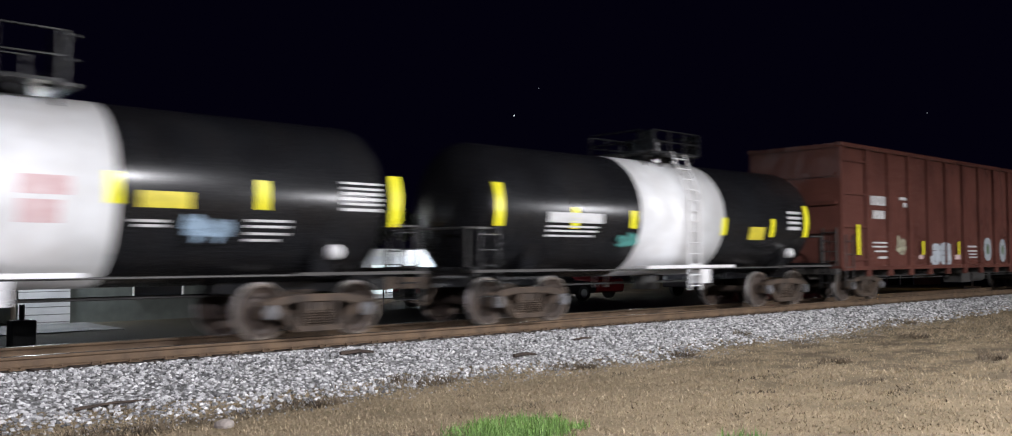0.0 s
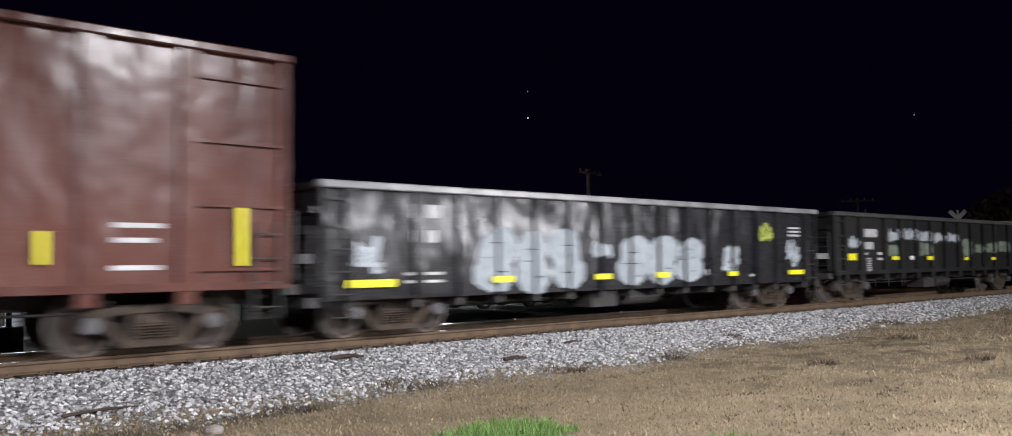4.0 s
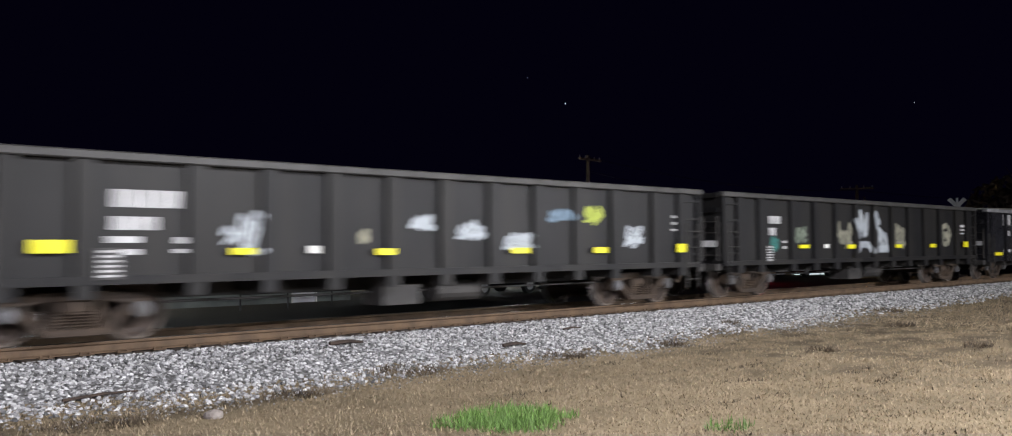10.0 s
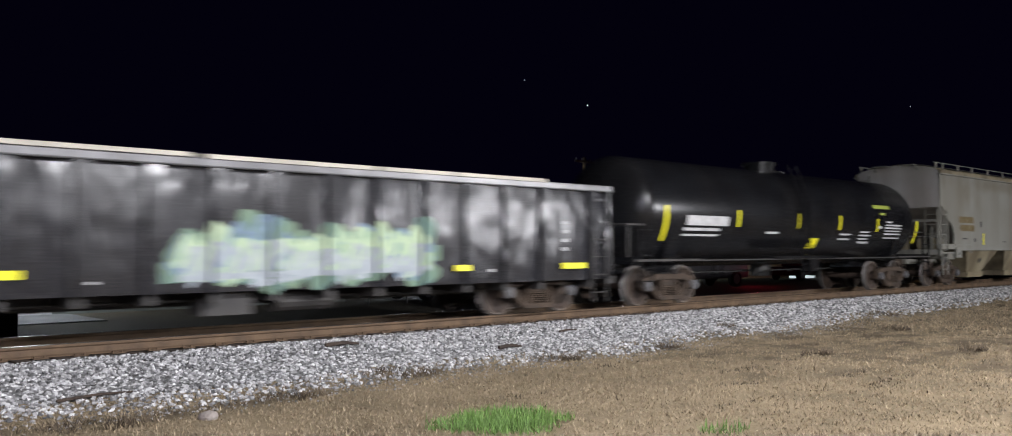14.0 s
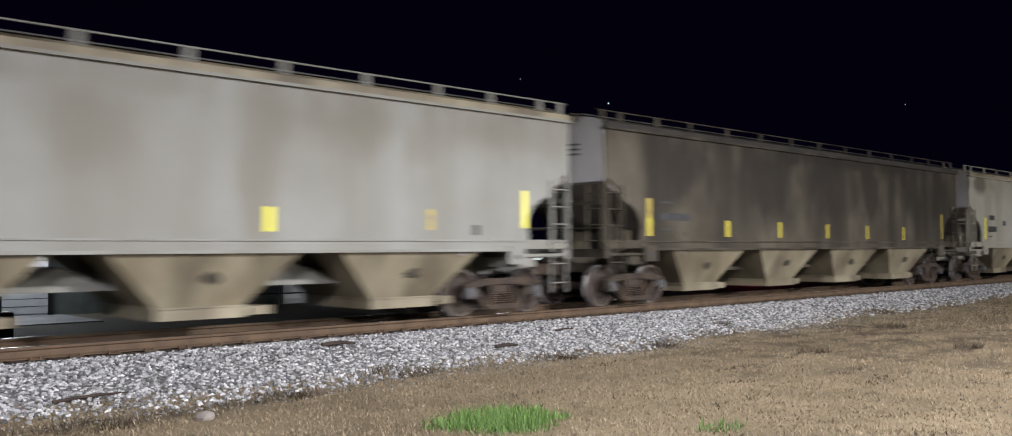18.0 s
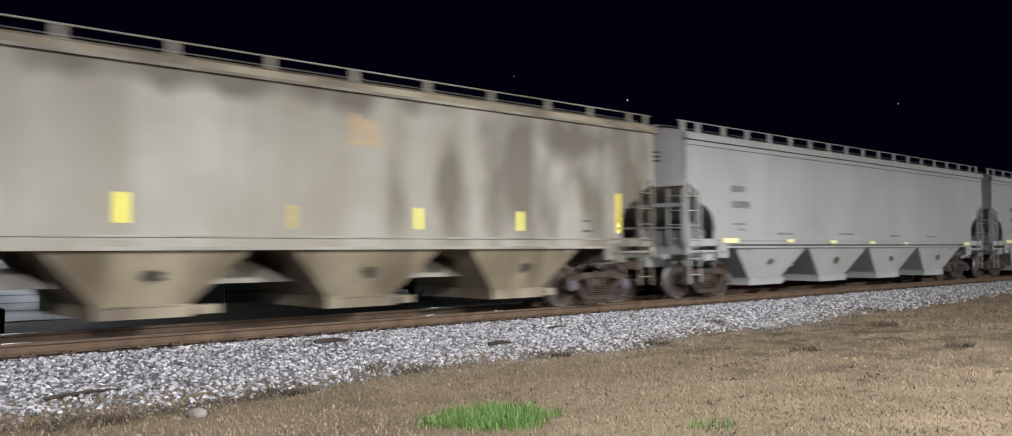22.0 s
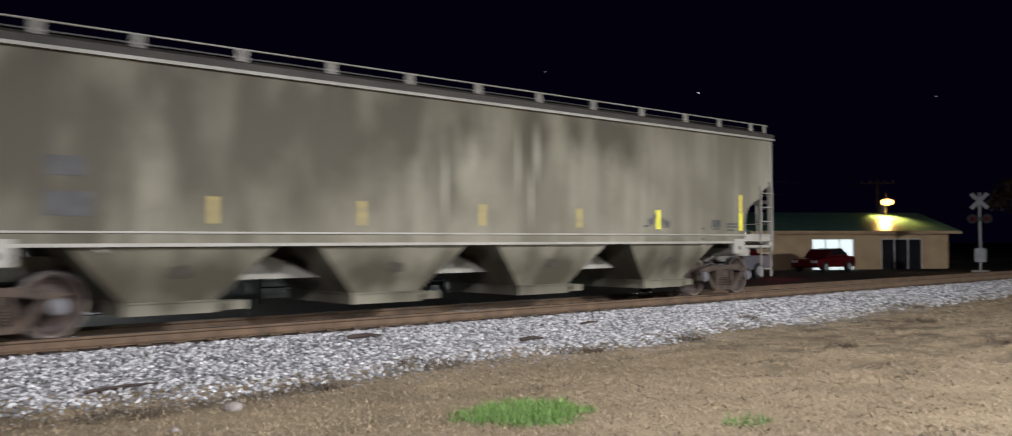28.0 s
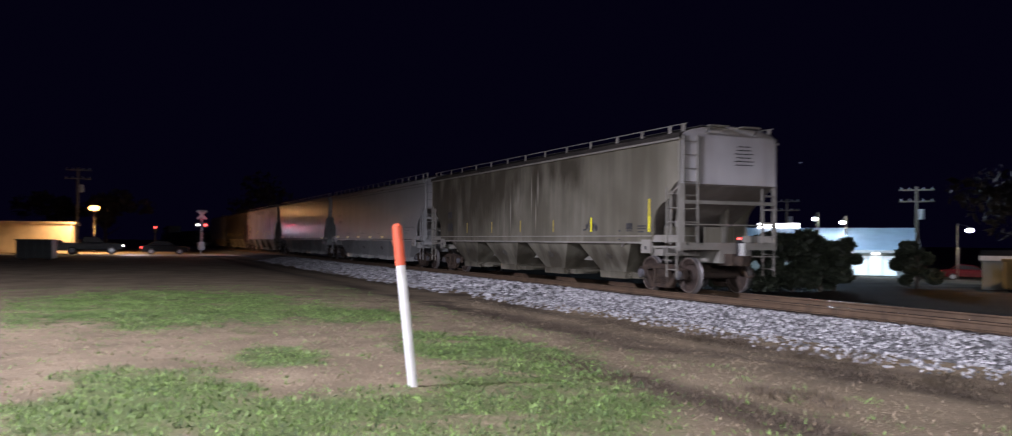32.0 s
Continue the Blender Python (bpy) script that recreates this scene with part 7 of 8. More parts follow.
part("box", bm, BLACK_RUBBER, post)

# low white outbuilding and the gabled house with its sodium lamp
low_building("outbuilding", "low white outbuilding with a pale fascia", 1.6, 36.5, -0.95, 0, 8.5, 5, 2.3, WALL_WHITE, ROOF_DARK, ((1.0, 0.0, 0.9, 1.9, "door"), (3.2, 0.8, 1.0, 0.8, "dark"), (5.6, 0.8, 1.0, 0.8, "dark")), flat=True)
low_building("gabled_house", "dim brown gabled house behind the yard", 2.6, 44.0, -1.0, 90, 9, 7.0, 3.3, WALL_BROWN, ROOF_DARK, ((5.0, 0.9, 1.1, 1.2, "dark"),), rise=2.2)
lamp_head("sodium_lamp", "orange sodium lamp above the yard", (0.55, 38.5, 3.6), 0.2, LAMP_SODIUM, ground_z(0.5, 39), (0.4, 0.3), 140, SODIUM)
# unseen lamp added to brighten the lawn beside the sodium lamp
lamp("yard_lawn_fill", (-5.0, 36.5, 2.6), 3600, (1.0, 0.64, 0.07), 0.2, 128)
lamp_head("yard_lamp", "white yard lamp on a slim pole", (-3.3, 43.0, 3.4), 0.12, LAMP_WHITE, ground_z(-3.3, 43), (0, 0.3))
low_building("dark_shed", "dark low shed with a lit louvred window", -16.0, 47.0, -1.3, 0, 13, 6, 3.0, WALL_DARK, ROOF_DARK, ((9.9, 1.2, 0.9, 1.0, "dark"),), flat=True)
for k in range(5):
    bm = bmesh.new()
    box(bm, -4.2, -3.4, 43.9, 43.96, 0.85 + 0.2 * k, 0.97 + 0.2 * k)
    tagged(part("window_louvre", bm, SIGN_GLOW), "bright horizontal louvre of a lit window", "window louvre", "louvres of the lit window")


def pallet_stack(x, y, turn, rows):
    b = thing("wooden_crate", "weathered slatted wooden crate on the lit grass", "crate", pose(x, y, ground_z(x, y), 0, 0, turn))
    for k in range(rows):
        for s in (-1, 1):
            bm = bmesh.new()
            box(bm, -0.8, 0.8, s * 0.5 - 0.02, s * 0.5 + 0.02, 0.05 + 0.2 * k, 0.05 + 0.2 * k + 0.13)
            part("slat", bm, PLANK, b)
    for q in (-0.75, -0.25, 0.25, 0.75):
        for s in (-1, 1):
            bm = bmesh.new()
            box(bm, q - 0.04, q + 0.04, s * 0.46 - 0.03, s * 0.46 + 0.03, 0, 0.2 * rows)
            part("upright", bm, PLANK, b)
    bm = bmesh.new()
    box(bm, -0.8, 0.8, -0.5, 0.5, 0.0, 0.05)
    part("base", bm, PLANK, b)


pallet_stack(-5.2, 35.7, 8, 4)


def dumpster(x, y, turn, w, d, h, paint, label):
    z = ground_z(x, y)
    b = thing("dumpster", label, "dumpster", pose(x, y, z, 0, 0, turn))
    bm = bmesh.new()
    for x0, x1, y0, y1 in ((-w / 2, w / 2, -d / 2, -d / 2 + 0.06), (-w / 2, w / 2, d / 2 - 0.06, d / 2), (-w / 2, -w / 2 + 0.06, -d / 2, d / 2), (w / 2 - 0.06, w / 2, -d / 2, d / 2)):
        box(bm, x0, x1, y0, y1, 0.18, h)
    box(bm, -w / 2, w / 2, -d / 2, d / 2, 0.12, 0.2)
    part("body", bm, paint, b)
    n = int(w / 0.6)
    for k in range(n + 1):
        bm = bmesh.new()
        q = -w / 2 + 0.06 + (w - 0.12) * k / n
        box(bm, q - 0.05, q + 0.05, -d / 2 - 0.07, -d / 2, 0.18, h - 0.02)
        part("rib", bm, paint, b)
    bm = bmesh.new()
    box(bm, -w / 2 - 0.06, w / 2 + 0.06, -d / 2 - 0.08, -d / 2 + 0.04, h - 0.1, h + 0.02)
    part("rim", bm, paint, b)
    for s in (-1, 1):
        bm = bmesh.new()
        tube(bm, (s * w * 0.35, -d / 2, 0.1), (s * w * 0.35, d / 2, 0.1), 0.1, 10)
        part("roller", bm, BLACK_RUBBER, b)
    return b


dumpster(-17.95, 37.0, -8, 4.6, 2.2, 1.75, DUMP_YELLOW, "large yellow-orange ribbed dumpster with faded lettering")
bm = bmesh.new()
for k in range(4):
    box(bm, -19.15 + 0.62 * k, -18.7 + 0.62 * k, 35.66 - 0.087 * k, 35.70 - 0.087 * k, -0.02, 0.3)
tagged(part("dumpster_lettering", bm, WALL_DARK), "faded dark lettering bars on the dumpster", "lettering")
lamp_head("dumpster_lamp", "small bright lamp above the dumpster", (-19.0, 38.6, 1.35), 0.3, SIGN_GLOW, ground_z(-18.7, 38.6), (0, 0.1))
dumpster(-24.0, 33.0, -20, 2.0, 1.5, 1.3, DUMP_YELLOW, "small yellow dumpster beside the shed")
# added warm lamp without a fixture, to brighten the dumpsters
lamp("dumpster_fill", (-19.0, 33.0, 4.5), 850, SODIUM, 0.2, 140)
low_building("small_shed", "small grey shed with a lit window", -26.9, 33.5, ground_z(-26.5, 33), 35, 2.6, 2.0, 1.3, WALL_GREY, ROOF_DARK, ((1.55, 0.5, 0.4, 0.6, "lit"),), rise=0.2, overhang=0.1)
vehicle("pickup", -21.6, 38.5, 12, CAR_BLACK, "dark pickup truck parked by the yellow dumpster")
lamp_head("pole_lamp", "blue-white lamp on a tall pole", (-31.0, 52.0, 3.85), 0.5, LAMP_BLUE, ground_z(-31, 52), (0, 0.4), 900, COOL)
for k, (hd, dist) in enumerate(((109.3, 52), (111.1, 52))):
    x, y, z = ground_at(hd, dist)
    bm = bmesh.new()
    box(bm, -0.45, 0.45, -0.12, 0.12, 0, 2.6)
    box(bm, -0.55, 0.55, -0.18, 0.18, 2.6, 2.75)
    finish(bm, 0.02)
    tagged(part("gate_pillar", bm, WALL_WHITE), "white painted gate pillar under bare trees", "pillar", "pair of gate pillars").matrix_basis = pose(x, y, z)
# unseen lamp, put in to whiten the pillars
lamp("pillar_fill", (-19.4, 45.5, 2.5), 260, COOL, 0.15)
for hd, dist, hh, sp, sd in ((110.5, 58, 7.0, 3.2, 21), (114.5, 60, 7.5, 3.4, 22), (118.5, 62, 6.5, 3.0, 23)):
    x, y, z = ground_at(hd, dist)
    tree("bare_tree", x, y, hh, sp, TWIG, sd, "leafless winter tree behind the yard", 1100, 0.35, 0.12)

# pale blue roadside building, shrubs before it, its lamps
low_building("roadside_building", "roadside building with pale blue metal roof and lit windows", -60.9, 47.2, -1.45, 38, 12.8, 8, 2.15, WALL_GREY, ROOF_BLUE, ((6.0, 0.35, 6.2, 1.5, "soft"),), rise=1.75, overhang=0.5)
# added bluish lamp with no fixture, lights the roof and front
lamp("roadside_building_fill", (-50.0, 47.0, 6.5), 3200, (0.62, 0.84, 1.0), 0.3)
lamp_head("roof_lamp", "white floodlight over the blue roof", (-57.5, 52.3, 3.3), 0.2, LAMP_WHITE, -1.5, (0, 0.4))
lamp_head("roof_lamp", "white floodlight over the blue roof", (-56.0, 53.8, 3.0), 0.2, LAMP_WHITE, -1.5, (0, 0.4))
lamp_head("road_lamp", "white road lamp on an arm", (-54.5, 66.4, 2.5), 0.3, LAMP_WHITE, -1.8, (-1.2, 0), 300, WHITE)
bm = bmesh.new()
box(bm, -1.7, 1.7, -0.1, 0.1, 0, 0.9)
sg = tagged(part("lit_sign_box", bm, SIGN_GLOW), "long white lit sign box on the roof", "sign")
sg.matrix_basis = pose(-61.5, 52.0, 2.1, 0, 0, 45)
for k in range(3):
    bm = bmesh.new()
    tube(bm, (0, 0, -0.09), (0, 0, 0.09), 0.3, 14, 0.22)
    q = math.radians(38)
    lx, ly = 7.2 + 1.75 * k, -0.25
    light = tagged(part("canopy_light", bm, SIGN_GLOW), "round white lamp under the eaves of the blue roof", "lamp", "lamps under the eaves")
    light.matrix_basis = pose(-60.9 + lx * math.cos(q) - ly * math.sin(q), 47.2 + lx * math.sin(q) + ly * math.cos(q), 0.62)
for hd, dist, hh, sp, sd in ((140.6, 36, 2.7, 1.2, 31), (139.0, 36.5, 2.6, 1.2, 32), (137.4, 37, 2.5, 1.2, 33), (136.6, 38, 2.4, 0.8, 34), (142.6, 36, 2.0, 1.0, 35), (132.1, 42, 2.3, 0.8, 36)):
    x, y, z = ground_at(hd, dist)
    tree("evergreen_shrub", x, y, hh, sp, LEAF, sd, "dense dark evergreen shrub", 8000, 0.0, 0.055)
x, y, z = ground_at(126.5, 60)
tree("bare_tree", x, y, 7.5, 3.0, TWIG, 41, "leafless tree by the road", 1100, 0.3, 0.12)
utility_pole(132.1, 78, 7.3, turn=40)
utility_pole(139.3, 95, 7.4, turn=40)
vehicle("sedan", -57.0, 69.5, 38, CAR_RED, "red car with tail lights by the building", "t")

# far road crossing with signals, tan building and parked vehicles
bm = bmesh.new()
box(bm, -101.0, -90.5, -60, 12.9, -0.8, -0.37)
box(bm, -101.0, -90.5, 15.9, 60, -0.8, -0.37)
tagged(part("road", bm, CONCRETE), "pale worn road that crosses the track", "road", kind="structure")


def crossing_signal(x, y, turn, lit, label):
    z = ground_z(x, y)
    s = thing("crossing_signal", label, "crossing signal", pose(x, y, z, 0, 0, turn))
    bm = bmesh.new()
    tube(bm, (0, 0, -0.2), (0, 0, 4.7), 0.07, 12)
    part("mast", bm, GREY_METAL, s)
    for a in (-45, 45):
        bm = bmesh.new()
        box(bm, -0.62, 0.62, -0.02, 0.02, -0.115, 0.115)
        blade = part("crossbuck", bm, GREY_METAL, s)
        blade.matrix_basis = pose(0, -0.1 - (0.03 if a > 0 else 0), 4.2, 0, a, 0)
    for q in (-0.38, 0.38):
        bm = bmesh.new()
        tube(bm, (q, -0.1, 3.15), (q, -0.2, 3.15), 0.28, 20)
        hood = part("target", bm, BLACK_RUBBER, s)
        bm = bmesh.new()
        tube(bm, (q, -0.2, 3.15), (q, -0.23, 3.15), 0.13, 16)
        part("lens", bm, (RED_GLOW if q > 0 else SIGN_GLOW) if lit else CAR_RED, hood)
    bm = bmesh.new()
    box(bm, -0.45, 0.45, -0.05, 0.05, 3.1, 3.2)
    part("light_arm", bm, BLACK_RUBBER, s)
    bm = bmesh.new()
    box(bm, -0.3, 0.3, -0.3, 0.3, 0.6, 1.4)
    part("gate_mechanism", bm, GREY_METAL, s)
    bm = bmesh.new()
    box(bm, -0.45, 0.45, -0.45, 0.45, -0.3, 0.12)
    part("base", bm, CONCRETE, s)
    return s


crossing_signal(-97.5, 8.0, 90, True, "railway crossing signal with crossbuck and lit lamps")
crossing_signal(56.0, 21.6, -70, False, "white railway crossing signal with crossbuck")
tan = low_building("tan_building", "cream flat-roofed building with a brown mansard, lit by a sodium lamp", -118.0, -4.3, -0.45, -92, 22, 8, 3.2, WALL_CREAM, WALL_CREAM, ((0.4, 0.0, 0.6, 1.9, "dark"), (1.4, 0.0, 0.6, 1.9, "dark"), (2.4, 0.0, 0.6, 1.9, "dark"), (4.3, 0.2, 1.5, 1.6, "lit"), (7.5, 0.6, 2.2, 1.2, "dark"), (11.0, 0.6, 2.4, 1.2, "lit")), flat=True)
bm = bmesh.new()
slab_x(bm, [(-0.03, 2.95), (-0.45, 2.15), (-0.45, 2.0), (-0.03, 2.0)], 3.4, 22.0)
part("mansard", bm, WALL_BROWN, tan, "brown shingled mansard band")
lamp_head("sodium_lamp", "orange sodium lamp on a pole", (-108.0, -2.3, 4.5), 0.55, LAMP_SODIUM, -0.45, (-2.5, 0.0), 4500, (1.0, 0.60, 0.26), cone=172, pole_r=0.05)
utility_pole(182.1, 104, 9.0, arms=2, turn=90)
dumpster(-75.0, -5.4, 80, 2.4, 1.6, 1.5, DUMP_DARK, "dark closed dumpster at the edge of the lawn")
vehicle("pickup", -97.0, -2.2, 90, CAR_BLACK, "dark pickup truck with headlights on the road", "h")
vehicle("sedan", -101.5, -5.5, 90, CAR_BLACK, "dark car behind the pickup", "h")
vehicle("sedan", -99.0, 4.6, 90, CAR_BLACK, "dark car on the road near the crossing", "t")
lamp("signal_red_light", (-97.2, 8.9, 2.75), 60, (1.0, 0.05, 0.08), 0.12)
# unseen warm lamp added to give the hopper's side its glint
lamp("crossing_glint_fill", (-99.0, 7.6, 4.2), 200, (1.0, 0.5, 0.16), 0.2)
lamp("headlight_pool", (-93.5, 1.5, 0.5), 150, WHITE, 0.2)
# added lamp without a fixture, tints the crossing road
lamp("crossing_road_fill", (-94.0, 9.0, 2.2), 70, (0.85, 0.8, 1.0), 0.2)
for hd, dist, hh, sp, sd in ((171.5, 150, 12.0, 5.5, 51), (180.6, 135, 9.0, 4.0, 52), (183.0, 150, 9.0, 4.5, 53)):
    x, y, z = ground_at(hd, dist)
    tree("bare_tree", x, y, hh, sp, TWIG, sd, "leafless tree beyond the road", 1200, 0.3, 0.2)
tl = thing("traffic_light", "traffic light with a red lens on a pole", "traffic light", pose(-120, 4.4, -0.5))
bm = bmesh.new()
tube(bm, (0, 0, 0), (0, 0, 2.6), 0.07, 8)
part("pole", bm, BLACK_RUBBER, tl)
bm = bmesh.new()
box(bm, -0.15, 0.15, -0.18, 0.18, 2.4, 3.4)
hs = part("housing", bm, BLACK_RUBBER, tl)
bm = bmesh.new()
tube(bm, (0.15, 0, 3.1), (0.2, 0, 3.1), 0.13, 12)
part("lens", bm, RED_GLOW, hs)

# parked vehicles, garage, bright canopy and poles behind the train
vehicle("sedan", 21.5, 27.3, 4, CAR_BLACK, "dark saloon car parked beyond the track")
vehicle("sedan", 27.0, 27.8, 2, CAR_BLACK, "black saloon car parked beyond the track")
vehicle("pickup", 36.8, 26.2, 175, CAR_WHITE, "silver pickup truck parked beyond the track")
vehicle("sedan", 30.5, 29.5, 90, CAR_RED, "red car parked nose-in beyond the track")
vehicle("van", 44.0, 30.5, 0, CAR_RED, "dark red van parked beyond the track")
vehicle("sedan", 50.5, 28.5, 180, CAR_RED, "red car parked near the garage")
low_building("garage", "garage with green metal roof and bright open bay", 50.0, 33.0, -0.75, -30, 14, 8, 2.6, WALL_TAN, ROOF_GREEN, ((4.0, 0.0, 3.0, 2.2, "lit"), (9.0, 0.0, 3.0, 2.2, "dark")), rise=1.3, overhang=0.6)
lamp_head("sodium_lamp", "orange sodium lamp over the garage yard", (61.0, 29.6, 4.0), 0.42, LAMP_SODIUM, -0.75, (0.6, 0.4), 1500, SODIUM)


low_building("white_shop", "low white shop with a brightly lit front", 22.6, 36.0, -0.85, 0, 14.5, 7, 2.35, WALL_WHITE, ROOF_DARK, ((0.8, 0.5, 3.6, 1.4, "lit"), (5.4, 0.5, 3.6, 1.4, "lit"), (10.0, 0.5, 3.6, 1.4, "lit")), flat=True, overhang=0.2)
lamp_head("shop_lamp", "bright white lamp before the white shop", (32.6, 35.2, 1.85), 0.4, LAMP_WHITE, -0.8, (0, 0.3), 900, COOL)
# extra unseen lamp that brightens the shop's wall
lamp("shop_front_fill", (27.0, 34.0, 1.6), 500, COOL, 0.2)
utility_pole(42.5, 55, 7.5, turn=10, arms=1)
utility_pole(26.4, 75, 6.6, turn=-60, arms=1)
ps = thing("price_sign", "tall lit sign with stacked white panels", "sign", pose(*ground_at(40.2, 62)))
bm = bmesh.new()
tube(bm, (0, 0, 0), (0, 0, 2.6), 0.1, 10)
part("post", bm, GREY_METAL, ps)
for k in range(3):
    bm = bmesh.new()
    box(bm, -0.7, 0.7, -0.08, 0.08, 2.6 + 0.5 * k, 2.98 + 0.5 * k)
    q = part("sign_panel", bm, SIGN_GLOW, ps)
    q.matrix_basis = pose(0, 0, 0, 0, 0, -50)
wb = thing("lit_sign", "small white lit sign on a post", "sign", pose(*ground_at(34.7, 58)))
bm = bmesh.new()
tube(bm, (0, 0, 0), (0, 0, 1.8), 0.07, 10)
part("post", bm, GREY_METAL, wb)
bm = bmesh.new()
box(bm, -0.75, 0.75, -0.08, 0.08, 1.55, 2.4)
part("sign_panel", bm, glow("lit_sign_blue", (0.7, 0.9, 1.0), 3), wb).matrix_basis = pose(0, 0, 0, 0, 0, -55)
for hd, dist, hh, sp, sd in ((17.2, 70, 7.5, 3.2, 61), (14.5, 75, 8.0, 3.4, 62), (62.0, 60, 6.0, 3.0, 63), (68.0, 62, 6.4, 3.2, 64), (57.0, 62, 6.2, 3.0, 65)):
    x, y, z = ground_at(hd, dist)
    tree("dark_tree", x, y, hh, sp, LEAF if hd > 50 else TWIG, sd, "dark tree against the night sky", 1200, 0.25, 0.14)
ax, ay, az_ = ground_at(26.4, 75)
cx, cy, cz = ground_at(42.5, 55)
for dz in (0.0, 0.9):
    wire((ax, ay, az_ + 6.2 - dz), (cx, cy, cz + 7.4 - dz), 0.7, 0.015)
    wire((ax, ay, az_ + 6.2 - dz), (110.0, 22.0, 6.0 - dz), 0.7, 0.015)
lamp("brake_light_pool", (40.0, 25.0, 0.35), 30, (1.0, 0.04, 0.09), 0.1)
fence = thing("rail_fence", "thin dark rail fence before the parked cars", "fence", pose(12.5, 25.8, ground_z(15, 26)))
for k in range(6):
    bm = bmesh.new()
    tube(bm, (k * 1.6, 0, -0.05), (k * 1.6, 0, 0.95), 0.03, 8)
    part("post", bm, BLACK_RUBBER, fence)
for zz in (0.5, 0.92):
    bm = bmesh.new()
    tube(bm, (0, 0, zz), (8.0, 0, zz), 0.022, 8)
    part("rail", bm, BLACK_RUBBER, fence)

# the orange and white marker post on the lawn
mp = thing("marker_post", "leaning white marker post with orange top", "marker post", pose(-10.1, 3.2, ground_z(-10.1, 3.2)) @ Matrix.Rotation(radians(6.4), 4, Vector((0.92, -0.39, 0))))
bm = bmesh.new()
tube(bm, (0, 0, -0.1), (0, 0, 1.52), 0.055, 18)
part("post", bm, MARKER_WHITE, mp)
bm = bmesh.new()
tube(bm, (0, 0, 1.42), (0, 0, 1.88), 0.060, 18, 0.058)
tube(bm, (0, 0, 1.88), (0, 0, 1.91), 0.058, 18, 0.03)
part("cap_sleeve", bm, SIGN_ORANGE, mp, "faded orange plastic sleeve")

# sticks, stones and weeds on the near side
rng = random.Random(8)


def clump(x, y, r, n, seed):
    g = np.random.default_rng(seed)
    v, f = [], []
    for k in range(n):
        a, d = g.uniform(0, 6.28), r * math.sqrt(g.random())
        px, py = x + d * math.cos(a), y + 0.55 * d * math.sin(a)
        pz = max(ground_z(px, py), ballast_z(px, py) if py > ballast_edge(px) else -9)
        b, h, w = g.uniform(0, 6.28), g.uniform(0.04, 0.13), g.uniform(0.004, 0.012)
        i = len(v)
        v += [(px - w * math.cos(a), py - w * math.sin(a), pz), (px + w * math.cos(a), py + w * math.sin(a), pz), (px + 0.6 * h * math.cos(b), py + 0.6 * h * math.sin(b), pz + h)]
        f.append((i, i + 1, i + 2))
    me = bpy.data.meshes.new("weed_clump")
    me.from_pydata(v, [], f)
    me.materials.append(DARK_CLUMP)
    return tagged(new("weed_clump", me), "dark dead weed clump at the ballast's edge", "weed", "weed clumps", "stuff")


for k, (x, y, r) in enumerate(((23.6, 10.9, 0.55), (16.9, 11.3, 0.3), (13.4, 10.2, 0.35), (16.3, 6.0, 0.4), (10.6, 10.3, 0.5), (7.6, 10.5, 0.6), (5.6, 10.0, 0.5), (3.2, 9.7, 0.6), (1.0, 10.1, 0.8), (-1.4, 10.4, 0.8),
                              (-3.6, 10.0, 0.9), (-6.0, 10.2, 0.9), (-8.5, 10.0, 0.9), (-11.0, 10.3, 1.0), (-14.0, 10.2, 1.0), (20.0, 9.0, 0.5), (14.0, 7.6, 0.4), (-5.0, 7.3, 0.8), (-8.0, 7.0, 0.8), (-2.0, 6.2, 0.8))):
    clump(x, y, r, int(420 * r), 70 + k)


def stick(x, y, length, turn, r):
    bm = bmesh.new()
    tube(bm, (-length / 2, 0, r), (0.05, 0.03, r * 1.6), r, 6, r * 0.9)
    tube(bm, (0.05, 0.03, r * 1.6), (length / 2, -0.02, r), r * 0.9, 6, r * 0.5)
    ob = tagged(part("broken_stick", bm, TIE_WOOD), "broken dark wood piece lying on the ballast", "stick", "sticks on the ballast")
    ob.matrix_basis = pose(x, y, max(ballast_z(x, y), ground_z(x, y)) + 0.02, 0, 0, turn)


stick(7.75, 12.3, 0.55, -12, 0.035)
stick(10.4, 11.25, 0.45, -8, 0.035)
stick(3.6, 11.0, 0.9, 10, 0.02)
stick(12.6, 12.0, 0.5, 4, 0.02)


FIELDSTONE = surface("fieldstone", (0.30, 0.265, 0.235), (0.2, 0.17, 0.145), 0.9, scale=6, bump=0.3)


def rock(x, y, r, seed):
    bm = bmesh.new()
    bmesh.ops.create_icosphere(bm, subdivisions=2, radius=r)
    for v in bm.verts:
        v.co *= 1 + 0.22 * noise.noise(v.co * 9 + Vector((seed, 0, 0)))
        v.co.z *= 0.6
    ob = tagged(part("fieldstone", bm, FIELDSTONE), "weathered grey-brown stone on the dry lawn", "stone", "stones on the lawn")
    ob.matrix_basis = pose(x, y, ground_z(x, y) + r * 0.25)


rock(4.25, 9.4, 0.11, 1)
rock(3.3, 8.6, 0.05, 2)
rock(-2.2, 8.2, 0.06, 3)

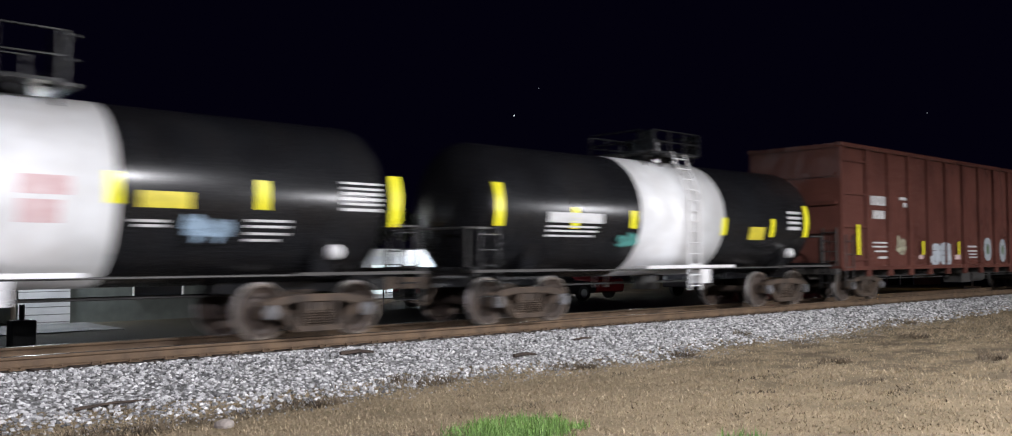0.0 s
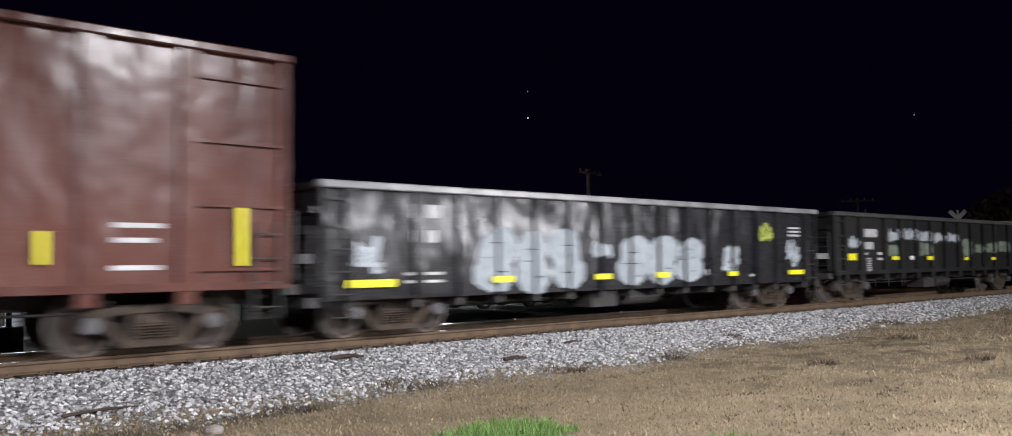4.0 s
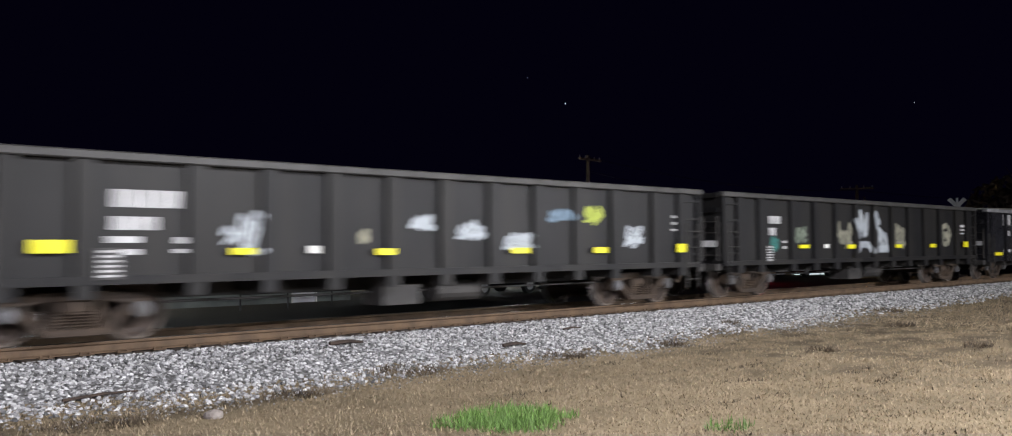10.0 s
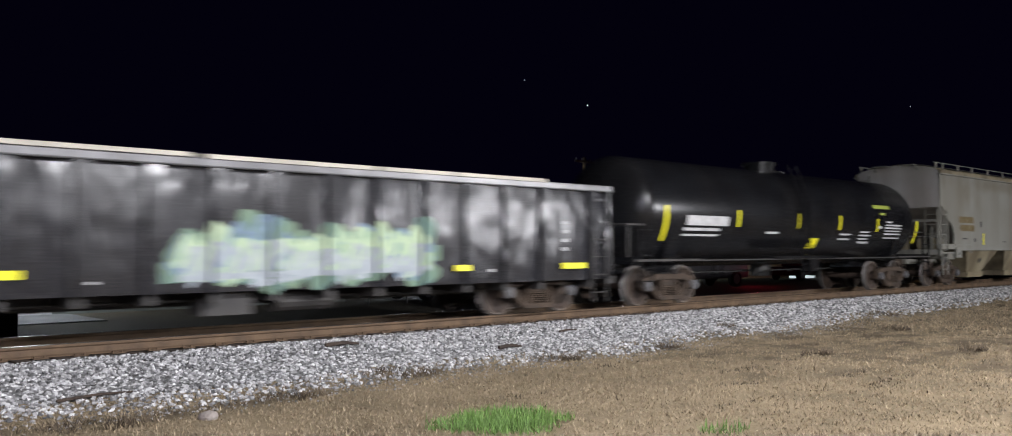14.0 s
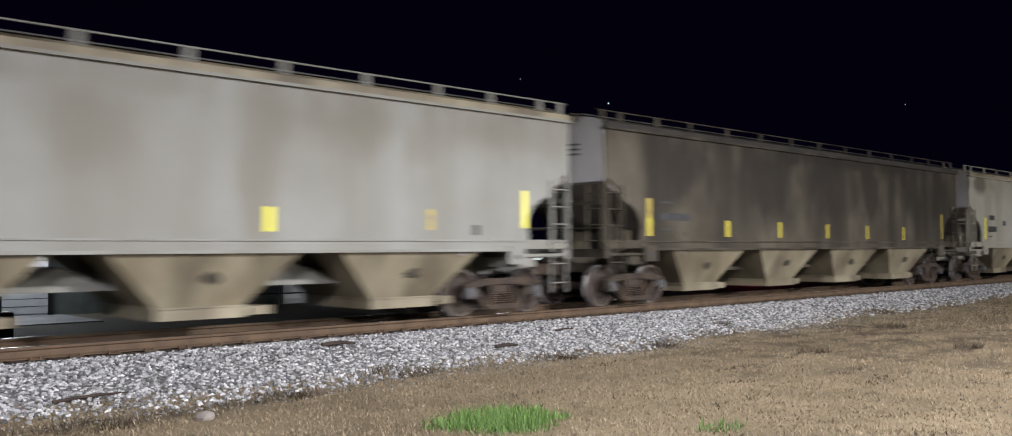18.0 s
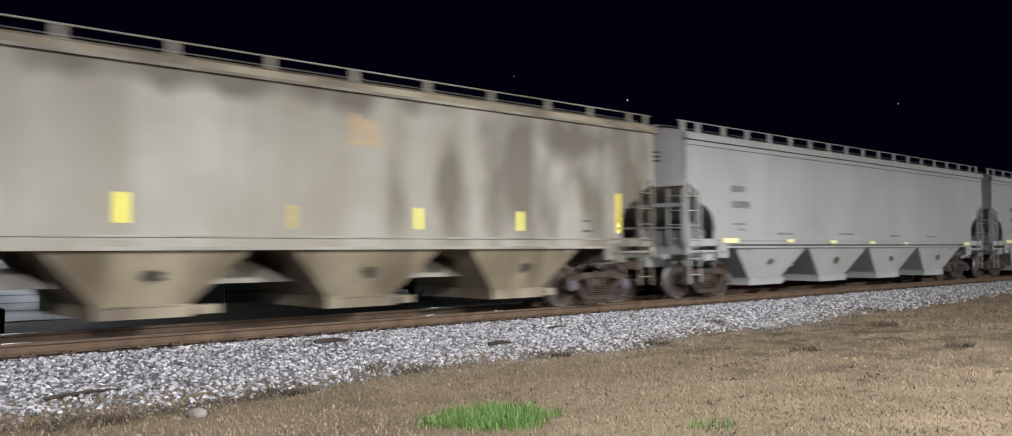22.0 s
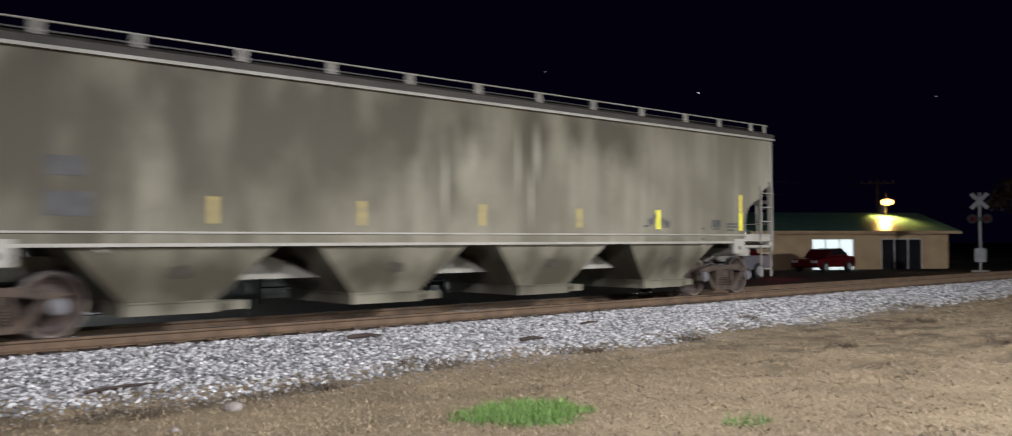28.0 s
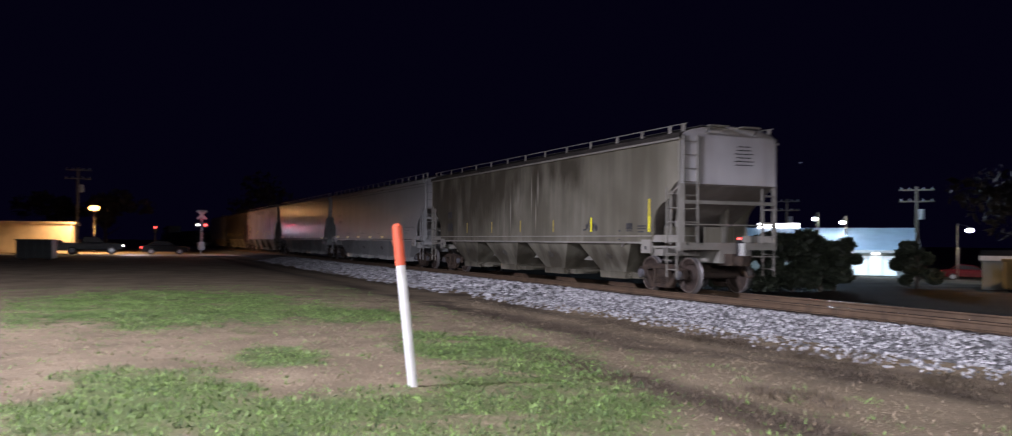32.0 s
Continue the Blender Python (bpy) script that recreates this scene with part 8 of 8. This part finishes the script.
# end-of-train device on the last coupler
bm = bmesh.new()
box(bm, 19.58, 19.70, -0.09, 0.09, 0.93, 1.33)
finish(bm, 0.02)
eot = part("end_of_train_device", bm, BLACK_RUBBER, h6, "dark end-of-train device clamped on the coupler")
bm = bmesh.new()
box(bm, 19.70, 19.708, -0.08, 0.08, 0.95, 1.29)
part("reflective_face", bm, REFLECT_W, eot, "pale reflective rear face")
bm = bmesh.new()
tube(bm, (19.64, -0.03, 1.33), (19.64, -0.03, 1.38), 0.045, 12)
part("antenna", bm, BLACK_RUBBER, eot)
bm = bmesh.new()
tube(bm, (19.64, -0.03, 1.38), (19.64, -0.03, 1.43), 0.04, 12)
part("marker_lamp", bm, RED_GLOW, eot, "small red marker lamp")

# stars and a passing aircraft
for hd, el in ((46.29, 10.78), (23.19, 8.29), (138.5, 4.9)):
    d = 3000
    bm = bmesh.new()
    bmesh.ops.create_icosphere(bm, subdivisions=1, radius=1.7)
    tagged(part("star", bm, STAR_GLOW), "faint white star in the night sky", "star", "stars", "structure").matrix_basis = pose(*spot(hd, d * math.cos(radians(el))), 0, 0, 0) @ pose(0, 0, d * math.sin(radians(el)))
aircraft = thing("aircraft", "distant aircraft seen as small moving lights", "aircraft", pose(0, 0, 0))
bm = bmesh.new()
tube(bm, (-9, 0, 0), (9, 0, 0), 1.2, 8, 0.6)
part("fuselage", bm, CAR_BLACK, aircraft)
for s in (-1, 1):
    bm = bmesh.new()
    bmesh.ops.create_icosphere(bm, subdivisions=1, radius=1.1 if s > 0 else 0.6)
    part("navigation_light", bm, PLANE_GLOW, aircraft).matrix_basis = pose(s * 4, -2, 0)
FLIGHT = [(0.0, 47.94, 9.11), (6.0, 45.59, 9.17), (13.0, 42.76, 9.18), (19.0, 40.37, 9.22), (26.0, 37.58, 9.25), (32.0, 35.2, 9.3)]


# ---------------------------------------------------------------- movement
def motions():
    for car, x0 in MOVERS:
        walk(car, [(t, pose(x0 - run(t), TRACK_Y, 0)) for t in [k / 2 for k in range(65)]])
    steps = [k / 15 for k in range(481)]
    turns = [(t, Euler((0, -run(t) / WHEEL_R, 0)).to_matrix().to_4x4()) for t in steps]
    for w, d in ROLLERS:
        shift = Matrix.Translation((d, 0, WHEEL_R))
        walk(w, [(t, shift @ m) for t, m in turns])
    walk(aircraft, [(t, pose(*spot(h, 1500 * math.cos(radians(e))), 0, 0, 0) @ pose(0, 0, 1500 * math.sin(radians(e)), 0, 0, h)) for t, h, e in FLIGHT])


motions()
